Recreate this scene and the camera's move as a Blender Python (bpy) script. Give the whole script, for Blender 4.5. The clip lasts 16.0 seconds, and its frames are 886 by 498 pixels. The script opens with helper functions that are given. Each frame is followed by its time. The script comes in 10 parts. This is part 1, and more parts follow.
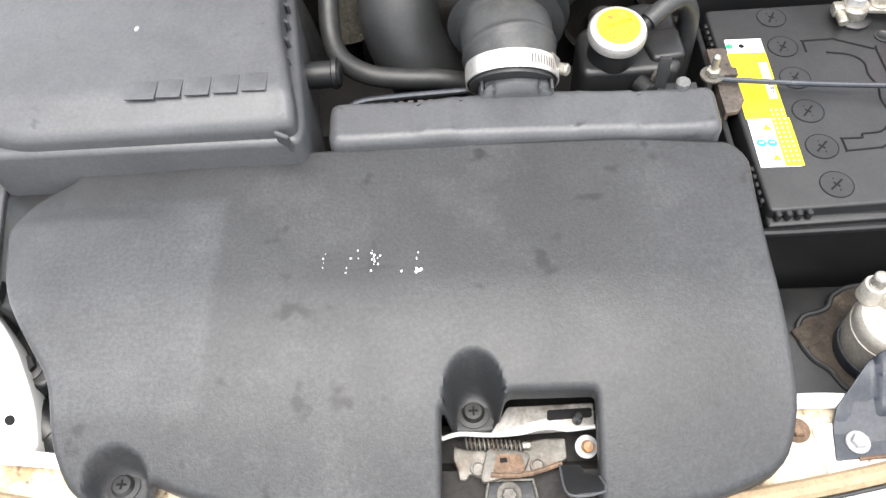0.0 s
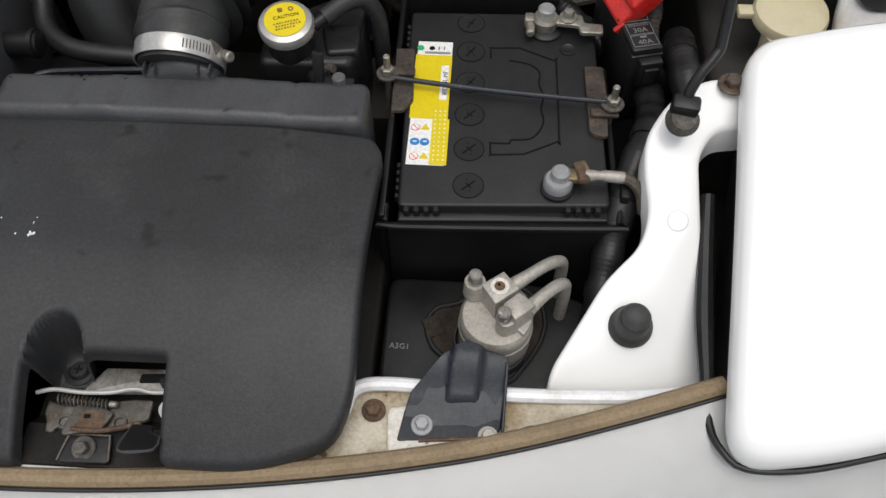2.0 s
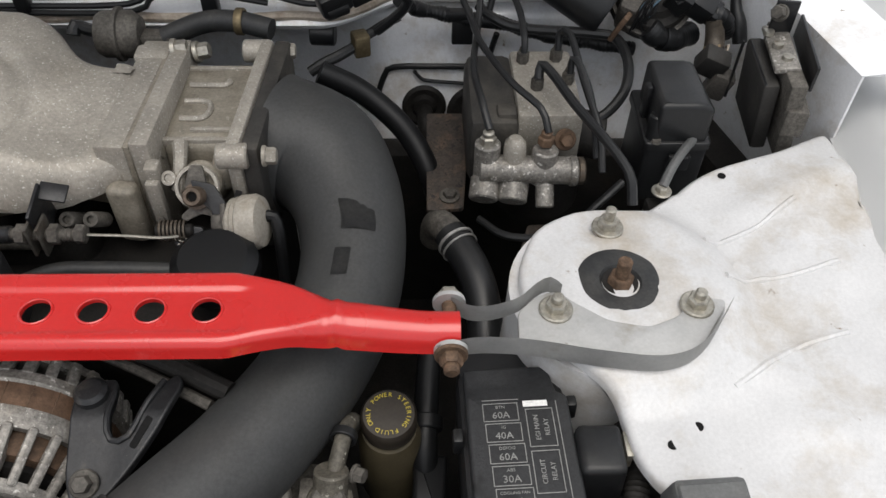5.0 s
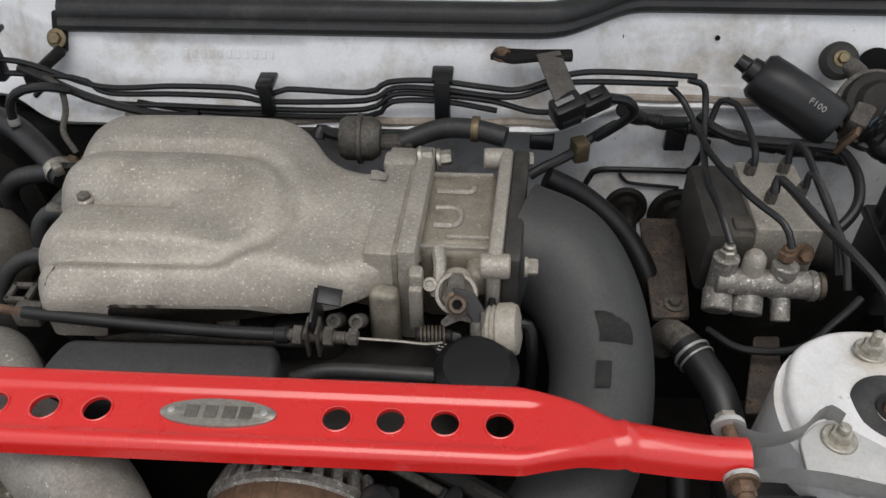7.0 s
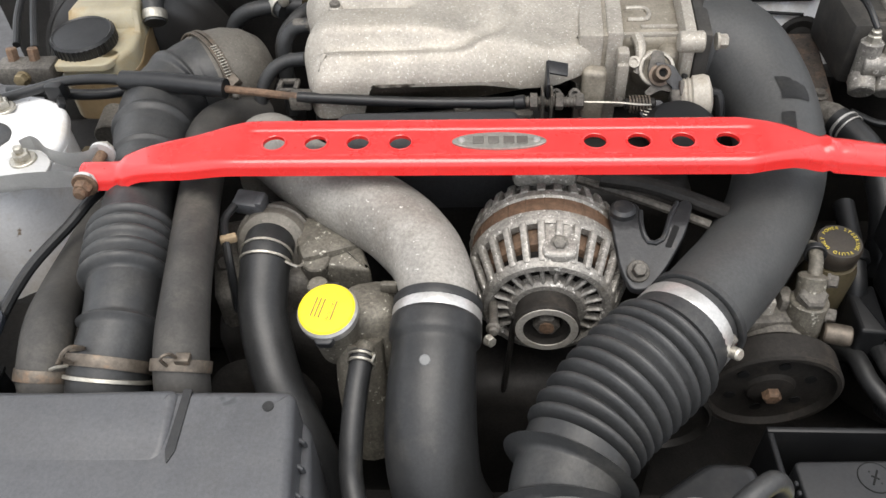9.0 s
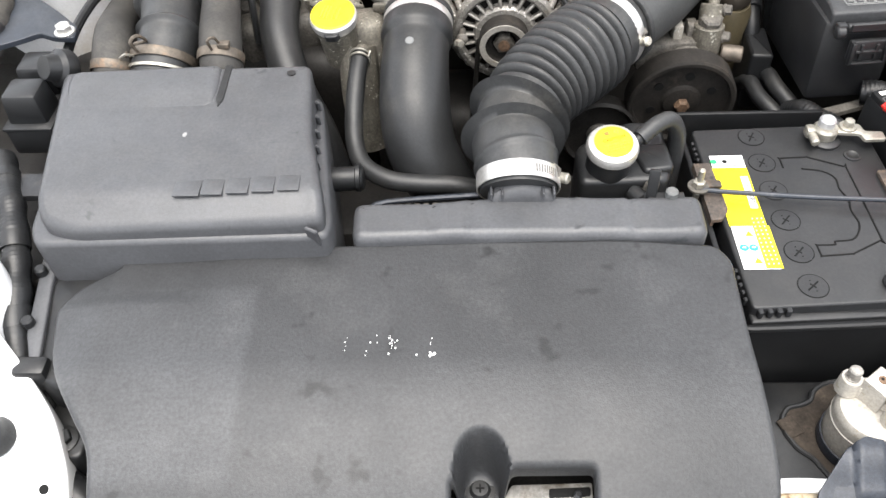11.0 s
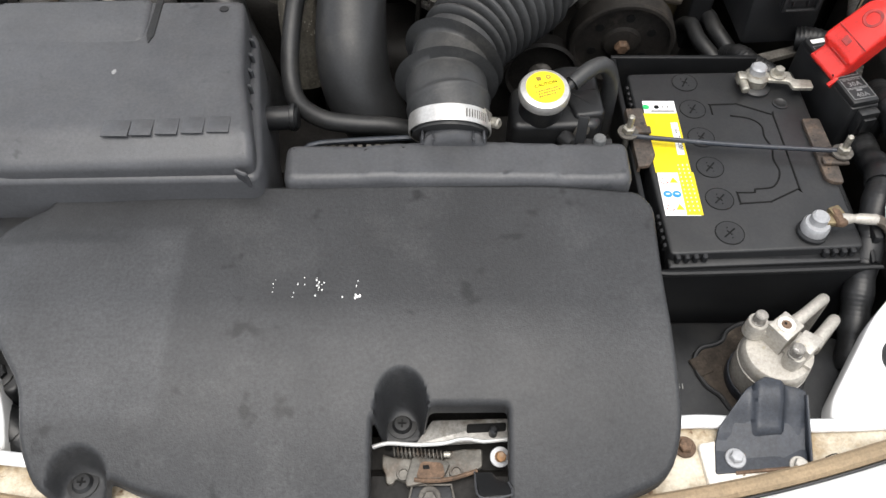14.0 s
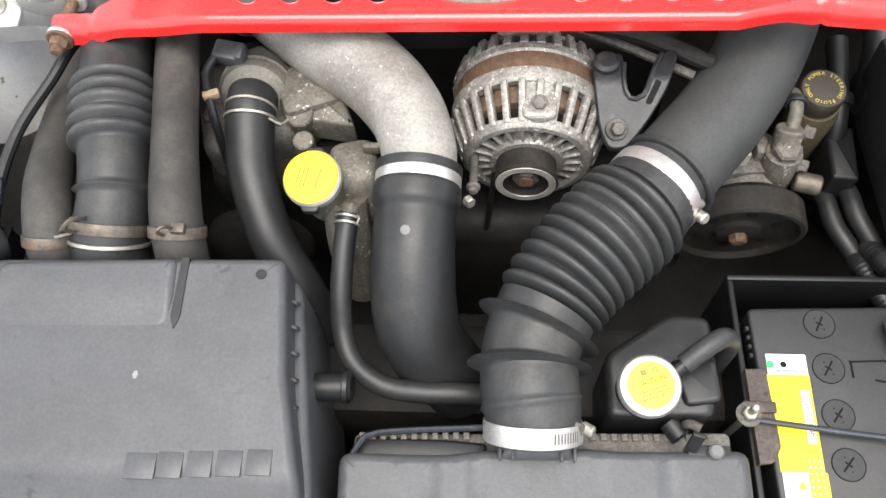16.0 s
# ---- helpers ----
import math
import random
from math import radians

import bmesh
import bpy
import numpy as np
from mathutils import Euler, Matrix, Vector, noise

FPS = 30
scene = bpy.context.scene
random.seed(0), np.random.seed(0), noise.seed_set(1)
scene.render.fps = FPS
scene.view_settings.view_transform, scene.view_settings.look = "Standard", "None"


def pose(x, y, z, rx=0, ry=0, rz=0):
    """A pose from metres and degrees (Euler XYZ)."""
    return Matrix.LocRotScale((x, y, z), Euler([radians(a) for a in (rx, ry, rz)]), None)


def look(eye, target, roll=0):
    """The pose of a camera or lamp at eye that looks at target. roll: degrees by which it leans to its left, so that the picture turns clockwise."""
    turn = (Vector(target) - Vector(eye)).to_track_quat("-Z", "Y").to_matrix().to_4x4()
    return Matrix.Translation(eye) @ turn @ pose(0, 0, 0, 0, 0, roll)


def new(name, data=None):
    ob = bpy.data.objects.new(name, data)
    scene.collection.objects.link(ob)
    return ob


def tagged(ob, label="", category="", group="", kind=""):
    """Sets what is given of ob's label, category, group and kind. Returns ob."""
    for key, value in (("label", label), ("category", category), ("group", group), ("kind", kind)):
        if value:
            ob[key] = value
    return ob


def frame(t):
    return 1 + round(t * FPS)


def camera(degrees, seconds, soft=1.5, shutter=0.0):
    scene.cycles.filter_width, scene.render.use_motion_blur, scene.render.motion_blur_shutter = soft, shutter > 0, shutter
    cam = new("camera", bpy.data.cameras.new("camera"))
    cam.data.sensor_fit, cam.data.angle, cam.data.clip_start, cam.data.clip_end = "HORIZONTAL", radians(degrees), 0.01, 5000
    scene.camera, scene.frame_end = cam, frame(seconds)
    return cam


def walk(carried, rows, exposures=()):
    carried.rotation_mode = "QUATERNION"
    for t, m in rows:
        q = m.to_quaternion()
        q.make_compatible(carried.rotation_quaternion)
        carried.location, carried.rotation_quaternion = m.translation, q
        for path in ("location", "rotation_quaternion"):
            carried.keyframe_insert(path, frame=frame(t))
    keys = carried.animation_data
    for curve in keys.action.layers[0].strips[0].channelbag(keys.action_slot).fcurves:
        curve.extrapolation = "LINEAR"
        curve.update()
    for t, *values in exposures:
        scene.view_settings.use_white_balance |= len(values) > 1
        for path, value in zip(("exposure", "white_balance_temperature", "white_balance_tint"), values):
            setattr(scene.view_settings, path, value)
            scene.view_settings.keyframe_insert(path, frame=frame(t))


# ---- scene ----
cam = camera(58.4, 16.0, soft=1.5)
SKY, SUN = 0.15, 2.0
PATH = [
    (0, (0.015, 0.072, 1.271), (-0.068, 1.188, -0.386), -5.2),
    (0.5, (0.112, 0.078, 1.279), (-0.047, 1.176, -0.385), -6.5),
    (1, (0.241, 0.061, 1.277), (0.097, 1.126, -0.41), -3.3),
    (1.5, (0.3, 0.05, 1.285), (0.193, 1.14, -0.388), -0.9),
    (2, (0.32, 0.058, 1.294), (0.247, 1.141, -0.386), -0.4),
    (2.5, (0.343, 0.083, 1.305), (0.296, 1.199, -0.354), 0.5),
    (3, (0.341, 0.152, 1.315), (0.326, 1.357, -0.281), -0.1),
    (3.5, (0.311, 0.299, 1.324), (0.419, 1.586, -0.203), 2.8),
    (4, (0.312, 0.408, 1.323), (0.469, 1.7, -0.195), 3.1),
    (4.2, (0.334, 0.452, 1.329), (0.463, 1.745, -0.191), 3.3),
    (6.3, (0.36, 0.641, 1.349), (0.336, 2.126, 0.011), -0.6),
    (6.5, (0.329, 0.636, 1.354), (0.274, 2.102, -0.005), -0.8),
    (7, (0.192, 0.596, 1.377), (0.086, 2.068, 0.027), -1.0),
    (7.5, (0.055, 0.542, 1.391), (-0.126, 2.026, 0.062), -3.3),
    (8, (-0.007, 0.495, 1.391), (-0.193, 1.974, 0.058), -4.6),
    (8.5, (-0.01, 0.428, 1.368), (-0.136, 1.878, -0.005), -3.5),
    (9, (-0.003, 0.35, 1.347), (-0.13, 1.756, -0.07), -3.6),
    (9.5, (0.01, 0.225, 1.324), (-0.103, 1.593, -0.131), -2.3),
    (10, (0.012, 0.129, 1.308), (-0.103, 1.488, -0.155), -2.3),
    (10.2, (0.002, 0.106, 1.303), (-0.103, 1.469, -0.157), -2.9),
    (12.3, (0.015, -0.086, 1.332), (-0.01, 1.151, -0.239), -1.5),
    (12.5, (0.013, -0.094, 1.328), (-0.008, 1.134, -0.251), -1.3),
    (13, (0.012, -0.089, 1.325), (-0.017, 1.093, -0.288), -1.7),
    (13.5, (0.03, -0.042, 1.323), (0.004, 1.145, -0.286), -2.3),
    (14, (0.044, 0.028, 1.337), (0.043, 1.206, -0.28), 0.1),
    (14.5, (0.051, 0.113, 1.345), (0.008, 1.313, -0.255), -1.7),
    (15, (0.017, 0.261, 1.366), (-0.051, 1.243, -0.375), -4.5),
    (15.5, (0.007, 0.352, 1.407), (-0.113, 1.293, -0.354), -8.1),
    (16, (0.02, 0.418, 1.425), (-0.118, 1.307, -0.362), -7.1),
]
EXPOSURES = [(0, 1.7), (0.5, 1.95), (1, 1.2), (1.5, 0.47), (2, -0.45), (2.5, -0.82), (3, -0.6), (3.5, -0.35), (4, 0.02), (6.5, -0.37), (7, -0.15), (7.5, 0.23), (8, 0.12), (8.5, 0.3), (9, 0.8), (9.5, 1.3), (10, 1.62), (12.5, 0.28), (13, -0.42), (13.5, -0.48), (14, 0.65), (14.5, 1.45), (15, 1.52), (15.5, 1.38), (16, 1.24)]
walk(cam, [(t, look(eye, target, roll)) for t, eye, target, roll in PATH], EXPOSURES)

# ---- light and sky ----
world = bpy.data.worlds.new("sky")
scene.world = world
world.use_nodes = True
wn = world.node_tree
sky = wn.nodes.new("ShaderNodeTexSky")
sky.sky_type = 'NISHITA'
sky.sun_disc = False
sky.sun_elevation, sky.sun_rotation = radians(78), radians(185)
sky.air_density, sky.dust_density, sky.ozone_density = 1.0, 5.0, 0.6
grey = wn.nodes.new("ShaderNodeMixRGB")
grey.inputs[0].default_value = 0.72
grey.inputs[2].default_value = (7.5, 7.6, 7.8, 1)
wn.links.new(sky.outputs[0], grey.inputs[1])
wn.links.new(grey.outputs[0], wn.nodes["Background"].inputs[0])
wn.nodes["Background"].inputs[1].default_value = SKY
sun = new("sun", bpy.data.lights.new("sun", "SUN"))
sun.data.energy, sun.data.angle, sun.data.color = SUN, radians(50), (1.0, 0.97, 0.92)
sun.matrix_world = look((0.25, -0.02, 4.25), (0.1, 0.7, 0.7))


# ---- materials ----
DUST = (0.115, 0.106, 0.09)


def mat(name, col, rough=0.5, metal=0.0, var=0.18, scale=25.0, grain=0.0, grain_scale=900.0, spot=None, spot_amount=0.62,
        spot_scale=60.0, dirt=None, dirt_amount=0.6, dirt_scale=9.0, coat=0.0, trans=0.0, sss=0.0, spec=0.5, fine=0.22, dust=0.0):
    """A worn surface: two scales of colour change, fine relief, optional spots and dirt."""
    m = bpy.data.materials.new(name)
    m.use_nodes = True
    nt = m.node_tree
    b = nt.nodes["Principled BSDF"]
    co = nt.nodes.new("ShaderNodeTexCoord")

    def noisy(s, detail=4.0, rough_=0.6):
        n = nt.nodes.new("ShaderNodeTexNoise")
        n.inputs["Scale"].default_value, n.inputs["Detail"].default_value, n.inputs["Roughness"].default_value = s, detail, rough_
        nt.links.new(co.outputs["Object"], n.inputs["Vector"])
        return n.outputs["Fac"]

    def ramp(src, lo, hi):
        r = nt.nodes.new("ShaderNodeMapRange")
        r.inputs["From Min"].default_value, r.inputs["From Max"].default_value = lo, hi
        nt.links.new(src, r.inputs["Value"])
        return r.outputs["Result"]

    def mix(fac, a, c):
        x = nt.nodes.new("ShaderNodeMixRGB")
        nt.links.new(fac, x.inputs[0])
        for i, v in ((1, a), (2, c)):
            if isinstance(v, tuple):
                x.inputs[i].default_value = (*v, 1)
            else:
                nt.links.new(v, x.inputs[i])
        return x.outputs[0]
    dark = tuple(c * (1 - var) for c in col)
    light = tuple(min(1.0, c * (1 + var)) for c in col)
    big = noisy(scale)
    out = mix(ramp(big, 0.3, 0.7), dark, light)
    if dirt:
        out = mix(ramp(noisy(dirt_scale, 8.0, 0.68), dirt_amount, dirt_amount + 0.22), out, dirt)
    if spot:
        out = mix(ramp(noisy(spot_scale, 3.0, 0.7), spot_amount, spot_amount + 0.06), out, spot)
    if dust:
        # settled dust lies on what faces up
        geo = nt.nodes.new("ShaderNodeNewGeometry")
        sep = nt.nodes.new("ShaderNodeSeparateXYZ")
        nt.links.new(geo.outputs["Normal"], sep.inputs[0])
        up = nt.nodes.new("ShaderNodeMath")
        up.operation = 'MULTIPLY'
        nt.links.new(ramp(sep.outputs[2], 0.35, 1.0), up.inputs[0])
        nt.links.new(ramp(noisy(38.0, 8.0, 0.72), 0.42, 0.72), up.inputs[1])
        amount = nt.nodes.new("ShaderNodeMath")
        amount.operation = 'MULTIPLY'
        amount.inputs[1].default_value = dust
        nt.links.new(up.outputs[0], amount.inputs[0])
        out = mix(amount.outputs[0], out, DUST)
    if fine:
        mu = nt.nodes.new("ShaderNodeMixRGB")
        mu.blend_type = 'MULTIPLY'
        mu.inputs[0].default_value = 1.0
        fr = nt.nodes.new("ShaderNodeMapRange")
        fr.inputs["From Min"].default_value, fr.inputs["From Max"].default_value = 0.3, 0.7
        fr.inputs["To Min"].default_value, fr.inputs["To Max"].default_value = 1 - fine, 1 + fine
        nt.links.new(noisy(330.0, 5.0, 0.7), fr.inputs["Value"])
        nt.links.new(out, mu.inputs[1])
        nt.links.new(fr.outputs["Result"], mu.inputs[2])
        out = mu.outputs[0]
    nt.links.new(out, b.inputs["Base Color"])
    rr = nt.nodes.new("ShaderNodeMapRange")
    rr.inputs["To Min"].default_value, rr.inputs["To Max"].default_value = max(0.04, rough - 0.1), min(1, rough + 0.1)
    nt.links.new(noisy(scale * 2.3), rr.inputs["Value"])
    nt.links.new(rr.outputs["Result"], b.inputs["Roughness"])
    b.inputs["Metallic"].default_value = metal
    b.inputs["Coat Weight"].default_value = coat
    b.inputs["Specular IOR Level"].default_value = spec
    b.inputs["Transmission Weight"].default_value = trans
    b.inputs["Subsurface Weight"].default_value = sss
    if sss:
        b.inputs["Subsurface Radius"].default_value = (0.01, 0.008, 0.004)
    if grain:
        bp = nt.nodes.new("ShaderNodeBump")
        bp.inputs["Strength"].default_value, bp.inputs["Distance"].default_value = grain, 0.001
        nt.links.new(noisy(grain_scale, 3.0), bp.inputs["Height"])
        nt.links.new(bp.outputs["Normal"], b.inputs["Normal"])
    return m


M_COVER = mat("grained black plastic", (0.0225, 0.0233, 0.0247), 0.50, var=0.22, scale=11, grain=0.32, grain_scale=560, dirt=(0.046, 0.0465, 0.047), dirt_amount=0.54, dirt_scale=7, spot=(0.0085, 0.009, 0.0095), spot_amount=0.63, spot_scale=19, spec=0.46, fine=0.36)
M_BOX = mat("grey-black moulded plastic", (0.053, 0.0545, 0.0585), 0.42, var=0.16, scale=14, grain=0.16, grain_scale=700, dirt=(0.082, 0.085, 0.09), dirt_amount=0.57, dirt_scale=8, spot=(0.03, 0.032, 0.035), spot_amount=0.67, spot_scale=34, spec=0.45, dust=0.10, fine=0.18)
M_BLACK = mat("black plastic", (0.0115, 0.012, 0.0128), 0.36, var=0.2, scale=30, grain=0.12, dirt=(0.05, 0.044, 0.037), dirt_amount=0.62, dirt_scale=14, dust=0.10, spec=0.38)
M_TRAY = mat("matt black tray plastic", (0.0075, 0.0078, 0.0084), 0.42, var=0.2, scale=20, grain=0.12, dirt=(0.022, 0.020, 0.018), dirt_amount=0.62, dirt_scale=16, spec=0.30)
M_BATT = mat("battery case plastic", (0.0155, 0.016, 0.017), 0.38, var=0.15, scale=20, grain=0.14, grain_scale=1100, dirt=(0.036, 0.035, 0.034), dirt_amount=0.64, dirt_scale=20, dust=0.06, spec=0.36)
M_RUBBER = mat("aged black rubber", (0.0235, 0.0243, 0.025), 0.47, var=0.2, scale=18, grain=0.12, grain_scale=600, dirt=(0.062, 0.059, 0.053), dirt_amount=0.57, dirt_scale=12, spot=(0.10, 0.098, 0.092), spot_amount=0.74, spot_scale=90, dust=0.25, fine=0.3, spec=0.42)
M_HOSE = mat("oily black hose rubber", (0.0145, 0.015, 0.0155), 0.44, var=0.25, scale=16, grain=0.12, grain_scale=600, dirt=(0.042, 0.040, 0.036), dirt_amount=0.58, dirt_scale=14, spot=(0.09, 0.088, 0.08), spot_amount=0.76, spot_scale=120, dust=0.10, fine=0.3, spec=0.40)
M_DUSTY = mat("dusty rubber", (0.032, 0.0305, 0.0285), 0.60, var=0.25, scale=16, grain=0.2, grain_scale=500, dirt=(0.088, 0.080, 0.067), dirt_amount=0.54, dirt_scale=10, dust=0.28, fine=0.2, spec=0.3)
# near-black that also stands for the shade deep in the bay
M_DEEP = mat("near-black for oily metal and deep shade", (0.016, 0.0148, 0.0136), 0.55, var=0.4, scale=22, grain=0.3, grain_scale=200, dirt=(0.03, 0.025, 0.02), dirt_amount=0.57, dirt_scale=18, fine=0.4, spec=0.2)
M_GRIMY = mat("grimy engine metal", (0.10, 0.092, 0.08), 0.65, metal=0.25, var=0.35, scale=40, grain=0.4, grain_scale=300, dirt=(0.035, 0.03, 0.026), dirt_amount=0.5, dirt_scale=25, dust=0.2, fine=0.5)
M_CAST = mat("oxidised cast aluminium", (0.34, 0.316, 0.275), 0.56, metal=0.35, var=0.18, scale=22, grain=0.5, grain_scale=420, spot=(0.66, 0.64, 0.59), spot_amount=0.615, spot_scale=380, dirt=(0.29, 0.265, 0.22), dirt_amount=0.5, dirt_scale=10, fine=0.2)
M_PIPEAL = mat("cast aluminium pipe", (0.275, 0.262, 0.238), 0.5, metal=0.3, var=0.25, scale=14, grain=0.35, grain_scale=420, spot=(0.60, 0.58, 0.54), spot_amount=0.65, spot_scale=190, dirt=(0.155, 0.14, 0.12), dirt_amount=0.52, dirt_scale=10, fine=0.28)
M_ALT = mat("alternator aluminium", (0.225, 0.213, 0.193), 0.52, metal=0.4, var=0.3, scale=70, grain=0.5, grain_scale=350, spot=(0.62, 0.60, 0.56), spot_amount=0.60, spot_scale=180, dirt=(0.17, 0.15, 0.12), dirt_amount=0.54, dirt_scale=40, fine=0.45)
M_STEEL = mat("bright steel", (0.50, 0.49, 0.47), 0.34, metal=0.7, var=0.08, scale=60, grain=0.05, fine=0.15)
M_ZINC = mat("dull zinc plate", (0.40, 0.38, 0.33), 0.45, metal=0.8, var=0.25, scale=90, grain=0.15, dirt=(0.20, 0.15, 0.09), dirt_amount=0.58, dirt_scale=60)
M_PANEDGE = mat("grimy pale panel steel", (0.30, 0.29, 0.27), 0.36, metal=0.35, var=0.3, scale=70, grain=0.12, dirt=(0.085, 0.065, 0.045), dirt_amount=0.50, dirt_scale=45, spot=(0.46, 0.45, 0.43), spot_amount=0.66, spot_scale=60, fine=0.25)
M_GREYP = mat("grey painted steel bracket", (0.46, 0.46, 0.45), 0.42, metal=0.25, var=0.1, scale=30, grain=0.05, dirt=(0.30, 0.265, 0.21), dirt_amount=0.58, dirt_scale=25, spot=(0.13, 0.09, 0.05), spot_amount=0.72, spot_scale=40, fine=0.07)
M_DRIER = mat("weathered aluminium canister", (0.40, 0.378, 0.338), 0.52, metal=0.45, var=0.12, scale=50, grain=0.15, spot=(0.35, 0.32, 0.26), spot_amount=0.62, spot_scale=90)
M_CLIP = mat("rust-flecked spring clip", (0.105, 0.088, 0.070), 0.5, metal=0.5, var=0.3, scale=120, grain=0.2, dirt=(0.15, 0.09, 0.05), dirt_amount=0.55, dirt_scale=60)
M_RUST = mat("rusty steel", (0.13, 0.082, 0.052), 0.72, metal=0.3, var=0.4, scale=80, grain=0.4, grain_scale=500, dirt=(0.07, 0.045, 0.03), dirt_amount=0.5, dirt_scale=60, fine=0.4)
M_RED = mat("glossy red paint", (0.55, 0.018, 0.016), 0.28, var=0.05, scale=8, coat=0.6, grain=0.03, grain_scale=120, fine=0.05)
M_REDPL = mat("translucent red plastic", (0.76, 0.030, 0.022), 0.33, var=0.15, scale=40, sss=0.2, dirt=(0.2, 0.03, 0.025), dirt_amount=0.6, dirt_scale=35, fine=0.2, trans=0.25)
M_WHITE = mat("glossy white car paint", (0.85, 0.855, 0.85), 0.22, var=0.015, scale=4, coat=0.5, fine=0.0)
M_BAYW = mat("dirty white bay paint", (0.82, 0.83, 0.845), 0.33, var=0.05, scale=10, coat=0.2, dirt=(0.47, 0.41, 0.33), dirt_amount=0.495, dirt_scale=11, spot=(0.30, 0.25, 0.19), spot_amount=0.70, spot_scale=55, fine=0.06)
# base dimmed below the bay paint for weaker light on the wings, plus grime
M_WINGW = mat("grimy white wing paint, dimmed for weaker light", (0.60, 0.60, 0.60), 0.38, var=0.07, scale=7, coat=0.15, dirt=(0.40, 0.35, 0.28), dirt_amount=0.485, dirt_scale=8, spot=(0.22, 0.17, 0.12), spot_amount=0.69, spot_scale=48, fine=0.08)
M_SLAM = mat("rust-stained white panel", (0.55, 0.50, 0.40), 0.5, var=0.16, scale=14, dirt=(0.27, 0.195, 0.105), dirt_amount=0.40, dirt_scale=24, spot=(0.13, 0.075, 0.035), spot_amount=0.61, spot_scale=45, fine=0.2)
M_FOAM = mat("tan foam strip", (0.25, 0.185, 0.112), 0.8, var=0.14, scale=30, grain=0.3, grain_scale=400, dirt=(0.15, 0.105, 0.06), dirt_amount=0.58, dirt_scale=30)
M_YELLOW = mat("yellow sticker", (0.72, 0.565, 0.006), 0.4, var=0.04, scale=60, fine=0.06)
M_LABELW = mat("white label", (0.82, 0.82, 0.80), 0.4, var=0.03, scale=60)
# for print, and for gaps and holes whose shade is painted black
M_INKGAP = mat("black ink and shaded gaps", (0.006, 0.006, 0.006), 0.8, var=0.1, spec=0.2)
M_INKGREY = mat("pale grey ink", (0.25, 0.25, 0.24), 0.5, var=0.1)
M_BLUE = mat("blue print", (0.02, 0.22, 0.55), 0.4, var=0.05)
M_REDINK = mat("red print", (0.70, 0.04, 0.03), 0.4, var=0.05)
M_GREEN = mat("green print", (0.02, 0.42, 0.12), 0.4, var=0.05)
M_YINK = mat("yellow lettering", (0.55, 0.44, 0.05), 0.5, var=0.15, scale=90)
M_CAPINK = mat("brown warning print", (0.20, 0.13, 0.02), 0.5, var=0.2, scale=90)
M_CREAM = mat("cream plastic", (0.58, 0.52, 0.35), 0.42, var=0.08, scale=18, sss=0.25, dirt=(0.45, 0.35, 0.18), dirt_amount=0.62, dirt_scale=16, fine=0.04)
M_FLUID = mat("amber fluid behind plastic", (0.20, 0.145, 0.080), 0.35, var=0.35, scale=18, sss=0.15, dirt=(0.11, 0.07, 0.03), dirt_amount=0.48, dirt_scale=18, fine=0.05)
M_BOOST = mat("dull black drum paint", (0.024, 0.0225, 0.021), 0.36, var=0.25, scale=16, grain=0.1, dirt=(0.055, 0.047, 0.038), dirt_amount=0.56, dirt_scale=9, spec=0.5, dust=0.12)
M_BOTTLE = mat("yellowed translucent plastic", (0.33, 0.295, 0.205), 0.4, var=0.22, scale=14, sss=0.2, dirt=(0.30, 0.20, 0.08), dirt_amount=0.5, dirt_scale=14, fine=0.05)
M_COPPER = mat("brown stator laminations", (0.115, 0.068, 0.042), 0.6, metal=0.3, var=0.35, scale=120, grain=0.3, grain_scale=300)
M_BRASS = mat("tarnished brass", (0.20, 0.16, 0.095), 0.5, metal=0.75, var=0.25, scale=70, dirt=(0.14, 0.10, 0.06), dirt_amount=0.55, dirt_scale=60)
M_OLIVE = mat("brown reservoir plastic", (0.07, 0.057, 0.032), 0.5, var=0.25, scale=20)
M_GREYCON = mat("grey connector plastic", (0.095, 0.098, 0.098), 0.5, var=0.14, scale=30, dirt=(0.15, 0.145, 0.13), dirt_amount=0.6, dirt_scale=20, dust=0.2)
M_BADGE = mat("brushed badge metal", (0.30, 0.29, 0.26), 0.4, metal=0.7, var=0.12, scale=140)
M_CHROME = mat("chrome", (0.75, 0.75, 0.75), 0.12, metal=1.0, var=0.03, fine=0.0)
M_PLATE = mat("aluminium data plate", (0.55, 0.55, 0.54), 0.38, metal=0.6, var=0.06, scale=30)
M_BLUEW = mat("blue-grey wire", (0.13, 0.20, 0.26), 0.5, var=0.2)
M_SCALE = mat("limescaled grimy casting", (0.105, 0.096, 0.078), 0.6, metal=0.25, var=0.35, scale=45, grain=0.6, grain_scale=260, spot=(0.40, 0.385, 0.33), spot_amount=0.62, spot_scale=130, dirt=(0.075, 0.066, 0.052), dirt_amount=0.52, dirt_scale=22, fine=0.45)
M_LEAD = mat("pale lead terminal", (0.34, 0.345, 0.355), 0.42, metal=0.35, var=0.12, scale=60, grain=0.15, fine=0.12, dirt=(0.30, 0.28, 0.25), dirt_amount=0.6, dirt_scale=60)
M_FELT = mat("pale grey print", (0.20, 0.20, 0.20), 0.9, var=0.15, scale=20, grain=0.3)
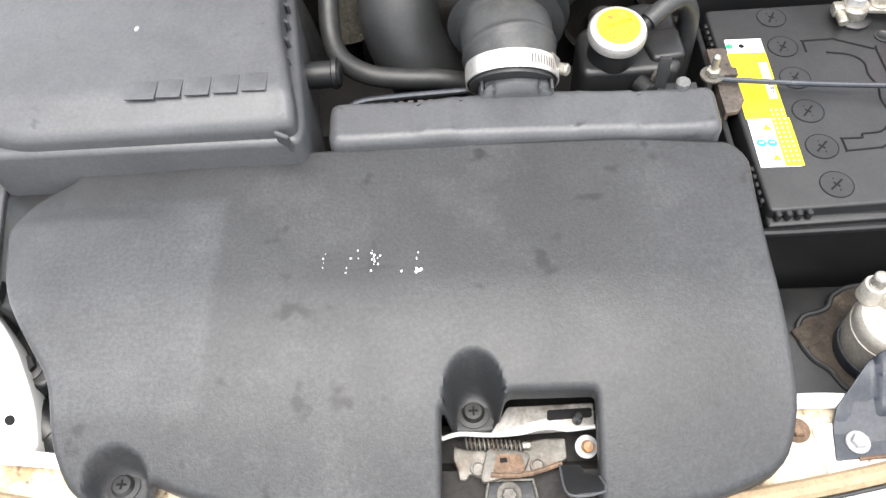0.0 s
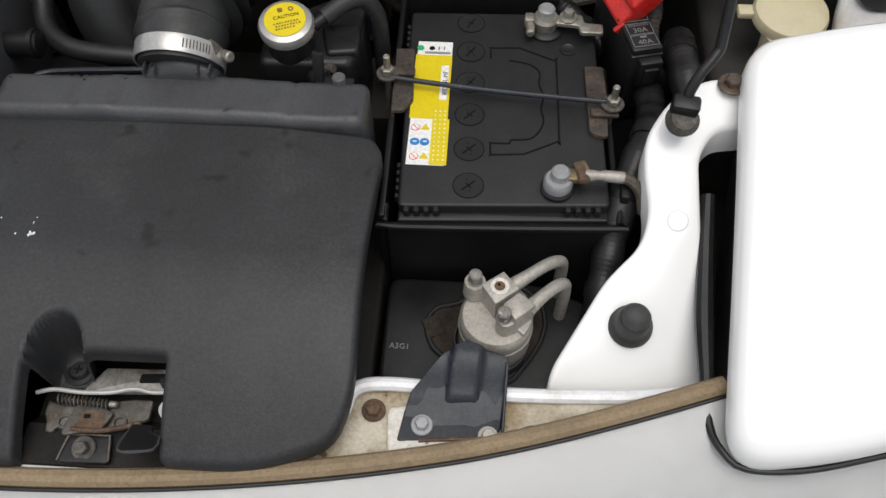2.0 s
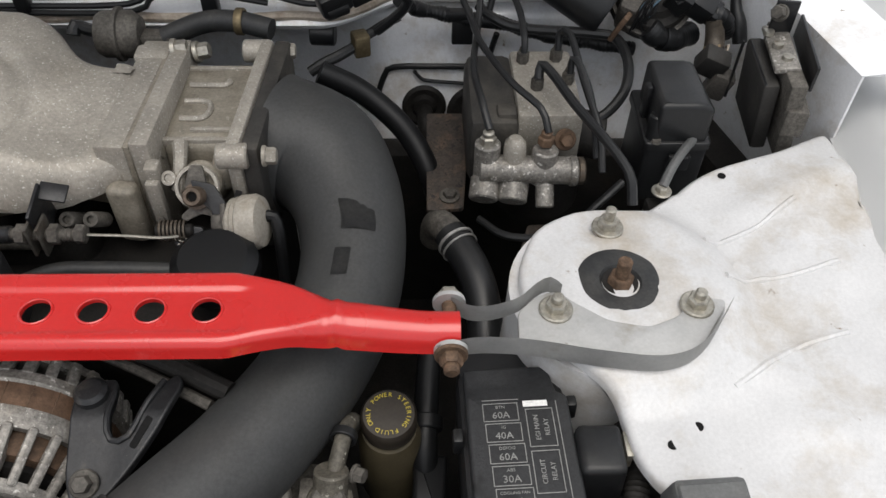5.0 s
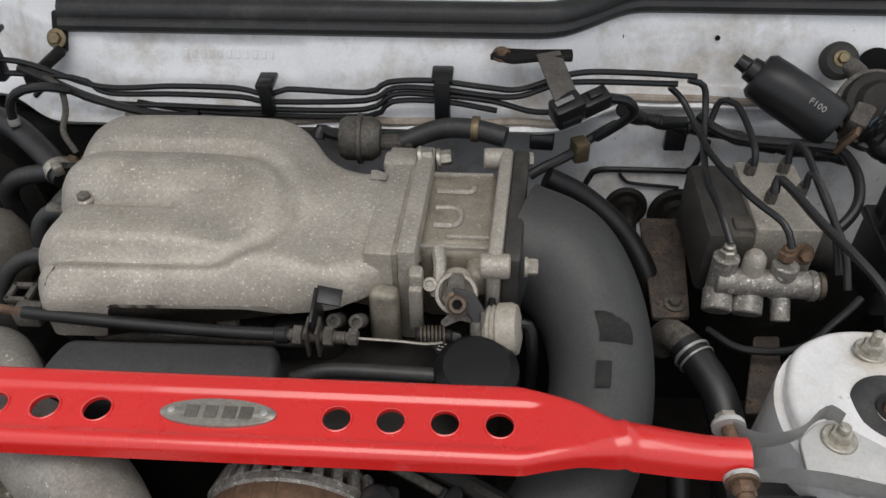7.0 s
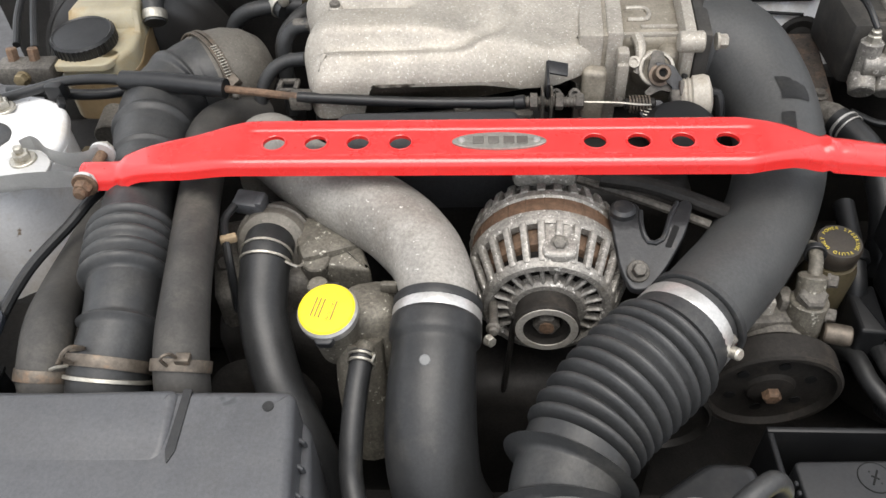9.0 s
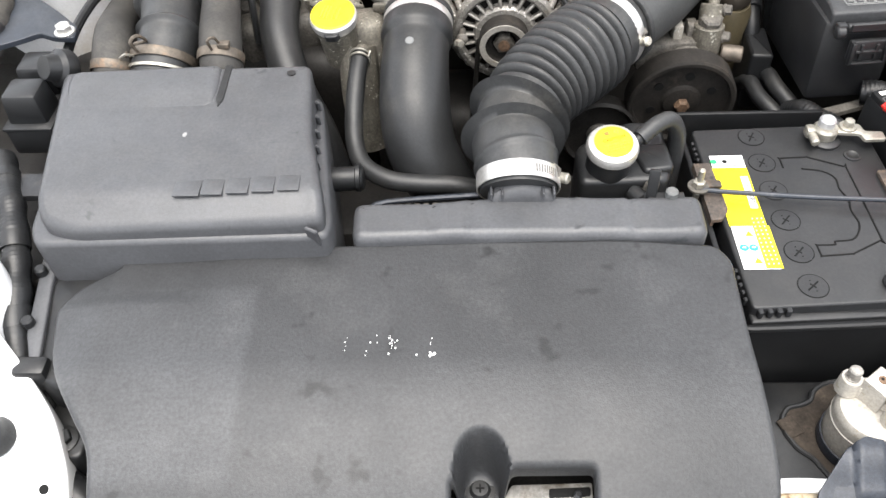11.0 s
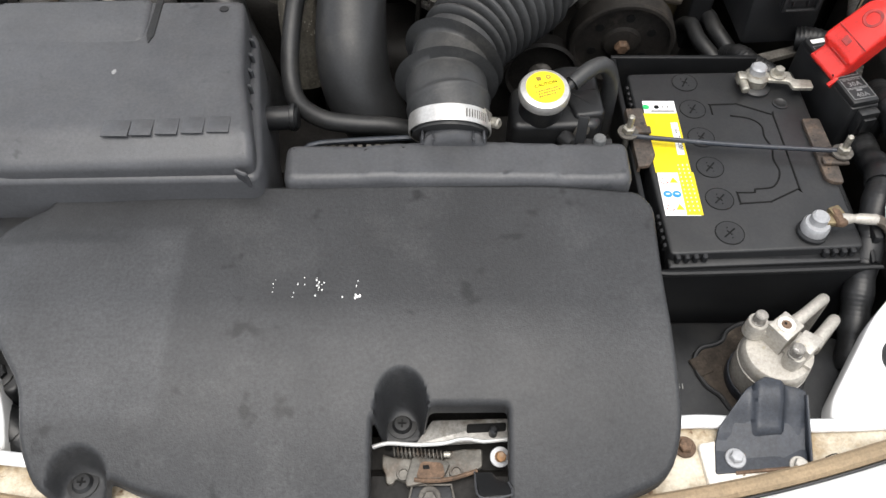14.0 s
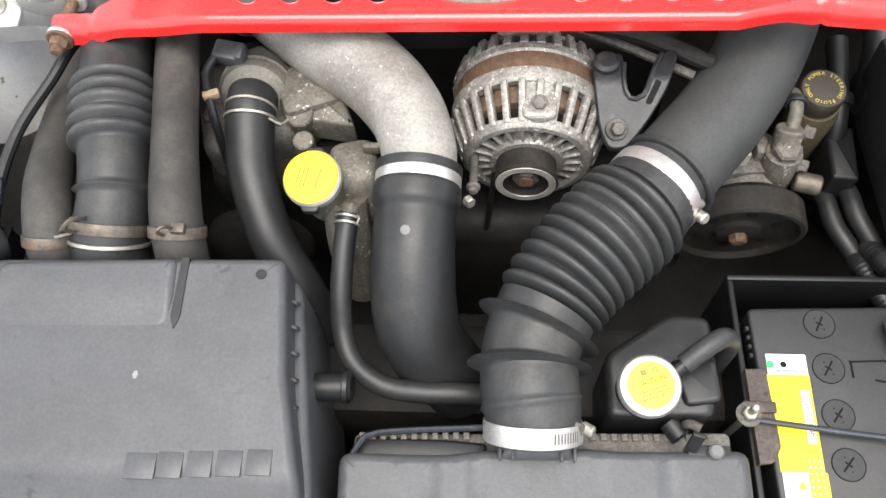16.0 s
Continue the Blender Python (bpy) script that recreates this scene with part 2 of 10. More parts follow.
M_DARKST = mat("worn black painted steel", (0.020, 0.0205, 0.022), 0.38, metal=0.3, var=0.3, scale=40, grain=0.2, grain_scale=300, fine=0.3, dirt=(0.075, 0.066, 0.055), dirt_amount=0.58, dirt_scale=40, spot=(0.16, 0.15, 0.135), spot_amount=0.72, spot_scale=90)
M_ELBOW = mat("weathered grey-black rubber", (0.034, 0.035, 0.035), 0.55, var=0.14, scale=11, grain=0.1, grain_scale=500, dirt=(0.020, 0.0215, 0.0225), dirt_amount=0.555, dirt_scale=13, spot=(0.09, 0.088, 0.082), spot_amount=0.74, spot_scale=70, dust=0.12, fine=0.25)
M_BRNB = mat("oil-browned bolt", (0.115, 0.085, 0.062), 0.5, metal=0.4, var=0.3, scale=90, grain=0.2, dirt=(0.05, 0.038, 0.028), dirt_amount=0.52, dirt_scale=60, fine=0.3)
M_DASH = mat("stained grey-beige plastic", (0.33, 0.305, 0.26), 0.5, var=0.2, scale=40, dirt=(0.20, 0.165, 0.12), dirt_amount=0.52, dirt_scale=40)
M_THROT = mat("oily olive-grey casting", (0.27, 0.245, 0.20), 0.52, metal=0.3, var=0.2, scale=50, grain=0.35, grain_scale=400, spot=(0.42, 0.40, 0.34), spot_amount=0.66, spot_scale=170, dirt=(0.15, 0.132, 0.10), dirt_amount=0.52, dirt_scale=30)
M_INLET = mat("dusty brown-grey aluminium", (0.125, 0.115, 0.098), 0.6, metal=0.2, var=0.18, scale=20, grain=0.3, grain_scale=420, spot=(0.20, 0.185, 0.16), spot_amount=0.62, spot_scale=240, dirt=(0.075, 0.067, 0.056), dirt_amount=0.55, dirt_scale=16, dust=0.2, fine=0.25)
M_LINER = mat("dusty grey-brown liner plastic", (0.032, 0.030, 0.0275), 0.6, var=0.25, scale=14, grain=0.25, grain_scale=300, dirt=(0.06, 0.053, 0.045), dirt_amount=0.55, dirt_scale=12, fine=0.25, spec=0.3)
M_WELL = mat("dark brown well surface", (0.030, 0.024, 0.019), 0.85, var=0.4, scale=60, grain=0.5, grain_scale=200, dirt=(0.075, 0.06, 0.045), dirt_amount=0.56, dirt_scale=60, fine=0.4, spec=0.2)
M_CHIP = mat("chipped stained white paint", (0.66, 0.63, 0.57), 0.5, var=0.1, scale=30, grain=0.25, grain_scale=300, dirt=(0.40, 0.33, 0.22), dirt_amount=0.50, dirt_scale=45, spot=(0.17, 0.11, 0.065), spot_amount=0.64, spot_scale=95, fine=0.2)
M_SEALER = mat("stained seam sealer", (0.36, 0.31, 0.255), 0.7, var=0.2, scale=40, dirt=(0.19, 0.14, 0.095), dirt_amount=0.5, dirt_scale=30, fine=0.2)
M_DUCT = mat("brown-grey stained metal", (0.10, 0.092, 0.082), 0.6, metal=0.2, var=0.2, scale=40, grain=0.2, dirt=(0.06, 0.05, 0.042), dirt_amount=0.5, dirt_scale=30, fine=0.3)
M_CAPBR = mat("brown-black cap plastic", (0.030, 0.024, 0.018), 0.5, var=0.2, scale=40, dust=0.06)
M_REDDK = mat("dark red for the shadowy cover inside", (0.38, 0.026, 0.022), 0.45, var=0.35, scale=90, dirt=(0.09, 0.02, 0.018), dirt_amount=0.5, dirt_scale=70)
M_PULLEY = mat("oil-browned steel", (0.017, 0.0152, 0.0134), 0.72, metal=0.0, spec=0.2, var=0.3, scale=40, grain=0.2, dirt=(0.048, 0.04, 0.032), dirt_amount=0.55, dirt_scale=35, fine=0.3)
M_LATCH = mat("grimy zinc latch steel", (0.098, 0.092, 0.080), 0.42, metal=0.4, var=0.4, scale=60, grain=0.25, dirt=(0.050, 0.030, 0.017), dirt_amount=0.48, dirt_scale=48, fine=0.3)
M_BOLTRU = mat("orange rusted bolt", (0.30, 0.16, 0.07), 0.6, metal=0.3, var=0.3, scale=120, dirt=(0.33, 0.30, 0.25), dirt_amount=0.55, dirt_scale=90)
M_SCALED = mat("scaly rusted black paint", (0.050, 0.040, 0.033), 0.65, metal=0.1, var=0.35, scale=60, grain=0.4, grain_scale=250, dirt=(0.15, 0.10, 0.065), dirt_amount=0.5, dirt_scale=55, spot=(0.018, 0.017, 0.016), spot_amount=0.58, spot_scale=110, fine=0.4)
M_ASPHALT = mat("asphalt", (0.05, 0.05, 0.052), 0.85, var=0.3, scale=30, grain=0.6, grain_scale=150)
M_PAINTED = mat("blue-black worn paint", (0.020, 0.024, 0.032), 0.40, metal=0.2, var=0.3, scale=30, grain=0.2, dirt=(0.10, 0.095, 0.09), dirt_amount=0.60, dirt_scale=30, spot=(0.14, 0.085, 0.045), spot_amount=0.70, spot_scale=80, dust=0.12, fine=0.35)


def faded(m, x1, y0, y1, gain):
    """A sun-faded patch of the surface, with soft straight borders, where something lay beside it."""
    nt = m.node_tree
    b = nt.nodes["Principled BSDF"]
    src = b.inputs["Base Color"].links[0].from_socket
    co = nt.nodes.new("ShaderNodeTexCoord")
    xyz = nt.nodes.new("ShaderNodeSeparateXYZ")
    nt.links.new(co.outputs["Object"], xyz.inputs[0])
    fac = None
    for axis, lo, hi in ((0, x1 + 0.004, x1 - 0.004), (1, y0 - 0.006, y0 + 0.006), (1, y1 + 0.004, y1 - 0.004)):
        r = nt.nodes.new("ShaderNodeMapRange")
        r.inputs["From Min"].default_value, r.inputs["From Max"].default_value = lo, hi
        nt.links.new(xyz.outputs[axis], r.inputs["Value"])
        if fac is None:
            fac = r.outputs["Result"]
        else:
            p = nt.nodes.new("ShaderNodeMath")
            p.operation = 'MULTIPLY'
            nt.links.new(fac, p.inputs[0])
            nt.links.new(r.outputs["Result"], p.inputs[1])
            fac = p.outputs[0]
    mu = nt.nodes.new("ShaderNodeMixRGB")
    mu.blend_type = 'MULTIPLY'
    mu.inputs[2].default_value = (gain, gain, gain, 1)
    nt.links.new(fac, mu.inputs[0])
    nt.links.new(src, mu.inputs[1])
    nt.links.new(mu.outputs[0], b.inputs["Base Color"])


faded(M_COVER, -0.182, 0.288, 0.459, 1.45)

# ---- mesh helpers ----
WORLD = {}


def thing(name, loc, label, category, group="", kind=""):
    """An Empty at the base of a thing, whose parts are built in world places."""
    ob = new(name)
    ob.empty_display_size = 0.02
    ob.location = loc
    WORLD[ob.name] = Matrix.Translation(loc)
    return tagged(ob, label, category, group, kind)


def part(name, bm, material, parent=None, label="", at=None, sharp=35, mesh=None):
    """Links a bmesh as one mesh object, under a thing or part if given."""
    if mesh is None:
        mesh = bpy.data.meshes.new(name)
        bmesh.ops.recalc_face_normals(bm, faces=bm.faces[:])
        for f in bm.faces:
            f.smooth = True
        bm.to_mesh(mesh)
        bm.free()
        mesh.set_sharp_from_angle(angle=radians(sharp))
        for one in (material if isinstance(material, (list, tuple)) else [material]):
            mesh.materials.append(one)
    ob = new(name, mesh)
    m = at or Matrix.Identity(4)
    if parent is not None:
        ob.parent = parent
        ob.matrix_parent_inverse = WORLD[parent.name].inverted()
    ob.matrix_basis = m
    WORLD[ob.name] = m.copy()
    if label:
        ob["label"] = label
    return ob


def solo(name, bm, material, label, category, group="", kind="", at=None, sharp=35):
    return tagged(part(name, bm, material, at=at, sharp=sharp), label, category, group, kind)


def shift(ob, x, y, z):
    """Moves a thing or part, with all that hangs on it."""
    ob.matrix_basis = Matrix.Translation((x, y, z)) @ ob.matrix_basis
    return ob


def aim(p, d, spin=0.0):
    """A pose at p whose z axis points along d."""
    return Matrix.Translation(p) @ Vector(d).to_track_quat('Z', 'Y').to_matrix().to_4x4() @ Matrix.Rotation(radians(spin), 4, 'Z')


def join(*bms):
    out = bms[0]
    for b in bms[1:]:
        me = bpy.data.meshes.new("tmp")
        b.to_mesh(me)
        b.free()
        out.from_mesh(me)
        bpy.data.meshes.remove(me)
    return out


def moved(bm, m):
    bmesh.ops.transform(bm, matrix=m, verts=bm.verts[:])
    return bm


def box(c, s, r=0.003, seg=2, turn=(0, 0, 0), taper=1.0):
    """A box of size s at c with rounded edges; taper shrinks its top."""
    bm = bmesh.new()
    bmesh.ops.create_cube(bm, size=1)
    for v in bm.verts:
        k = taper if v.co.z > 0 else 1.0
        v.co = Vector((v.co.x * s[0] * k, v.co.y * s[1] * k, v.co.z * s[2]))
    if r > 0:
        bmesh.ops.bevel(bm, geom=bm.edges[:], offset=min(r, min(s) * 0.45), segments=seg, affect='EDGES', profile=0.5)
    return moved(bm, pose(*c, *turn))


def lathe(profile, segs=32, m=None, closed=False):
    """Turns (radius, height) pairs round z; ends on radius 0 or is capped."""
    bm = bmesh.new()
    rings = []
    for r, h in profile:
        if r < 1e-6:
            rings.append([bm.verts.new((0, 0, h))])
        else:
            rings.append([bm.verts.new((r * math.cos(2 * math.pi * i / segs), r * math.sin(2 * math.pi * i / segs), h)) for i in range(segs)])
    pairs = list(zip(rings, rings[1:]))
    if closed:
        pairs.append((rings[-1], rings[0]))
    for a, b in pairs:
        for i in range(segs):
            j = (i + 1) % segs
            if len(a) == 1 and len(b) == 1:
                continue
            if len(a) == 1:
                bm.faces.new((a[0], b[i], b[j]))
            elif len(b) == 1:
                bm.faces.new((a[i], a[j], b[0]))
            else:
                bm.faces.new((a[i], a[j], b[j], b[i]))
    if not closed:
        for ring in (rings[0], rings[-1]):
            if len(ring) > 2:
                bm.faces.new(ring)
    return moved(bm, m) if m else bm


def cyl(p, q, r, r2=None, segs=24, edge=0.0015):
    p, q = Vector(p), Vector(q)
    h = (q - p).length
    r2 = r if r2 is None else r2
    e = min(edge, r * 0.4, r2 * 0.4, h * 0.4)
    return lathe([(0, 0), (r - e, 0), (r, e), (r2, h - e), (r2 - e, h), (0, h)], segs, aim(p, q - p))


def smooth_path(pts, step=0.006):
    """A Catmull-Rom line through pts, resampled; extra columns (radius) run along."""
    P = np.array(pts, float)
    P = np.vstack([2 * P[0] - P[1], P, 2 * P[-1] - P[-2]])
    out = []
    for i in range(1, len(P) - 2):
        n = max(2, int(np.linalg.norm(P[i + 1][:3] - P[i][:3]) / step))
        for k in range(n):
            t = k / n
            a, b, c, d = P[i - 1], P[i], P[i + 1], P[i + 2]
            out.append(0.5 * (2 * b + (c - a) * t + (2 * a - 5 * b + 4 * c - d) * t * t + (3 * b - a - 3 * c + d) * t ** 3))
    out.append(P[-2])
    return np.array(out)


def tube(pts, r=0.01, segs=16, step=0.006, ripple=None, cap=True, wobble=0.0):
    """A hose along pts; a point may carry its own radius as fourth number. ripple(s, r) reshapes the radius along the length s."""
    pts = [(*p, r) if len(p) == 3 else p for p in pts]
    line = smooth_path(pts, step)
    bm = bmesh.new()
    tang = np.gradient(line[:, :3], axis=0)
    tang /= np.linalg.norm(tang, axis=1)[:, None] + 1e-12
    up = np.cross(tang[0], (0.31, 0.2, 0.93))
    up /= np.linalg.norm(up)
    rings, s = [], 0.0
    for i, p in enumerate(line):
        if i:
            s += float(np.linalg.norm(p[:3] - line[i - 1][:3]))
        up = up - tang[i] * float(up @ tang[i])
        up /= np.linalg.norm(up)
        side = np.cross(tang[i], up)
        rad = ripple(s, p[3]) if ripple else p[3]
        if wobble:
            rad *= 1 + wobble * noise.noise(Vector(p[:3]) * 30)
        rings.append([bm.verts.new(p[:3] + rad * (math.cos(a) * up + math.sin(a) * side)) for a in (2 * math.pi * k / segs for k in range(segs))])
    for a, b in zip(rings, rings[1:]):
        for k in range(segs):
            j = (k + 1) % segs
            bm.faces.new((a[k], a[j], b[j], b[k]))
    if cap:
        bm.faces.new(rings[0])
        bm.faces.new(rings[-1])
    return bm


def band(c, d, r, width=0.012, thick=0.0012, segs=40):
    """A flat ring round a hose: centre c, axis d."""
    w, t = width / 2, thick
    return lathe([(r, -w), (r + t, -w), (r + t * 1.3, -w * 0.8), (r + t * 1.3, w * 0.8), (r + t, w), (r, w)], segs, aim(c, d), closed=True)


def rounded(points, r, seg=5):
    """Rounds the corners of a closed 2D outline; r: one radius or one a corner."""
    out, n = [], len(points)
    for i, p in enumerate(points):
        p, a, b = Vector(p[:2]), Vector(points[i - 1][:2]), Vector(points[(i + 1) % n][:2])
        rad = r[i] if isinstance(r, (list, tuple)) else r
        u, v = a - p, b - p
        k = min(rad, u.length * 0.45, v.length * 0.45)
        if k < 1e-4:
            out.append(p)
            continue
        s, e = p + u.normalized() * k, p + v.normalized() * k
        for j in range(seg + 1):
            t = j / seg
            out.append(s * (1 - t) ** 2 + p * 2 * t * (1 - t) + e * t * t)
    return out


def dense(points, step):
    """The outline with points added so that no side is longer than step."""
    out, n = [], len(points)
    for i in range(n):
        p, q = Vector(points[i][:2]), Vector(points[(i + 1) % n][:2])
        k = max(1, int(math.ceil((q - p).length / step)))
        out += [p.lerp(q, j / k) for j in range(k)]
    return out


def slab(outline, top, bottom, r=0.004, pitch=0.0, rings=3, floor=True):
    """A moulded sheet: outline seen from above, upper face at top (number or function of x, y), rounded rim of radius r, sides down to bottom."""
    tf = top if callable(top) else (lambda x, y: top)
    bf = bottom if callable(bottom) else (lambda x, y: bottom)
    P = np.array([tuple(p[:2]) for p in outline], float)
    keep = np.linalg.norm(P - np.roll(P, 1, axis=0), axis=1) > 1e-6
    P = P[keep]
    area = np.sum(P[:, 0] * np.roll(P[:, 1], -1) - P[:, 1] * np.roll(P[:, 0], -1))
    if area < 0:
        P = P[::-1]
    if pitch:
        P = np.array([tuple(p) for p in dense(P, pitch)])
    d1, d2 = P - np.roll(P, 1, axis=0), np.roll(P, -1, axis=0) - P
    d1 /= np.linalg.norm(d1, axis=1)[:, None]
    d2 /= np.linalg.norm(d2, axis=1)[:, None]
    n1, n2 = np.stack([-d1[:, 1], d1[:, 0]], 1), np.stack([-d2[:, 1], d2[:, 0]], 1)
    nn = n1 + n2
    nn /= np.maximum(0.5, np.sum(nn * n1, axis=1))[:, None]
    bm = bmesh.new()
    low = [bm.verts.new((x, y, bf(x, y))) for x, y in P]
    loops, n = [low], len(P)
    for k in range(rings + 1):
        a = math.pi / 2 * k / rings
        Q = P + nn * r * (1 - math.cos(a))
        drop = r * (1 - math.sin(a))
        loops.append([bm.verts.new((q[0], q[1], tf(*q) - drop)) for q in Q])
    for lo, hi in zip(loops, loops[1:]):
        for i in range(n):
            j = (i + 1) % n
            bm.faces.new((lo[i], lo[j], hi[j], hi[i]))
    if floor:
        bm.faces.new(low[::-1])
    if not pitch:
        bm.faces.new(loops[-1])
        return bm
    inner = bmesh.new()
    inner.faces.new([inner.verts.new((q[0], q[1], 0)) for q in Q])
    for axis in (0, 1):
        lo, hi = Q[:, axis].min(), Q[:, axis].max()
        for i in range(1, int((hi - lo) / pitch) + 1):
            co, no = [0, 0, 0], [0, 0, 0]
            co[axis], no[axis] = lo + i * pitch + 1e-5, 1
            bmesh.ops.bisect_plane(inner, geom=inner.verts[:] + inner.edges[:] + inner.faces[:], plane_co=co, plane_no=no)
    for v in inner.verts:
        v.co.z = tf(v.co.x, v.co.y)
    bm = join(bm, inner)
    bmesh.ops.remove_doubles(bm, verts=bm.verts[:], dist=1e-5)
    return bm


def cut(bm, cutter):
    """bm with the closed shape cutter taken out of it."""
    obs = []
    for b in (bm, cutter):
        me = bpy.data.meshes.new("tmp")
        bmesh.ops.recalc_face_normals(b, faces=b.faces[:])
        b.to_mesh(me)
        b.free()
        obs.append(new("tmp", me))
    mod = obs[0].modifiers.new("cut", 'BOOLEAN')
    mod.operation, mod.object, mod.solver = 'DIFFERENCE', obs[1], 'EXACT'
    bpy.context.view_layer.update()
    me = bpy.data.meshes.new_from_object(obs[0].evaluated_get(bpy.context.evaluated_depsgraph_get()))
    out = bmesh.new()
    out.from_mesh(me)
    for o in obs:
        old = o.data
        bpy.data.objects.remove(o)
        bpy.data.meshes.remove(old)
    bpy.data.meshes.remove(me)
    return out


def sheet(nx, ny, f):
    """A grid of points f(u, v), with u and v from 0 to 1."""
    bm = bmesh.new()
    g = [[bm.verts.new(f(i / nx, j / ny)) for i in range(nx + 1)] for j in range(ny + 1)]
    for j in range(ny):
        for i in range(nx):
            bm.faces.new((g[j][i], g[j][i + 1], g[j + 1][i + 1], g[j + 1][i]))
    return bm


def shell(nx, ny, f, t):
    """A closed plate of thickness t whose upper face is f(u, v)."""
    bm = bmesh.new()
    up, dn = [], []
    for j in range(ny + 1):
        a, b = [], []
        for i in range(nx + 1):
            u, v = i / nx, j / ny
            p = Vector(f(u, v))
            du = Vector(f(min(1, u + 1e-3), v)) - Vector(f(max(0, u - 1e-3), v))
            dv = Vector(f(u, min(1, v + 1e-3))) - Vector(f(u, max(0, v - 1e-3)))
            nrm = du.cross(dv).normalized()
            a.append(bm.verts.new(p))
            b.append(bm.verts.new(p - nrm * t))
        up.append(a)
        dn.append(b)
    for j in range(ny):
        for i in range(nx):
            bm.faces.new((up[j][i], up[j][i + 1], up[j + 1][i + 1], up[j + 1][i]))
            bm.faces.new((dn[j][i], dn[j + 1][i], dn[j + 1][i + 1], dn[j][i + 1]))
    for i in range(nx):
        bm.faces.new((up[0][i], dn[0][i], dn[0][i + 1], up[0][i + 1]))
        bm.faces.new((up[ny][i], up[ny][i + 1], dn[ny][i + 1], dn[ny][i]))
    for j in range(ny):
        bm.faces.new((up[j][0], up[j + 1][0], dn[j + 1][0], dn[j][0]))
        bm.faces.new((up[j][nx], dn[j][nx], dn[j + 1][nx], up[j + 1][nx]))
    return bm


def thick(bm, t):
    bmesh.ops.solidify(bm, geom=bm.faces[:], thickness=t)
    return bm


def hexbolt(p, d=(0, 0, 1), r=0.007, h=0.006, washer=1.55):
    """A hexagon head on a flange washer."""
    m = aim(p, d)
    bm = lathe([(0, 0), (r * washer, 0), (r * washer, h * 0.22), (r * washer * 0.92, h * 0.32), (0, h * 0.32)], 20, m.copy())
    head = lathe([(0, h * 0.3), (r, h * 0.3), (r, h), (r * 0.86, h * 1.16), (0, h * 1.2)], 6, m.copy())
    return join(bm, head)


def words(text, size, m, depth=0.0003, align='CENTER'):
    """Lettering as a bmesh, lying in the xy plane of pose m."""
    cu = bpy.data.curves.new("lettering", 'FONT')
    cu.body, cu.size, cu.align_x, cu.align_y, cu.extrude, cu.resolution_u = text, size, align, 'CENTER', depth, 2
    ob = bpy.data.objects.new("lettering", cu)
    scene.collection.objects.link(ob)
    bpy.context.view_layer.update()
    me = bpy.data.meshes.new_from_object(ob)
    bm = bmesh.new()
    bm.from_mesh(me)
    bpy.data.objects.remove(ob)
    bpy.data.curves.remove(cu)
    bpy.data.meshes.remove(me)
    return moved(bm, m)


def flat(x0, y0, x1, y1, z, m=None, h=0.0003):
    bm = box(((x0 + x1) / 2, (y0 + y1) / 2, z), (abs(x1 - x0), abs(y1 - y0), h), 0)
    return moved(bm, m) if m else bm


def ease(x, a, b):
    t = min(1.0, max(0.0, (x - a) / (b - a)))
    return t * t * (3 - 2 * t)


def hump(d, w):
    """1 at d = 0, falling smoothly to 0 at |d| = w."""
    return 1 - ease(abs(d), 0, w)

# ---- the car's structure ----
solo("ground", sheet(2, 2, lambda u, v: (-400 + 800 * u, -400 + 800 * v, 0)), M_ASPHALT, "grey asphalt under the car", "ground", kind="structure")
# unseen near-black sheet added so the bottom of the bay stays dark
solo("undertray", box((0.0, 0.83, 0.43), (1.5, 1.28, 0.02), 0.004), M_DEEP, "near-black sheet added to close the bay below the engine", "undertray", kind="structure")


def seal_y(x):
    return 0.217 + 0.30 * x * x + 0.03 * x


def nose(u, v):
    x = -0.92 + 1.84 * u
    d = 0.62 * v
    return (x, seal_y(min(0.6, max(-0.6, x))) - 0.008 - d * 0.9 + 0.25 * max(0, abs(x) - 0.6), 0.700 + 0.028 * ease(abs(x), 0.3, 0.6) - 0.36 * d - 0.75 * d * d)


solo("bumper", thick(sheet(60, 20, nose), 0.004), M_WHITE, "white painted front bumper and nose", "bumper", kind="structure", sharp=60)
solo("foam_seal", tube([(x, seal_y(x) + 0.001, 0.7005 + 0.022 * ease(abs(x), 0.3, 0.55)) for x in np.linspace(-0.62, 0.52, 40)], 0.0075, 10), M_FOAM,
     "tan foam strip along the nose edge", "seal", kind="structure")
solo("seal_lip", tube([(x, seal_y(x) - 0.0085, 0.7015 + 0.022 * ease(abs(x), 0.3, 0.55)) for x in np.linspace(-0.62, 0.525, 40)], 0.0015, 8), M_BLACK,
     "thin black lip in front of the foam", "seal", kind="structure")


def slam_top(x, y):
    return 0.6945 + 0.02 * ease(abs(x), 0.3, 0.6) + 0.0012 * noise.noise(Vector((x * 40, y * 40, 0)))


slam_line = [(x, seal_y(x) + 0.004) for x in np.linspace(-0.62, 0.50, 24)] + [(0.50, 0.304), (0.352, 0.302), (0.245, 0.31), (0.225, 0.295), (0.2, 0.262), (0.12, 0.25), (-0.02, 0.25), (-0.2, 0.262), (-0.30, 0.275), (-0.62, 0.285)]
slam = solo("slam_panel", slab(slam_line, slam_top, 0.66, 0.002, 0.02), M_SLAM, "rust-stained cream-white front cross panel", "slam panel", kind="structure")
part("lip", tube([(0.225, 0.285, 0.698), (0.232, 0.303, 0.700), (0.26, 0.309, 0.701), (0.352, 0.305, 0.702), (0.45, 0.307, 0.706), (0.505, 0.312, 0.71)], 0.0058, 10), M_BAYW, slam, "white rolled edge")
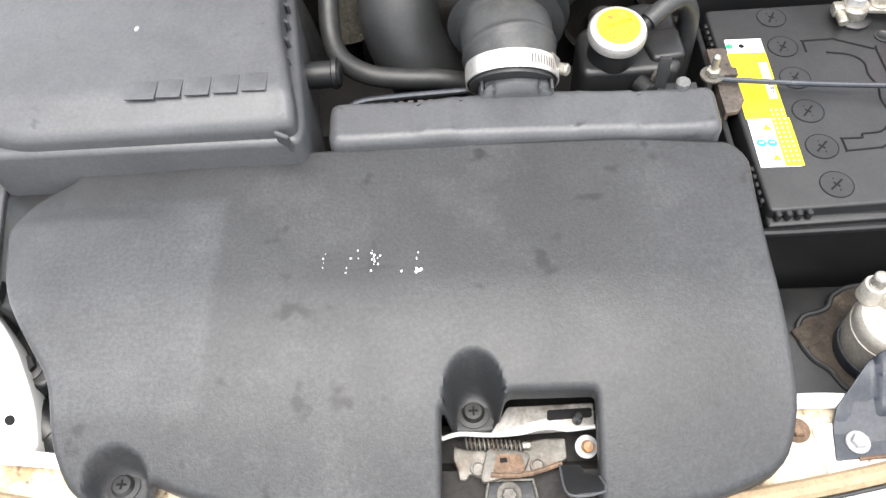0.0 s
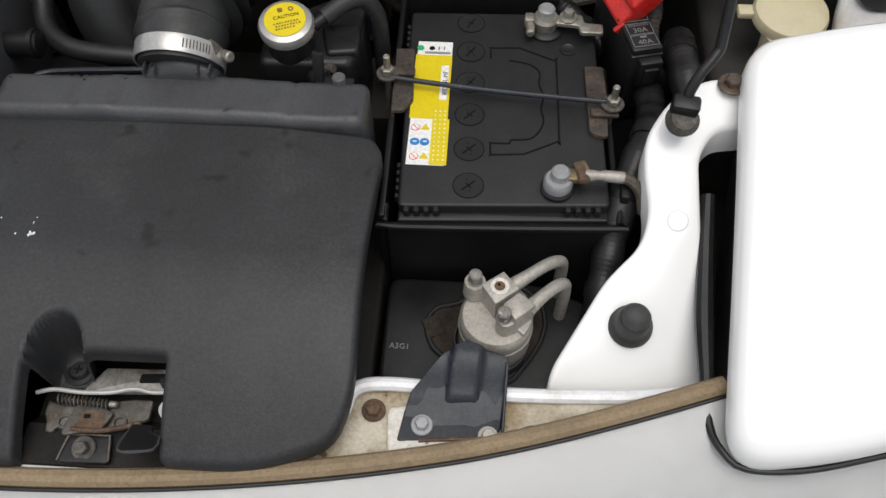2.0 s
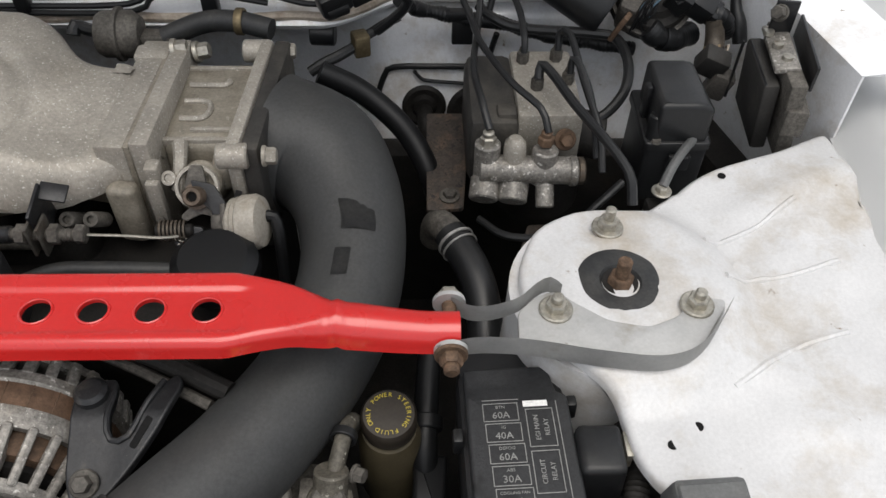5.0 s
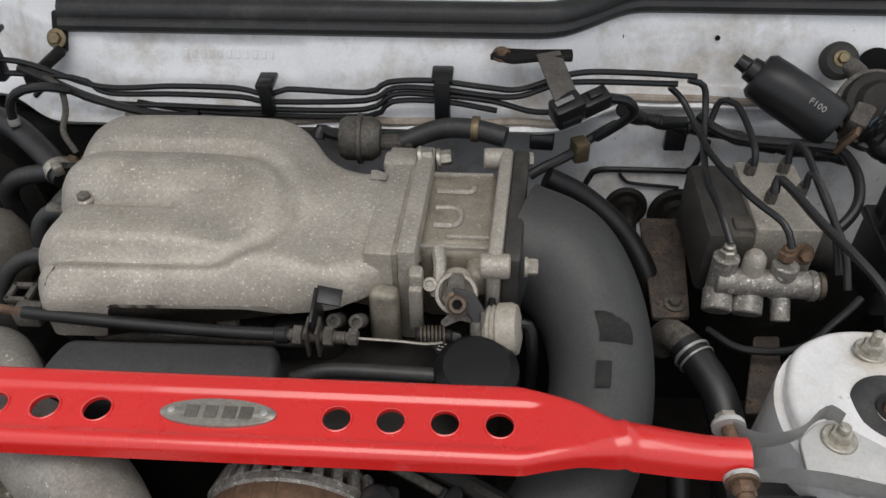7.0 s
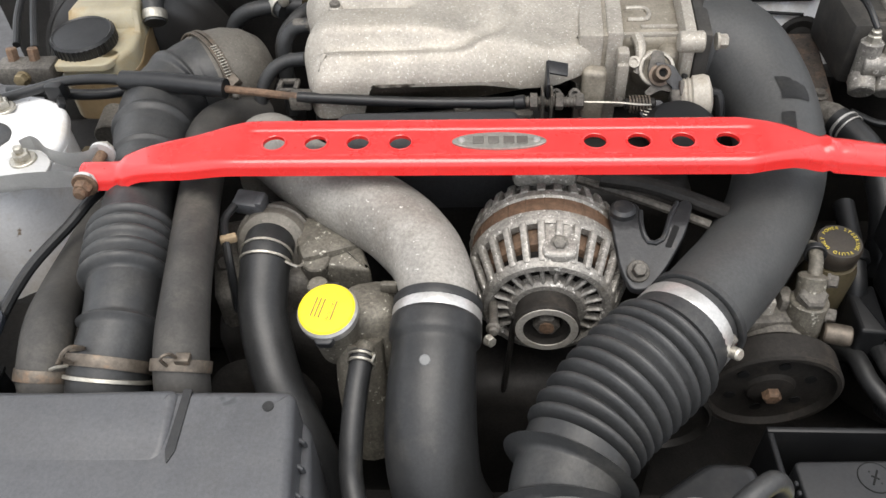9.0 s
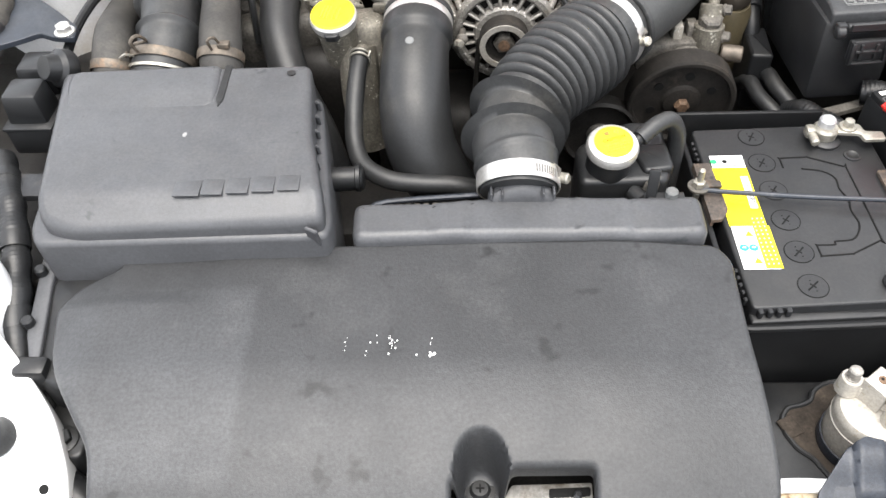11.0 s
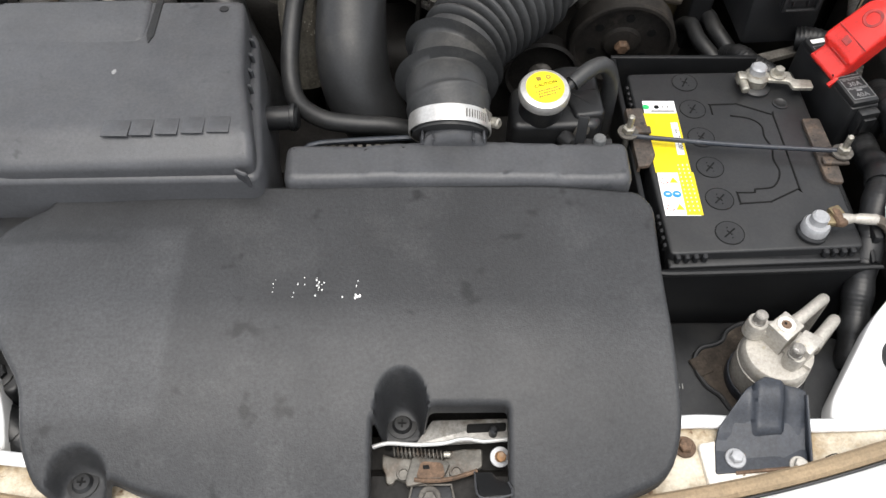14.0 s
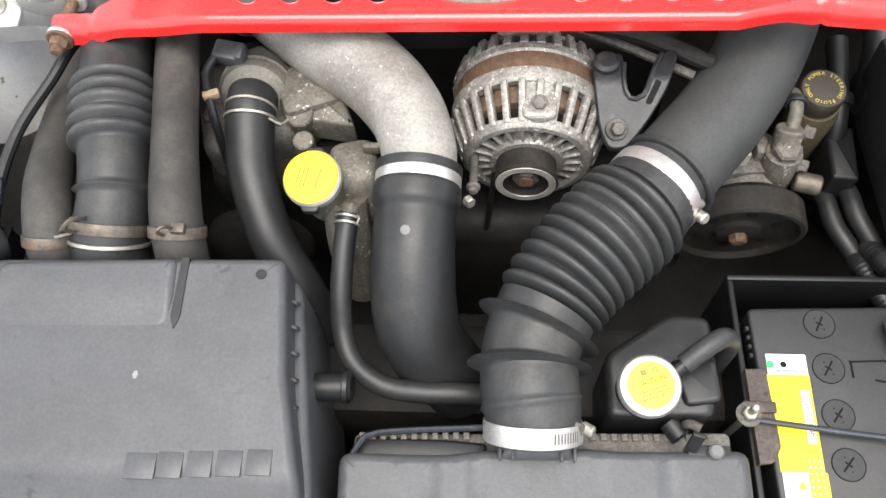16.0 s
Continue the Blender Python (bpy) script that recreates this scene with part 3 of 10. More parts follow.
part("lip", tube([(-0.62, 0.292, 0.715), (-0.42, 0.281, 0.706), (-0.30, 0.272, 0.703), (-0.24, 0.262, 0.70)], 0.0058, 10), M_BAYW, slam, "white rolled edge")
part("raised_pad", slab(rounded([(0.263, 0.2505), (0.318, 0.2600), (0.345, 0.268), (0.345, 0.296), (0.280, 0.294), (0.259, 0.290)], 0.005), lambda x, y: 0.6988 + 0.0008 * noise.noise(Vector((x * 150, y * 150, 0))), 0.69, 0.002, 0.004), M_CHIP, slam, "white raised bolt pad")
part("bolt", hexbolt((0.2485, 0.2880, 0.6955), r=0.0062), M_RUST, slam, "rusty hexagon bolt")
for e in ([(0.365, 0.279), (0.374, 0.282), (0.380, 0.279), (0.386, 0.283), (0.396, 0.281)], [(0.372, 0.277), (0.379, 0.279), (0.383, 0.275)], [(0.389, 0.282), (0.392, 0.277), (0.398, 0.276)]):
    part("paint_crack", tube([(x, y, slam_top(x, y) + 0.0002) for x, y in e], 0.0005, 5, 0.004), M_INKGAP, slam)
part("front_rail", tube([(-0.22, 0.236, 0.692), (-0.1, 0.227, 0.692), (-0.02, 0.2255, 0.692), (0.05, 0.2295, 0.692), (0.10, 0.232, 0.692), (0.15, 0.236, 0.692), (0.2, 0.243, 0.692)], 0.0065, 10), M_BAYW, slam, "white rolled front edge")

# front aprons beside the radiator, with their rubber stops


def apron_z(x, y):
    return (0.680 if x > 0 else 0.698) + 0.58 * (y - (0.317 if x > 0 else 0.308))


ap = rounded([(0.32 + (x - 0.32) * 1.037, 0.06 + (y - 0.06) * 1.037) for x, y in ((0.545, 0.535), (0.50, 0.532), (0.472, 0.515), (0.455, 0.49), (0.455, 0.465), (0.461, 0.438), (0.455, 0.414), (0.428, 0.389), (0.387, 0.325), (0.384, 0.305), (0.451, 0.306), (0.508, 0.311), (0.502, 0.428), (0.498, 0.478), (0.51, 0.496), (0.545, 0.50))], 0.012, 4)
apron = solo("apron_right", slab(ap, apron_z, lambda x, y: apron_z(x, y) - 0.03, 0.004), M_WHITE, "white painted inner wing brace beside the battery", "body panel", kind="structure", sharp=60)
part("pad", lathe([(0, 0), (0.009, 0.0), (0.008, 0.0009), (0, 0.001)], 20, aim((0.489, 0.445, apron_z(1, 0.445)), (0, -0.5, 0.86))), M_WHITE, apron)
apl = rounded([(-0.62, 0.50), (-0.43, 0.497), (-0.409, 0.47), (-0.416, 0.43), (-0.386, 0.401), (-0.353, 0.363), (-0.336, 0.322), (-0.331, 0.284), (-0.40, 0.281), (-0.62, 0.30)], 0.014, 4)
apron = solo("apron_left", slab(apl, apron_z, lambda x, y: apron_z(x, y) - 0.03, 0.004), M_WHITE, "white painted inner wing brace with a small hole", "body panel", kind="structure", sharp=60)
part("hole", lathe([(0, 0), (0.0042, 0), (0.0042, 0.0006), (0, 0.0006)], 16, aim((-0.354, 0.308, apron_z(-1, 0.308)), (0, -0.5, 0.86))), M_INKGAP, apron)
for p in ((0.4535, 0.3685), (-0.400, 0.345)):
    m = aim((*p, apron_z(*p) - 0.001), (-0.05, -0.25, 0.97))
    solo("rubber_stop", lathe([(0, 0), (0.0185, 0), (0.018, 0.004), (0.0155, 0.008), (0.0138, 0.012), (0.0128, 0.028), (0.0115, 0.031), (0.0100, 0.0305), (0.006, 0.0285), (0, 0.0285)], 32, m), M_RUBBER,
         "black conical rubber bonnet stop on white metal", "rubber stop", group="bonnet stops")
# inner wings with the suspension towers


def wing_z(x, y):
    c = 0.516 if x > 0 else -0.538
    z = 0.846 - 0.05 * (1 - ease(y, 0.64, 0.78)) + 0.006 * noise.noise(Vector((x * 9, y * 9, 2))) + 0.0016 * noise.noise(Vector((x * 34, y * 34, 5)))
    d = math.hypot(x - c, y - 0.987)
    z += 0.016 * (1 - ease(d, 0.085, 0.115)) + 0.005 * hump(d - 0.043, 0.016)
    z += 0.004 * hump(math.hypot(x - 0.60, y - 0.86) - 0.055, 0.014) - 0.003 * hump(x - 0.66 + 0.3 * (y - 0.9), 0.012) * ease(y, 0.80, 0.84)
    a = abs(x)
    for k, c0, w, h in ((0.9, 0.43, 0.010, 0.004), (0.5, 0.62, 0.014, -0.003), (1.6, -0.11, 0.008, 0.003), (0.2, 0.92, 0.010, 0.003)):
        z += h * hump(y - k * a - c0, w) * ease(a, 0.60, 0.625)
    z += 0.010 * ease(abs(x), 0.62, 0.70) + 0.007 * hump(y - 1.06 - 0.4 * (abs(x) - 0.6), 0.03) * ease(abs(x), 0.58, 0.66)
    z += 0.006 * hump(y - 0.86, 0.03) * ease(abs(x), 0.60, 0.64)
    return z


wing_line = rounded([(0.505, 0.842), (0.527, 0.808), (0.579, 0.797), (0.613, 0.783), (0.647, 0.763), (0.674, 0.732), (0.659, 0.705), (0.645, 0.66), (0.635, 0.61), (0.645, 0.56), (0.74, 0.56), (0.76, 1.19), (0.70, 1.155), (0.63, 1.14), (0.58, 1.10), (0.545, 1.075), (0.50, 1.078), (0.455, 1.055), (0.434, 1.0), (0.44, 0.945), (0.47, 0.915), (0.50, 0.89)], 0.02, 4)
wing = solo("inner_wing_right", slab(wing_line, wing_z, lambda x, y: wing_z(x, y) - 0.012, 0.006, 0.012), M_WINGW, "dirty white inner wing with the suspension tower", "inner wing", kind="structure", sharp=60)
for p in ((0.5525, 0.864), (0.532, 0.851), (0.640, 1.128)):
    part("hole", lathe([(0, 0), (0.0038, 0), (0.0038, 0.0008), (0, 0.0008)], 14, pose(*p, wing_z(*p))), M_INKGAP, wing)
for e in ([(0.605, 0.996), (0.638, 1.0), (0.671, 1.003), (0.705, 1.012)], [(0.587, 0.896), (0.613, 0.912), (0.645, 0.931), (0.688, 0.942)], [(0.600, 1.042), (0.64, 1.052), (0.69, 1.085)]):
    part("seam", tube([(p[0], p[1], wing_z(p[0], p[1]) - 0.0010) for p in smooth_path([(x, y, 0.0) for x, y in e], 0.008)], 0.0030, 8), M_WINGW, wing, "painted seam bead")
part("grommet", lathe([(0, 0), (0.013, 0), (0.013, 0.001), (0, 0.0012)], 24, pose(0.632, 1.012, wing_z(0.632, 1.012))), M_WINGW, wing, "painted-over blanking disc")
wing_l = solo("inner_wing_left", slab([(-x - 0.015, y) for x, y in reversed(wing_line)], wing_z, lambda x, y: wing_z(x, y) - 0.012, 0.006, 0.014), M_WINGW, "dirty white inner wing with the suspension tower", "inner wing", kind="structure", sharp=60)
part("tower", lathe([(0.088, 0.35), (0.089, 0.30), (0.092, 0.21)], 48, pose(0.516, 0.987, 0.50)), M_WINGW, wing, "white tower wall")
# shade low on the white tower and wing is painted near-black
part("tower_foot", lathe([(0.093, 0.21), (0.096, 0.12), (0.106, 0)], 48, pose(0.516, 0.987, 0.50)), M_DEEP, wing, "tower foot with its shade painted near-black")
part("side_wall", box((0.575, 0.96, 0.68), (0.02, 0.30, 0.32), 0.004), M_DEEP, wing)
part("tower", lathe([(0.088, 0.35), (0.089, 0.30), (0.094, 0.12), (0.104, 0)], 48, pose(-0.538, 0.985, 0.50)), M_WINGW, wing_l, "white tower wall")
part("ground_bolt", hexbolt((0.578, 1.106, 0.849), r=0.006), M_ZINC, wing, "zinc earthing bolt")
part("ground_lug", tube([(0.578, 1.106, 0.854), (0.588, 1.123, 0.860), (0.60, 1.14, 0.864), (0.617, 1.162, 0.864)], 0.0045, 10), M_GREYCON, wing, "grey cable lug")


def fender(side):
    def f(u, v):
        y = 0.56 + 1.1 * u
        x = 0.700 + 0.14 * (y - 0.8) * (1 if y > 0.8 else 0.4)
        if v < 0.2:
            k = v / 0.2
            return (side * (x + 0.010 + 0.032 * k), y, 0.848 + 0.030 * k)
        k = (v - 0.2) / 0.8
        return (side * (x + 0.042 + 0.21 * math.sin(k * 1.4)), y, 0.878 + 0.02 * k - 0.55 * k * k * k)
    return f


for side, nm in ((1, "fender_right"), (-1, "fender_left")):
    solo(nm, thick(sheet(14, 24, fender(side)), 0.003), M_WHITE, "white painted front wing edge", "fender", kind="structure", sharp=50)

# firewall and cowl


def wall_y(x):
    return 1.362 + 0.058 * ease(abs(x + 0.02), 0.27, 0.38)


def wall(u, v):
    x = -0.78 + 1.56 * u
    prof = [(0.052, 0.43), (0.052, 0.70), (0.048, 0.835), (0.03, 0.862), (-0.022, 0.872), (-0.027, 0.879), (-0.02, 0.886), (0.0, 0.892), (0.012, 0.93), (0.028, 0.975), (0.05, 0.985), (0.11, 0.985)]
    k = v * (len(prof) - 1)
    i = min(len(prof) - 2, int(k))
    f = k - i
    dy, z = (prof[i][j] * (1 - f) + prof[i + 1][j] * f for j in (0, 1))
    if z < 0.875:
        k = ease(x, 0.24, 0.32) * ease(0.875 - z, 0.0, 0.02)
        dy += k * (1.402 + 0.22 * (max(z, 0.70) - 0.875) - wall_y(x) - dy)
    press = 0.005 * ease(x, -0.240, -0.228) * (1 - ease(x, -0.022, -0.010)) * ease(z, 0.921, 0.926) * (1 - ease(z, 0.959, 0.964))
    for xr in (0.376, 0.426, 0.476, 0.521, -0.56, -0.60):
        press -= 0.0065 * hump(x - xr, 0.010) * ease(z, 0.925, 0.935) * (1 - ease(z, 0.958, 0.966))
    return (x, wall_y(x) + dy + press, z)


fw = solo("firewall", sheet(234, 77, wall), M_BAYW, "white painted firewall with pressed ribs", "firewall", kind="structure", sharp=60)
for x, z in ((0.348, 0.947), (0.456, 0.946)):
    part("hole", lathe([(0, 0), (0.003, 0), (0.003, 0.001), (0, 0.001)], 12, aim((x - 0.009, wall_y(x) + 0.0155, z - 0.002), (0, -1, 0.3))), M_INKGAP, fw)
for k in range(11):
    x = -0.150 + 0.0098 * k
    part("stamped_bar", box((x, wall_y(x) + 0.0208, 0.942), (0.0058 - 0.002 * (k % 3 == 1), 0.0022, 0.010), 0.0006, 1, turn=(-20, 0, 0)), M_BAYW, fw)
pts = [(x, wall_y(x) + 0.036, 0.985 + 0.005 * ease(x, 0.2, 0.4)) for x in np.linspace(-0.285, 0.725, 54)]
solo("cowl_seal", join(tube(pts, 0.0148, 14), tube([(x, y - 0.012, z - 0.011) for x, y, z in pts], 0.009, 10)), M_RUBBER, "thick black rubber weatherstrip along the cowl", "weatherstrip", kind="structure")
part("seam_sealer", tube([(x, wall_y(x) - 0.021 + 0.002 * math.sin(x * 61), 0.8855 + 0.0014 * math.sin(x * 37)) for x in np.linspace(-0.22, 0.60, 60)], 0.0052, 8), M_SEALER, fw, "stained seam sealer")
solo("cowl_side", shell(10, 8, lambda u, v: (0.69 + 0.075 * u + 0.075 * ease(v, 0.8, 1.0), 1.437 - 0.255 * u, 0.66 + (0.283 - 0.018 * u) * ease(v * 1.25, 0.0, 1.0)), 0.003), M_BAYW, "white painted panel closing the corner of the bay", "panel", kind="structure", sharp=60)
solo("cowl", slab([(-0.78, 1.47), (0.78, 1.47), (0.78, 1.75), (-0.78, 1.75)], 0.992, 0.94, 0.004), M_BLACK, "black plastic cowl grille", "cowl", kind="structure")
solo("cowl_trim", box((0.52, 1.478, 0.994), (0.5, 0.03, 0.012), 0.004), M_WHITE, "white cowl corner panel", "trim", kind="structure")


# unseen open bonnet; length, tilt and white underside set for the bay's light
def bonnet(u, v):
    x = -0.70 + 1.40 * u
    s = 1.0 * v
    return (x * (1 - 0.12 * v), 1.50 - s * math.cos(radians(64)), 1.005 + s * math.sin(radians(64)) + 0.03 * (1 - (2 * u - 1) ** 2))


hood = thing("bonnet", (0, 1.5, 1.0), "unseen white bonnet added over the bay to shape its light", "bonnet", kind="structure")
part("skin", shell(16, 14, bonnet, 0.02), M_WHITE, hood, sharp=60)
part("inner_frame", shell(16, 14, lambda u, v: tuple(Vector(bonnet(0.03 + 0.94 * u, 0.02 + 0.96 * v)) + Vector((0, -0.017, -0.0165))), 0.006), M_BAYW, hood, "white inner skin, added to bounce light", sharp=60)
# near-black boxes added in place of the shade on the lower firewall
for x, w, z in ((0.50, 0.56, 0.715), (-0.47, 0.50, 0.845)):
    solo("bulkhead_dark_box", box((x, 1.335 if x > 0 else 1.395, z - 0.18), (w, 0.04, 0.36), 0.012), M_DEEP, "near-black box added for the shaded lower firewall", "insulation", kind="structure")
solo("corner_dark_box", box((0.715, 1.27, 0.60), (0.05, 0.24, 0.30), 0.012, turn=(0, 0, 16)), M_DEEP, "near-black box added for the shaded rear corner", "insulation", kind="structure")
# near-black fillers added to hide the lit ground on the left side
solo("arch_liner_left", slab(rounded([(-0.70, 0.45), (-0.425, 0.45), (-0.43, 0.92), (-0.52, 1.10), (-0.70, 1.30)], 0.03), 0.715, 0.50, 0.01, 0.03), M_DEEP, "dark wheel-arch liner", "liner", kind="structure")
solo("gap_filler", box((-0.53, 1.06, 0.60), (0.20, 0.34, 0.25), 0.02, 3), M_DEEP, "near-black filler added to darken the gap beside the engine", "chassis", kind="structure")
solo("engine_side", box((-0.43, 1.17, 0.60), (0.30, 0.34, 0.24), 0.03, 3), M_DEEP, "near-black box added for the shaded side of the engine", "engine", kind="structure")


# raised headlamp cover
def lid_z(x, y):
    return 0.746 + 0.337 * (y - 0.274) + 0.010 * ease(x, 0.53, 0.66)


lid = rounded([(0.512, 0.248), (0.59, 0.256), (0.84, 0.320), (0.84, 0.60), (0.69, 0.588), (0.60, 0.578), (0.536, 0.568), (0.527, 0.43)], [0.042, 0.05, 0.05, 0.05, 0.05, 0.05, 0.055, 0.05], 8)
lamp = thing("headlamp_cover", (0.64, 0.38, 0.70), "white painted pop-up headlamp cover", "headlamp cover")
part("lid", slab(lid, lid_z, lambda x, y: lid_z(x, y) - 0.022, 0.012, 0.02), M_WHITE, lamp, sharp=60)
# housing side painted near-black for the shade in the gap beside the lid
part("skirt", slab(rounded([(0.532, 0.275), (0.80, 0.34), (0.80, 0.57), (0.552, 0.545), (0.540, 0.47), (0.530, 0.40), (0.528, 0.31)], 0.02), lambda x, y: lid_z(x, y) - 0.016, lambda x, y: lid_z(x, y) - 0.095, 0.003), M_DEEP, lamp, "lamp housing side, near-black for the shaded gap", sharp=60)
part("seal", tube([(0.516, 0.47, 0.758, 0.006), (0.513, 0.42, 0.740, 0.007), (0.510, 0.37, 0.726, 0.008), (0.508, 0.32, 0.718, 0.006), (0.507, 0.285, 0.713, 0.0035), (0.514, 0.2640, 0.7150, 0.0028), (0.530, 0.2520, 0.7140, 0.0026), (0.575, 0.2535, 0.7160, 0.0026), (0.64, 0.2690, 0.7200, 0.0026), (0.74, 0.294, 0.726, 0.0026)], 0.006, 10), M_BLACK, lamp, "black rubber seal under the cover")
# near-black slab in place of the shade below the lamp
solo("headlamp_well", slab(rounded([(0.50, 0.25), (0.82, 0.28), (0.82, 0.60), (0.50, 0.60)], 0.03), 0.66, 0.45, 0.004), M_DEEP, "near-black slab for the shaded headlamp recess", "recess", kind="structure")
solo("lamp_bracket", slab(rounded([(0.505, 0.556), (0.535, 0.580), (0.62, 0.585), (0.62, 0.54), (0.535, 0.533)], 0.01), 0.790, 0.780, 0.002), M_GRIMY, "grimy steel lamp hinge bracket", "bracket")
solo("bolt", hexbolt((0.5295, 0.5445, apron_z(0.5295, 0.5445) + 0.001), r=0.0072, h=0.007, washer=1.7), M_BRNB, "brown hexagon bolt on the white wing brace", "bolt")

# ---- front: radiator cover, latch, air box, intercooler ----
def cover_z(x, y):
    z = 0.776 - 0.062 * (min(1.1, max(0.0, (0.385 - y) / 0.163))) ** 1.8 - 0.010 * ease(x, 0.12, 0.26)
    z -= 0.008 * (1 - ease(x, -0.36, -0.31))
    z += 0.003 * ease(x, -0.28, -0.20) * ease(y, 0.44, 0.46) - 0.003 * ease(y, 0.44, 0.46)
    for cx, cy, w, l, zf in ((0.0105, 0.296, 0.0215, 0.030, 0.704), (-0.2435, 0.247, 0.0235, 0.022, 0.706)):
        e = (abs(x - cx) / w) ** 2 + (max(y - cy, 0) / l) ** 2
        k = 1 - ease(e, 0.38, 1.08)
        z = z * (1 - k) + min(z, zf + 0.5 * max(0, y - cy - 0.008)) * k
    return z


line = rounded([(-0.3145, 0.504), (-0.316, 0.486), (-0.353, 0.469), (-0.363, 0.445), (-0.348, 0.384), (-0.2955, 0.312), (-0.2905, 0.268), (-0.276, 0.239), (-0.250, 0.2315), (-0.226, 0.2345), (-0.220, 0.2485), (-0.195, 0.2385), (-0.150, 0.2295), (-0.109, 0.2240), (-0.014, 0.2235), (-0.013, 0.2905), (-0.001, 0.2865), (0.024, 0.2870), (0.0345, 0.2985), (0.096, 0.299), (0.096, 0.2285), (0.166, 0.2285), (0.226, 0.252), (0.237, 0.288), (0.2345, 0.40), (0.2395, 0.494), (0.228, 0.512), (0.0, 0.512)],
               [0.006, 0.006, 0.012, 0.012, 0.03, 0.015, 0.03, 0.02, 0.01, 0.004, 0.006, 0.015, 0.02, 0.02, 0.006, 0.003, 0.006, 0.006, 0.004, 0.004, 0.008, 0.045, 0.03, 0.03, 0.05, 0.012, 0.010, 0.02], 4)
cover = thing("radiator_cover", (-0.03, 0.36, 0.70), "large grained black plastic cover with white scuffs", "radiator cover")
part("panel", slab(line, cover_z, lambda x, y: cover_z(x, y) - 0.016 - 0.006 * ease(y, 0.25, 0.2), 0.005, 0.0022, 3, False), M_COVER, cover, sharp=50)
for p in ((0.0095, 0.3035), (-0.247, 0.2515)):
    z = cover_z(*p)
    s = part("screw", lathe([(0, 0.0), (0.0085, 0.0), (0.0085, 0.002), (0.0065, 0.0045), (0, 0.005)], 20, pose(*p, z)), M_BLACK, cover, "black cross-head plastic screw")
    part("slot", box((*p, z + 0.005), (0.007, 0.0014, 0.001), 0), M_INKGAP, s)
    part("slot", box((*p, z + 0.005), (0.0014, 0.007, 0.0008), 0), M_INKGAP, s)
    part("washer", lathe([(0.0086, 0), (0.0125, 0), (0.0125, 0.0012), (0.0086, 0.0016)], 28, pose(*p, z), True), M_BLACK, s)
random.seed(4)
for cx, cy, wx, wy, n, big in ((-0.066, 0.4155, 0.0022, 0.0048, 16, 1.0), (-0.033, 0.4055, 0.0012, 0.0012, 5, 1.7), (-0.034, 0.4170, 0.0006, 0.0035, 3, 0.7), (-0.0445, 0.4040, 0.0004, 0.0003, 1, 1.1), (-0.0835, 0.4170, 0.0006, 0.0006, 2, 1.0), (-0.078, 0.4200, 0.0004, 0.002, 2, 0.8), (-0.0865, 0.4080, 0.0006, 0.003, 3, 0.6), (-0.104, 0.4140, 0.0006, 0.0045, 4, 0.7)):
    for i in range(n):
        x, y = random.gauss(cx + 0.004, wx), random.gauss(cy - 0.018, wy)
        k = big * random.uniform(0.35, 0.95)
        ring = [(x + k * 0.0009 * random.uniform(0.5, 1.0) * math.cos(a * 1.05), y + k * 0.0014 * random.uniform(0.5, 1.0) * math.sin(a * 1.05)) for a in range(6)]
        part("scuff_mark", slab(ring, lambda x, y: cover_z(x, y) + 0.0003, lambda x, y: cover_z(x, y) - 0.0002, 0), M_LABELW, cover, "chipped white scuff mark")

latch = thing("bonnet_latch", (0.045, 0.25, 0.69), "steel bonnet latch with spring in the cover notch", "latch")
part("panel_edge", slab(rounded([(0.0210, 0.2825), (0.0980, 0.2875), (0.0985, 0.3060), (0.0350, 0.3040)], 0.002), 0.7135, 0.7080, 0.0008), M_PANEDGE, latch, "grimy pressed panel edge")
part("lip", tube([(-0.014, 0.2800, 0.714), (-0.001, 0.2832, 0.7145), (0.022, 0.2822, 0.714), (0.044, 0.2835, 0.714), (0.058, 0.2868, 0.7145), (0.067, 0.2870, 0.7145), (0.077, 0.2853, 0.714), (0.098, 0.2872, 0.714)], 0.0018, 8, 0.004), M_GREYP, latch, "bent pale panel lip")
part("slot", slab(rounded([(0.0635, 0.2925), (0.0965, 0.2945), (0.0970, 0.3020), (0.0640, 0.3005)], 0.002), 0.7142, 0.7120, 0.0002), M_INKGAP, latch, "dark slot")
part("stop_post", cyl((0.085, 0.2915, 0.705), (0.086, 0.2925, 0.723), 0.0035), M_DARKST, latch)
part("rust_stain", slab(rounded([(0.022, 0.2545), (0.046, 0.2555), (0.044, 0.2680), (0.026, 0.2690)][::-1], 0.004), 0.7119, 0.7112, 0.0002), M_RUST, latch, "rust-stained middle of the pawl")
part("base_plate", slab(rounded([(-0.006, 0.2770), (0.002, 0.2745), (0.044, 0.2715), (0.047, 0.2790), (0.062, 0.2815), (0.0765, 0.2815), (0.0765, 0.2660), (0.055, 0.2565), (0.030, 0.2520), (0.013, 0.2535), (0.006, 0.2565), (0.004, 0.2520), (-0.002, 0.2520), (-0.003, 0.2600), (-0.006, 0.2660)][::-1], 0.0022), lambda x, y: 0.7075 - 0.12 * max(0, 0.268 - y), lambda x, y: 0.7040 - 0.12 * max(0, 0.268 - y), 0.0012, 0.004), M_LATCH, latch, "grimy zinc latch plate")
part("pawl", slab(rounded([(0.0185, 0.2720), (0.0225, 0.2740), (0.0410, 0.2715), (0.0500, 0.2680), (0.0470, 0.2600), (0.0420, 0.2535), (0.0150, 0.2480), (0.0135, 0.2520)][::-1], 0.0025), 0.7118, 0.7085, 0.0010), M_LATCH, latch, "bent pawl with rust stains")
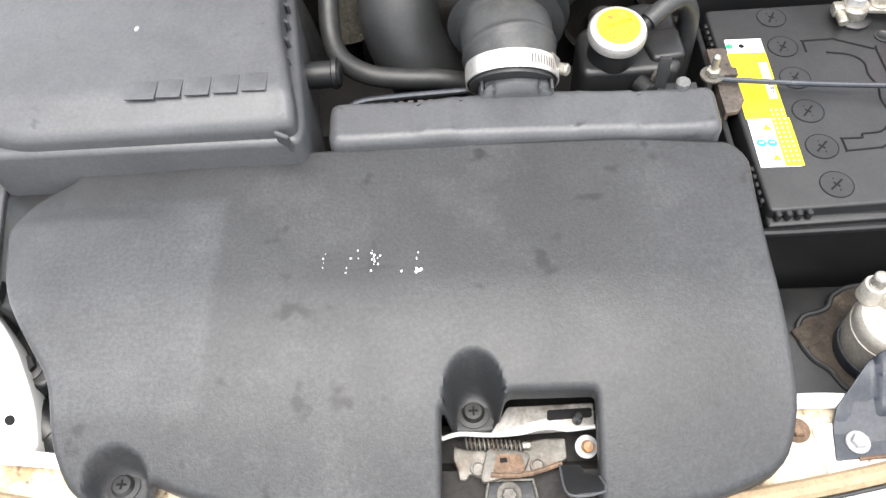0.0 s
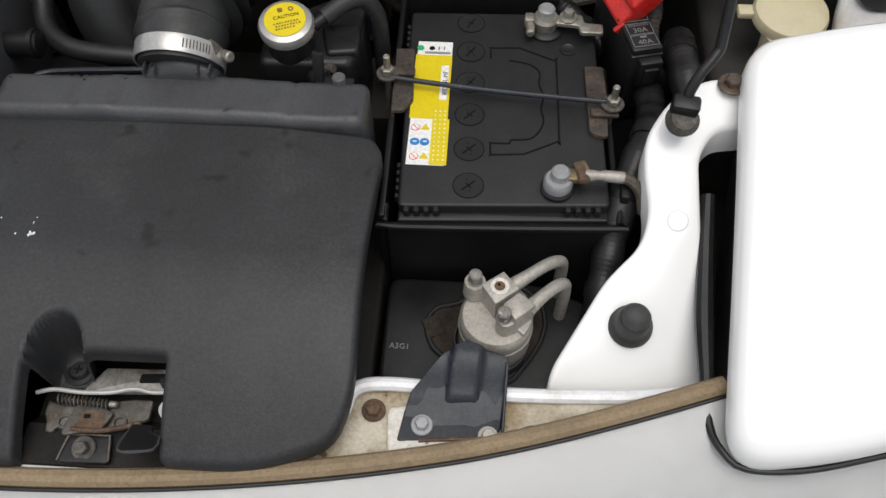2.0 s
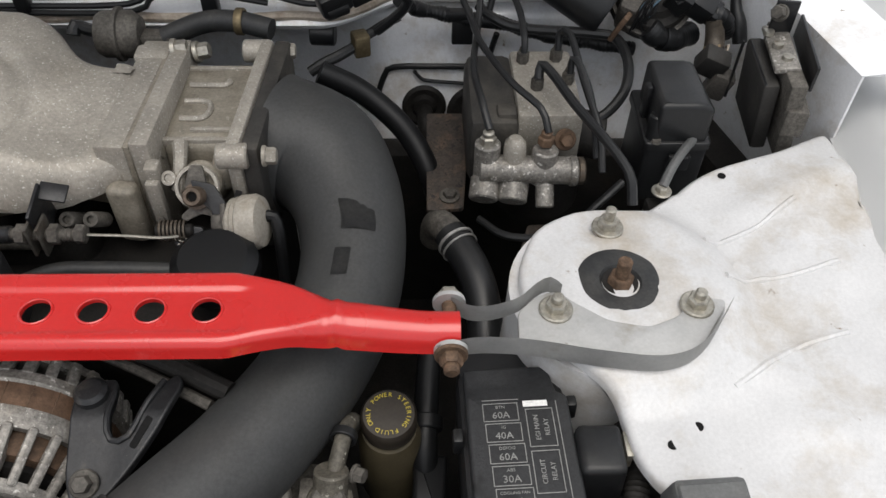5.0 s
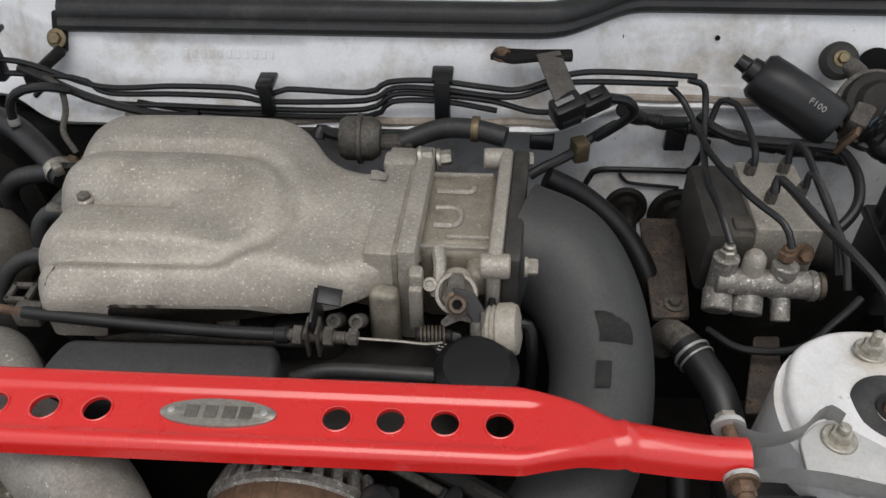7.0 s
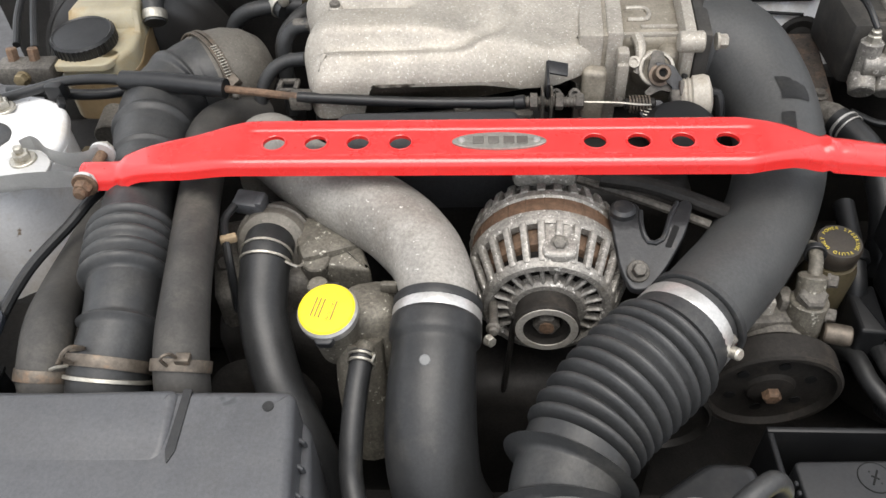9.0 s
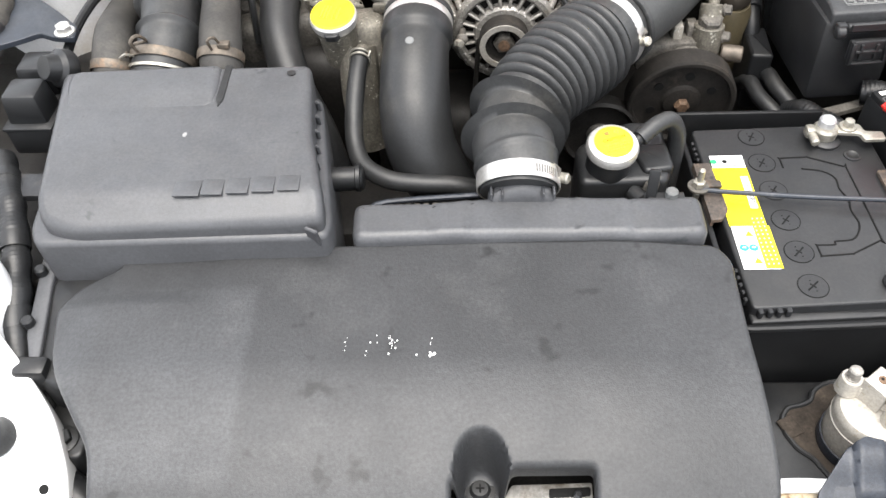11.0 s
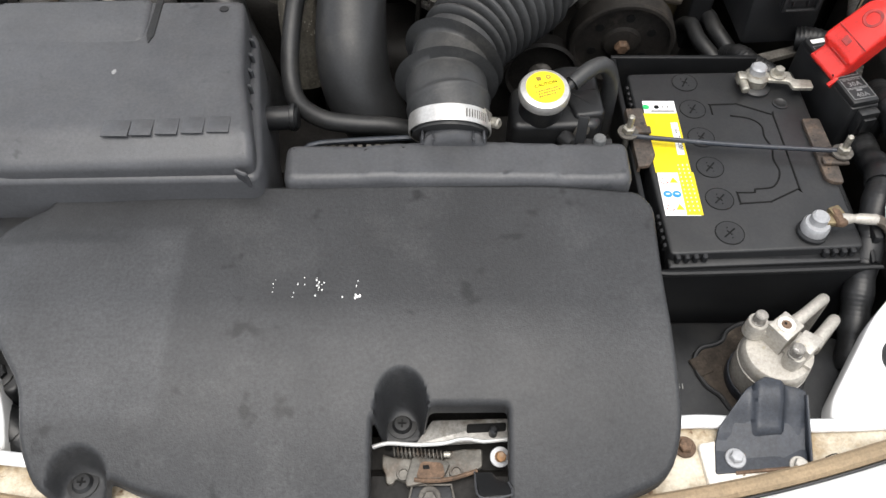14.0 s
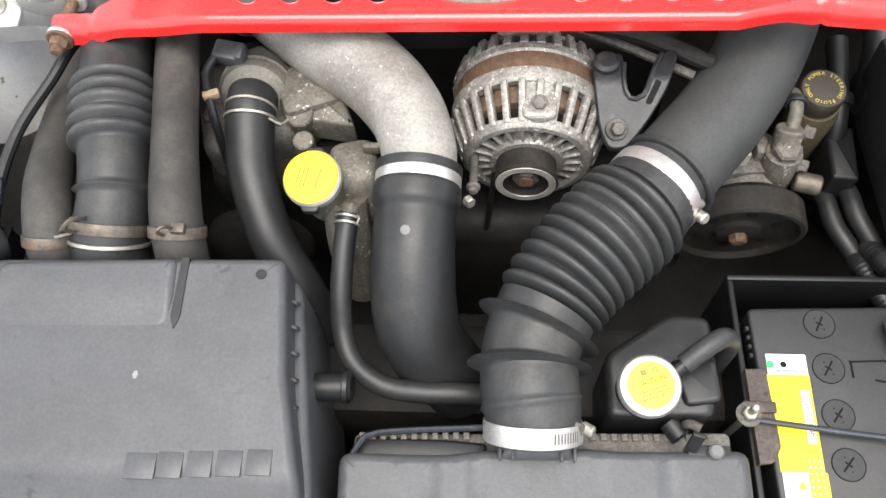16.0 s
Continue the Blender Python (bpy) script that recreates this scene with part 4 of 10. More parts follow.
part("pawl_window", slab(rounded([(0.0275, 0.2655), (0.0325, 0.2660), (0.0335, 0.2625), (0.0280, 0.2620)][::-1], 0.0008), 0.7121, 0.7110, 0.0001), M_INKGAP, latch)
part("rust_bar", tube([(0.021, 0.2535, 0.712), (0.034, 0.2525, 0.7125), (0.050, 0.2545, 0.711), (0.072, 0.2620, 0.709)], 0.0019, 8), M_RUST, latch, "rusty edge of the pawl")
part("spring", tube([(0.003 + i * 0.00049, 0.2775 - 0.00004 * i + 0.0040 * math.cos(i * 0.95), 0.7105 + 0.0036 * math.sin(i * 0.95)) for i in range(86)], 0.0008, 6, 0.0022), M_LATCH, latch, "coil spring")
part("spring_pin", cyl((0.044, 0.2750, 0.7110), (0.051, 0.2748, 0.7112), 0.0026), M_ZINC, latch)
for p in ((0.012, 0.2600, 0.7068), (0.055, 0.2615, 0.7070)):
    part("rivet", lathe([(0.0036, 0), (0.0060, 0), (0.0056, 0.0016), (0.0040, 0.0016)], 20, pose(*p), True), M_LATCH, latch)
part("bolt", join(hexbolt((0.091, 0.2745, 0.708), (0.1, -0.35, 0.9), r=0.0046, h=0.007, washer=1.0)), M_BOLTRU, latch, "rusty orange hexagon bolt")
part("washer", lathe([(0.004, 0), (0.0085, 0), (0.0082, 0.0016), (0.004, 0.002)], 24, aim((0.091, 0.2745, 0.7075), (0.1, -0.35, 0.9)), True), M_LEAD, latch)
part("bracket", slab(rounded([(0.019, 0.2505), (0.0510, 0.2510), (0.0550, 0.2300), (0.0150, 0.2290)][::-1], 0.004), 0.7070, 0.7020, 0.0012), M_DARKST, latch, "dark pressed bracket")
part("bracket_rim", tube([(0.0155, 0.2300, 0.7075), (0.0190, 0.2490, 0.7078), (0.0220, 0.2505, 0.7078), (0.0480, 0.2510, 0.7078), (0.0510, 0.2490, 0.7078), (0.0545, 0.2310, 0.7075)], 0.0010, 6), M_LATCH, latch)
part("bolt", hexbolt((0.0335, 0.2405, 0.707), (0, -0.3, 1), r=0.0055, h=0.007, washer=1.7), M_GRIMY, latch)
part("cable_spring", tube([(0.0670 + 0.0028 * math.cos(i * 1.1), 0.2530 - 0.0003 * i, 0.694 + 0.0028 * math.sin(i * 1.1)) for i in range(30)], 0.0007, 6, 0.002), M_ZINC, latch)
tz = lambda x, y: 0.717 + 0.75 * (0.258 - y)
part("release_handle", slab(rounded([(0.0690, 0.2585), (0.0840, 0.2585), (0.0870, 0.2510), (0.0960, 0.2470), (0.0975, 0.2330), (0.0720, 0.2300)][::-1], 0.0025), tz, lambda x, y: tz(x, y) - 0.004, 0.0012, 0.003), M_BLACK, latch, "black plastic release tab")
part("handle_rim", tube([(x, y, tz(x, y)) for x, y in ((0.0695, 0.2580), (0.0725, 0.2310), (0.0970, 0.2338), (0.0956, 0.2465))], 0.0009, 6), M_BOX, latch)
# the opening's shade is a solid near-black slab below the latch
solo("latch_recess", slab(rounded([(-0.02, 0.30), (0.105, 0.30), (0.105, 0.228), (-0.02, 0.228)], 0.004), lambda x, y: 0.7015 - 0.0115 * ease(y, 0.262, 0.268), 0.60, 0.002, 0.01), M_DEEP, "near-black slab for the shaded opening under the latch", "recess", kind="structure")
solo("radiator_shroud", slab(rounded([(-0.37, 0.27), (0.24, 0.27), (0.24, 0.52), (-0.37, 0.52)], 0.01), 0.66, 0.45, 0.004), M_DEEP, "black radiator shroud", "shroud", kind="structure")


# air box
def air_z(x, y):
    z = 0.836 + 0.006 * (y - 0.6) / 0.1
    z -= 0.012 * (1 - ease(y, 0.496, 0.53))
    return z


airbox = thing("air_box", (-0.27, 0.58, 0.66), "grey-black moulded plastic air filter box", "air filter box")
part("lid", slab(rounded([(-0.412, 0.695), (-0.156, 0.699), (-0.144, 0.60), (-0.126, 0.522), (-0.124, 0.499), (-0.350, 0.493), (-0.380, 0.503), (-0.388, 0.55)], [0.012, 0.008, 0.01, 0.01, 0.02, 0.02, 0.02, 0.02]), air_z, 0.800, 0.008, 0.008), M_BOX, airbox, sharp=50)
part("ridge", slab(rounded([(-0.402, 0.690), (-0.246, 0.696), (-0.243, 0.640), (-0.250, 0.632), (-0.392, 0.628)], [0.014, 0.008, 0.006, 0.008, 0.014]), lambda x, y: air_z(x, y) + 0.0045 * ease(y, 0.632, 0.672), 0.80, 0.007, 0.006), M_BOX, airbox, sharp=50)
# black slab stands in for the shaded recess beside the ridge
part("notch", slab(rounded([(-0.243, 0.697), (-0.236, 0.697), (-0.236, 0.645), (-0.240, 0.634), (-0.244, 0.645)], 0.002), lambda x, y: air_z(x, y) + 0.0012, 0.80, 0.0006, 0.006), M_BLACK, airbox, "black slab for the shaded notch")
part("body", slab(rounded([(-0.418, 0.697), (-0.150, 0.70), (-0.120, 0.515), (-0.122, 0.494), (-0.385, 0.489), (-0.396, 0.51)], 0.02), 0.803, 0.62, 0.006), M_BOX, airbox, sharp=50)
part("lower_body", slab(rounded([(-0.392, 0.50), (-0.135, 0.50), (-0.135, 0.43), (-0.352, 0.38), (-0.376, 0.39)], 0.02), lambda x, y: 0.752 - 0.2 * max(0, 0.45 - y), 0.64, 0.008), M_BLACK, airbox, sharp=50)
for k in range(9):
    y = 0.500 + 0.0225 * k
    part("rib", box((-0.134 - 0.11 * (y - 0.5), y, 0.782), (0.013, 0.0035, 0.07), 0.0012, 1, turn=(14, 6, -24)), M_BOX, airbox)
part("side_flange", slab(rounded([(-0.416, 0.66), (-0.404, 0.52), (-0.392, 0.43), (-0.380, 0.40), (-0.372, 0.405), (-0.384, 0.48), (-0.398, 0.60), (-0.406, 0.66)], 0.004), lambda x, y: 0.752 + 0.1 * (y - 0.45), lambda x, y: 0.742 + 0.1 * (y - 0.45), 0.002), M_BOX, airbox, "moulded side flange")
for k in range(4):
    y = 0.44 + 0.055 * k
    part("flange_bolt", cyl((-0.392 - 0.10 * (y - 0.44), y, 0.745), (-0.392 - 0.10 * (y - 0.44), y, 0.760 + 0.1 * (y - 0.45)), 0.0055), M_BLACK, airbox)
# raised maker's mark, as plain blocks
for i in range(5):
    x = -0.2465 + 0.0226 * i
    part("maker_mark", box((x, 0.5300 + 0.06 * (x + 0.2), air_z(-0.2, 0.53) + 0.0002), (0.0195 if i else 0.024, 0.0195, 0.0016), 0.0007, 2), M_BOX, airbox, "raised plain block of a maker's mark")
part("spot", lathe([(0, 0), (0.0023, 0.0), (0.002, 0.0003), (0, 0.0003)], 6, pose(-0.264, 0.597, air_z(-0.264, 0.597)) @ Matrix.Diagonal((1, 1.7, 1, 1))), M_FELT, airbox, "pale paint spot")
part("dimple", lathe([(0, 0), (0.0045, 0), (0.0045, 0.0008), (0, 0.0008)], 16, pose(-0.174, 0.683, air_z(-0.174, 0.683))), M_BLACK, airbox)
part("outlet", join(cyl((-0.145, 0.612, 0.760), (-0.104, 0.613, 0.762), 0.0125), lathe([(0.0125, 0), (0.0145, 0.001), (0.0145, 0.005), (0.0125, 0.006)], 24, aim((-0.112, 0.613, 0.762), (1, 0, 0)), True)), M_BLACK, airbox, "black outlet pipe")
part("clip", box((-0.378, 0.398, 0.735), (0.03, 0.02, 0.03), 0.005), M_BLACK, airbox)
part("mount_bolt", hexbolt((-0.352, 0.352, 0.70), r=0.009), M_BLACK, airbox)
part("mount_tab", slab(rounded([(-0.37, 0.40), (-0.33, 0.40), (-0.33, 0.335), (-0.375, 0.335)], 0.01), 0.70, 0.67, 0.004), M_BLACK, airbox)


# intercooler end tank
def tank_z(x, y):
    z = 0.788 - 0.008 * ease(x, 0.0, 0.22)
    for xr, step in ((-0.03, 0.0012), (0.005, -0.0016), (0.10, 0.0014), (0.155, -0.0012)):
        z += step * ease(x, xr - 0.002, xr + 0.002) - 0.0022 * hump(x - xr, 0.0035)
    return z


ic = thing("intercooler", (0.055, 0.54, 0.66), "grey-black plastic intercooler end tank with crimped edge", "intercooler")
part("end_tank", slab(rounded([(-0.106, 0.553), (-0.02, 0.553), (0.01, 0.558), (0.09, 0.563), (0.12, 0.561), (0.222, 0.566), (0.222, 0.514), (-0.104, 0.505)], 0.012), tank_z, 0.70, 0.009, 0.006), M_BOX, ic, sharp=50)
part("core", slab(rounded([(-0.10, 0.575), (0.215, 0.585), (0.215, 0.52), (-0.10, 0.51)], 0.006), 0.752, 0.60, 0.002), M_GRIMY, ic, "dark finned core")
part("rear_ridge", slab(rounded([(-0.098, 0.572), (-0.02, 0.571), (0.013, 0.569), (0.013, 0.553), (-0.098, 0.551)], 0.004), 0.758, 0.74, 0.003), M_BLACK, ic)
part("rear_ridge", slab(rounded([(0.088, 0.574), (0.205, 0.582), (0.205, 0.562), (0.088, 0.560)], 0.004), 0.750, 0.74, 0.003), M_BLACK, ic)
tooth = None
for k in range(34):
    x = -0.092 + 0.0088 * k
    if 0.0 < x < 0.093:
        continue
    m = pose(x, 0.5715 + 0.03 * (x + 0.09), 0.760 - 0.008 * ease(x, 0, 0.2), 20, 0, 2)
    if tooth is None:
        tooth = part("crimp_tab", box((0, 0, 0), (0.0052, 0.006, 0.0018), 0.0005, 1), M_GRIMY, ic, "worn grey crimp tab", at=m)
    else:
        part("crimp_tab", None, None, ic, at=m, mesh=tooth.data)
part("neck", slab(rounded([(0.021, 0.549), (0.085, 0.551), (0.086, 0.580), (0.021, 0.578)], 0.006), lambda x, y: 0.793 + 0.010 * hump(x - 0.053, 0.04), 0.72, 0.012, 0.006), M_BOX, ic, sharp=50)
for x in (0.024, 0.034, 0.072, 0.082):
    part("neck_rib", box((x, 0.556, 0.7945), (0.0022, 0.016, 0.008), 0.0008, 1), M_BOX, ic)
part("crimp_rod", tube([(-0.100, 0.548, 0.766), (-0.094, 0.562, 0.766), (-0.078, 0.573, 0.766), (0.0, 0.579, 0.767), (0.02, 0.580, 0.767)], 0.0028, 8), M_PAINTED, ic, "worn black edge rod")
part("corner_bracket", join(box((0.176, 0.566, 0.790), (0.010, 0.004, 0.034), 0.001, turn=(-12, 0, -14)), box((0.190, 0.560, 0.7775), (0.034, 0.016, 0.003), 0.001)), M_BLACK, ic, "black bent corner bracket")
part("bolt", cyl((0.194, 0.562, 0.777), (0.194, 0.562, 0.787), 0.006), M_GREYCON, ic)

# ---- battery and what stands round it ----
BT = 0.742
tray = thing("battery_tray", (0.337, 0.59, 0.56), "black plastic battery tray with raised walls", "battery tray")
part("front_wall", slab(rounded([(0.245, 0.4420), (0.445, 0.4510), (0.445, 0.4580), (0.245, 0.4490)], 0.002), 0.7285, 0.600, 0.002), M_TRAY, tray)
part("front_lip", tube([(0.243, 0.462, 0.735), (0.2435, 0.447, 0.731), (0.253, 0.4425, 0.730), (0.437, 0.4505, 0.730), (0.4455, 0.455, 0.732), (0.4455, 0.490, 0.740)], 0.0032, 8), M_TRAY, tray)
part("side_wall", slab([(0.2375, 0.448), (0.2435, 0.448), (0.2390, 0.735), (0.2330, 0.735)], 0.738, 0.610, 0.002), M_TRAY, tray)
part("side_wall", slab([(0.4430, 0.456), (0.4490, 0.456), (0.4440, 0.645), (0.4380, 0.645)], 0.730, 0.610, 0.002), M_TRAY, tray)
part("side_clip", box((0.4490, 0.483, 0.735), (0.008, 0.026, 0.030), 0.002), M_TRAY, tray)
part("rear_wall", box((0.316, 0.734, 0.685), (0.166, 0.006, 0.11), 0.002), M_TRAY, tray)
part("floor", box((0.338, 0.59, 0.555), (0.20, 0.29, 0.01), 0.003), M_TRAY, tray)

bat = thing("battery", (0.337, 0.578, 0.56), "black car battery with yellow label, clamped by a rod", "battery")
part("case", slab(rounded([(0.256, 0.4560), (0.4350, 0.4655), (0.4295, 0.706), (0.2485, 0.700)], 0.004), 0.724, 0.560, 0.002), M_BATT, bat)
part("lid", slab(rounded([(0.254, 0.4560), (0.4370, 0.4660), (0.4315, 0.708), (0.2465, 0.702)], 0.006), lambda x, y: BT, 0.720, 0.0025), M_BATT, bat)
part("front_ledge", slab(rounded([(0.254, 0.4480), (0.4365, 0.4575), (0.4365, 0.4690), (0.254, 0.4600)], 0.002), 0.7315, 0.716, 0.002), M_BATT, bat)
part("front_step", slab(rounded([(0.2525, 0.4450), (0.4375, 0.4545), (0.4375, 0.4600), (0.2525, 0.4510)], 0.002), 0.7235, 0.700, 0.002), M_BATT, bat)
tooth = None
for x0 in [0.2615 + 0.0085 * k for k in range(4)] + [0.401 + 0.0085 * k for k in range(4)]:
    m = pose(x0, 0.4550 + 0.0525 * (x0 - 0.254), 0.7365, 0, 0, 3)
    if tooth is None:
        tooth = part("grip_tooth", box((0, 0, 0), (0.0050, 0.0065, 0.0085), 0.001, 1), M_BATT, bat, at=m)
    else:
        part("grip_tooth", None, None, bat, at=m, mesh=tooth.data)
tooth = None
for k in range(9):
    y = 0.470 + 0.0085 * k if k < 5 else 0.650 + 0.0085 * (k - 4)
    m = pose(0.2525 - 0.0305 * (y - 0.456), y, 0.7345)
    if tooth is None:
        tooth = part("side_tooth", box((0, 0, 0), (0.004, 0.0045, 0.009), 0.001, 1), M_BATT, bat, at=m)
    else:
        part("side_tooth", None, None, bat, at=m, mesh=tooth.data)
for k in range(6):
    y = 0.688 - 0.0414 * k
    x = 0.308 + 0.0012 * k
    cap = part("cell_cap", join(lathe([(0, 0.0), (0.0130, 0.0), (0.0130, 0.0005), (0, 0.0005)], 36, pose(x, y, BT))), M_BATT, bat)
    part("cap_gap", lathe([(0.0131, 0), (0.0140, 0), (0.0140, 0.0004), (0.0131, 0.0004)], 40, pose(x, y, BT), True), M_INKGAP, cap)
    tw = pose(x, y, BT + 0.0006, 0, 0, 62 - 4 * k)
    part("slot", join(moved(box((0, 0, 0), (0.0155, 0.0017, 0.0006), 0.0003, 1), tw), moved(box((0, 0, 0), (0.0016, 0.0065, 0.0005), 0.0002, 1), tw)), M_INKGAP, cap)
    part("dot", join(*[moved(box((a, b, 0), (0.0011, 0.0011, 0.0004), 0, 1), tw) for a, b in ((0.003, 0.0055), (-0.003, -0.0055))]), M_INKGAP, cap)
# raised black line paints the shade of the gap round the handle
part("handle_groove", tube([(x, y, BT + 0.0001) for x, y in ((0.329, 0.6385), (0.329, 0.6525), (0.3295, 0.6532), (0.356, 0.6545), (0.3585, 0.6540), (0.391, 0.6390), (0.3930, 0.6370), (0.3942, 0.538), (0.3925, 0.5355), (0.364, 0.5202), (0.361, 0.5192), (0.333, 0.5168), (0.3322, 0.5172), (0.3318, 0.5300), (0.3322, 0.5306), (0.3495, 0.5310), (0.3500, 0.5350), (0.367, 0.5372), (0.3755, 0.546), (0.3802, 0.559), (0.3780, 0.575), (0.3803, 0.591), (0.3762, 0.606), (0.3768, 0.622), (0.3670, 0.6325), (0.3470, 0.6370))], 0.0010, 6, 0.004), M_INKGAP, bat, "handle outline, its shaded gap painted black")
part("indicator", lathe([(0, 0), (0.0088, 0), (0.0088, 0.0010), (0.0064, 0.0012), (0.0052, 0.0004), (0, 0.0004)], 28, pose(0.405, 0.656, BT)), M_BLACK, bat, "round charge indicator")


def lab(u0, v0, u1, v1, h):
    """A patch on the sloping label, in its own width and length from 0 to 1."""
    P = lambda u, v: ((0.2535 + 0.0035 * (1 - v)) + u * 0.0375, 0.5015 + 0.1560 * v + 0.001 * u)
    a, b = P(u0, v0), P(u1, v1)
    return flat(a[0], a[1], b[0], b[1], BT + h)


def spotp(u, v, r, h):
    return lathe([(0, 0), (r, 0), (r, 0.0002), (0, 0.0002)], 20, pose((0.2535 + 0.0035 * (1 - v)) + u * 0.0375, 0.5015 + 0.1560 * v, BT + h))


label = part("label", lab(0, 0, 1, 1, 0.0003), M_LABELW, bat, "white and yellow warning label")
part("yellow_field", lab(0.0, 0.35, 1, 0.88, 0.0005), M_YELLOW, label)
part("yellow_field", lab(0.55, 0.0, 1, 0.345, 0.0005), M_YELLOW, label)
part("code_patch", lab(0.71, 0.50, 0.93, 0.79, 0.0008), M_LABELW, label)
part("code", words("80D26L-MF", 0.0066, pose(0.2868, 0.602, BT + 0.001, 0, 0, 91), 0.0001), M_INKGAP, label, "black battery size code")
for v in (0.28, 0.06):
    part("warning_disc", spotp(0.18, v, 0.0042, 0.0006), M_REDINK, label)
    part("warning_disc_inner", spotp(0.18, v, 0.0036, 0.0009), M_LABELW, label)
    part("warning_slash", moved(flat(-0.0036, -0.0003, 0.0036, 0.0003, 0), pose((0.2535 + 0.0035 * (1 - v)) + 0.18 * 0.0375, 0.5015 + 0.1560 * v, BT + 0.0012, 0, 0, -50)), M_REDINK, label)
for u in (0.18, 0.42):
    part("notice_disc", spotp(u, 0.17, 0.0044, 0.0006), M_BLUE, label)
    part("notice_mark", lab(u - 0.04, 0.166, u + 0.05, 0.174, 0.0009), M_LABELW, label)
for v in (0.285, 0.065):
    part("warning_triangle", lathe([(0, 0), (0.0050, 0), (0.0050, 0.0002), (0, 0.0002)], 3, pose((0.2535 + 0.0035 * (1 - v)) + 0.42 * 0.0375, 0.5015 + 0.1560 * v - 0.0008, BT + 0.0006, 0, 0, 90)), M_YELLOW, label)
tagged(part("print_dots", join(*[lab(0.63 + 0.12 * i, 0.03 + 0.034 * j, 0.66 + 0.12 * i, 0.039 + 0.034 * j, 0.0008) for i in range(3) for j in range(12)]), M_LABELW, label), kind="stuff")
part("green_dot", spotp(0.16, 0.945, 0.0035, 0.0008), M_GREEN, label)
part("black_dot", spotp(0.46, 0.945, 0.0028, 0.0008), M_INKGAP, label)
part("print_bar", join(lab(0.28, 0.895, 0.95, 0.91, 0.0006), lab(0.62, 0.93, 0.66, 0.96, 0.0006), lab(0.76, 0.93, 0.8, 0.96, 0.0006)), M_INKGREY, label)

clamp = thing("battery_clamp", (0.333, 0.586, BT), "rusty steel hold-down rod and angle plates over the battery", "battery clamp")
part("rod", tube([(0.2275, 0.5975, 0.7535), (0.25, 0.5950, 0.7525), (0.33, 0.5860, 0.752), (0.42, 0.5770, 0.754), (0.4485, 0.5740, 0.756)], 0.0026, 10), M_PAINTED, clamp)
part("angle_plate", slab(rounded([(0.238, 0.643), (0.254, 0.644), (0.2580, 0.576), (0.2505, 0.5625), (0.2400, 0.5610)], 0.003), 0.7465, 0.7425, 0.0008), M_SCALED, clamp, "rusty end plate")
part("angle_plate", slab(rounded([(0.4195, 0.629), (0.4375, 0.629), (0.4395, 0.585), (0.4380, 0.5405), (0.4285, 0.5410), (0.4215, 0.546)], 0.003), 0.7465, 0.7425, 0.0008), M_SCALED, clamp, "rusty end plate")
part("plate_fold", slab([(0.2365, 0.643), (0.2390, 0.643), (0.2410, 0.561), (0.2385, 0.561)], 0.7465, 0.715, 0.0006), M_SCALED, clamp)
part("arm", box((0.2435, 0.6085, 0.7490), (0.028, 0.010, 0.004), 0.0015), M_SCALED, clamp)
part("arm", box((0.4355, 0.5665, 0.7490), (0.026, 0.010, 0.004), 0.0015), M_SCALED, clamp)
for x, y in ((0.2320, 0.6005), (0.4425, 0.5735)):
    st = part("hook_bolt", cyl((x, y, 0.62), (x, y, 0.777), 0.0032), M_ZINC, clamp, "threaded zinc hook bolt")
    part("washer", lathe([(0.003, 0), (0.0105, 0), (0.0105, 0.002), (0.003, 0.002)], 24, pose(x, y, 0.753), True), M_GRIMY, st)
    part("nut", lathe([(0, 0), (0.0062, 0), (0.0062, 0.0055), (0.005, 0.0065), (0, 0.0065)], 6, pose(x, y, 0.7555)), M_ZINC, st)

term = shift(thing("battery_terminal", (0.386, 0.478, BT), "bolted negative battery terminal with corroded cable lug", "battery terminal", "battery terminals"), 0.006, 0.005, 0.001)
part("post_base", lathe([(0, 0), (0.0145, 0), (0.0145, 0.003), (0.012, 0.006), (0, 0.006)], 30, pose(0.385, 0.476, BT)), M_BATT, term)
part("clamp_ring", lathe([(0, 0.003), (0.0125, 0.003), (0.0128, 0.012), (0.011, 0.015), (0, 0.015)], 28, pose(0.385, 0.476, BT)), M_LEAD, term)
part("post", lathe([(0, 0.012), (0.0085, 0.012), (0.008, 0.022), (0.006, 0.024), (0, 0.0245)], 26, pose(0.386, 0.478, BT)), M_LEAD, term)
part("lug", join(box((0.398, 0.480, BT + 0.014), (0.026, 0.013, 0.007), 0.002, turn=(0, 0, 2)), box((0.404, 0.487, BT + 0.015), (0.012, 0.012, 0.010), 0.002, turn=(0, 0, 20))), M_BRASS, term)
part("corrosion", box((0.405, 0.481, BT + 0.0165), (0.011, 0.020, 0.008), 0.003, turn=(0, 12, 10)), M_RUST, term, "orange corrosion on the lug")
part("cable_crimp", tube([(0.408, 0.480, BT + 0.015, 0.0058), (0.416, 0.480, BT + 0.016, 0.0048), (0.420, 0.480, BT + 0.016, 0.0040), (0.424, 0.480, BT + 0.016, 0.0050), (0.440, 0.4795, BT + 0.0155, 0.0052), (0.4405, 0.4795, BT + 0.0155, 0.0040)], 0.005, 12), M_DRIER, term)
part("cable_end", tube([(0.439, 0.4795, BT + 0.0155, 0.0052), (0.447, 0.478, BT + 0.013, 0.0050), (0.455, 0.472, BT + 0.006, 0.0048), (0.460, 0.462, BT - 0.01, 0.005)], 0.005, 10), M_CLIP, term, "brown cable end")

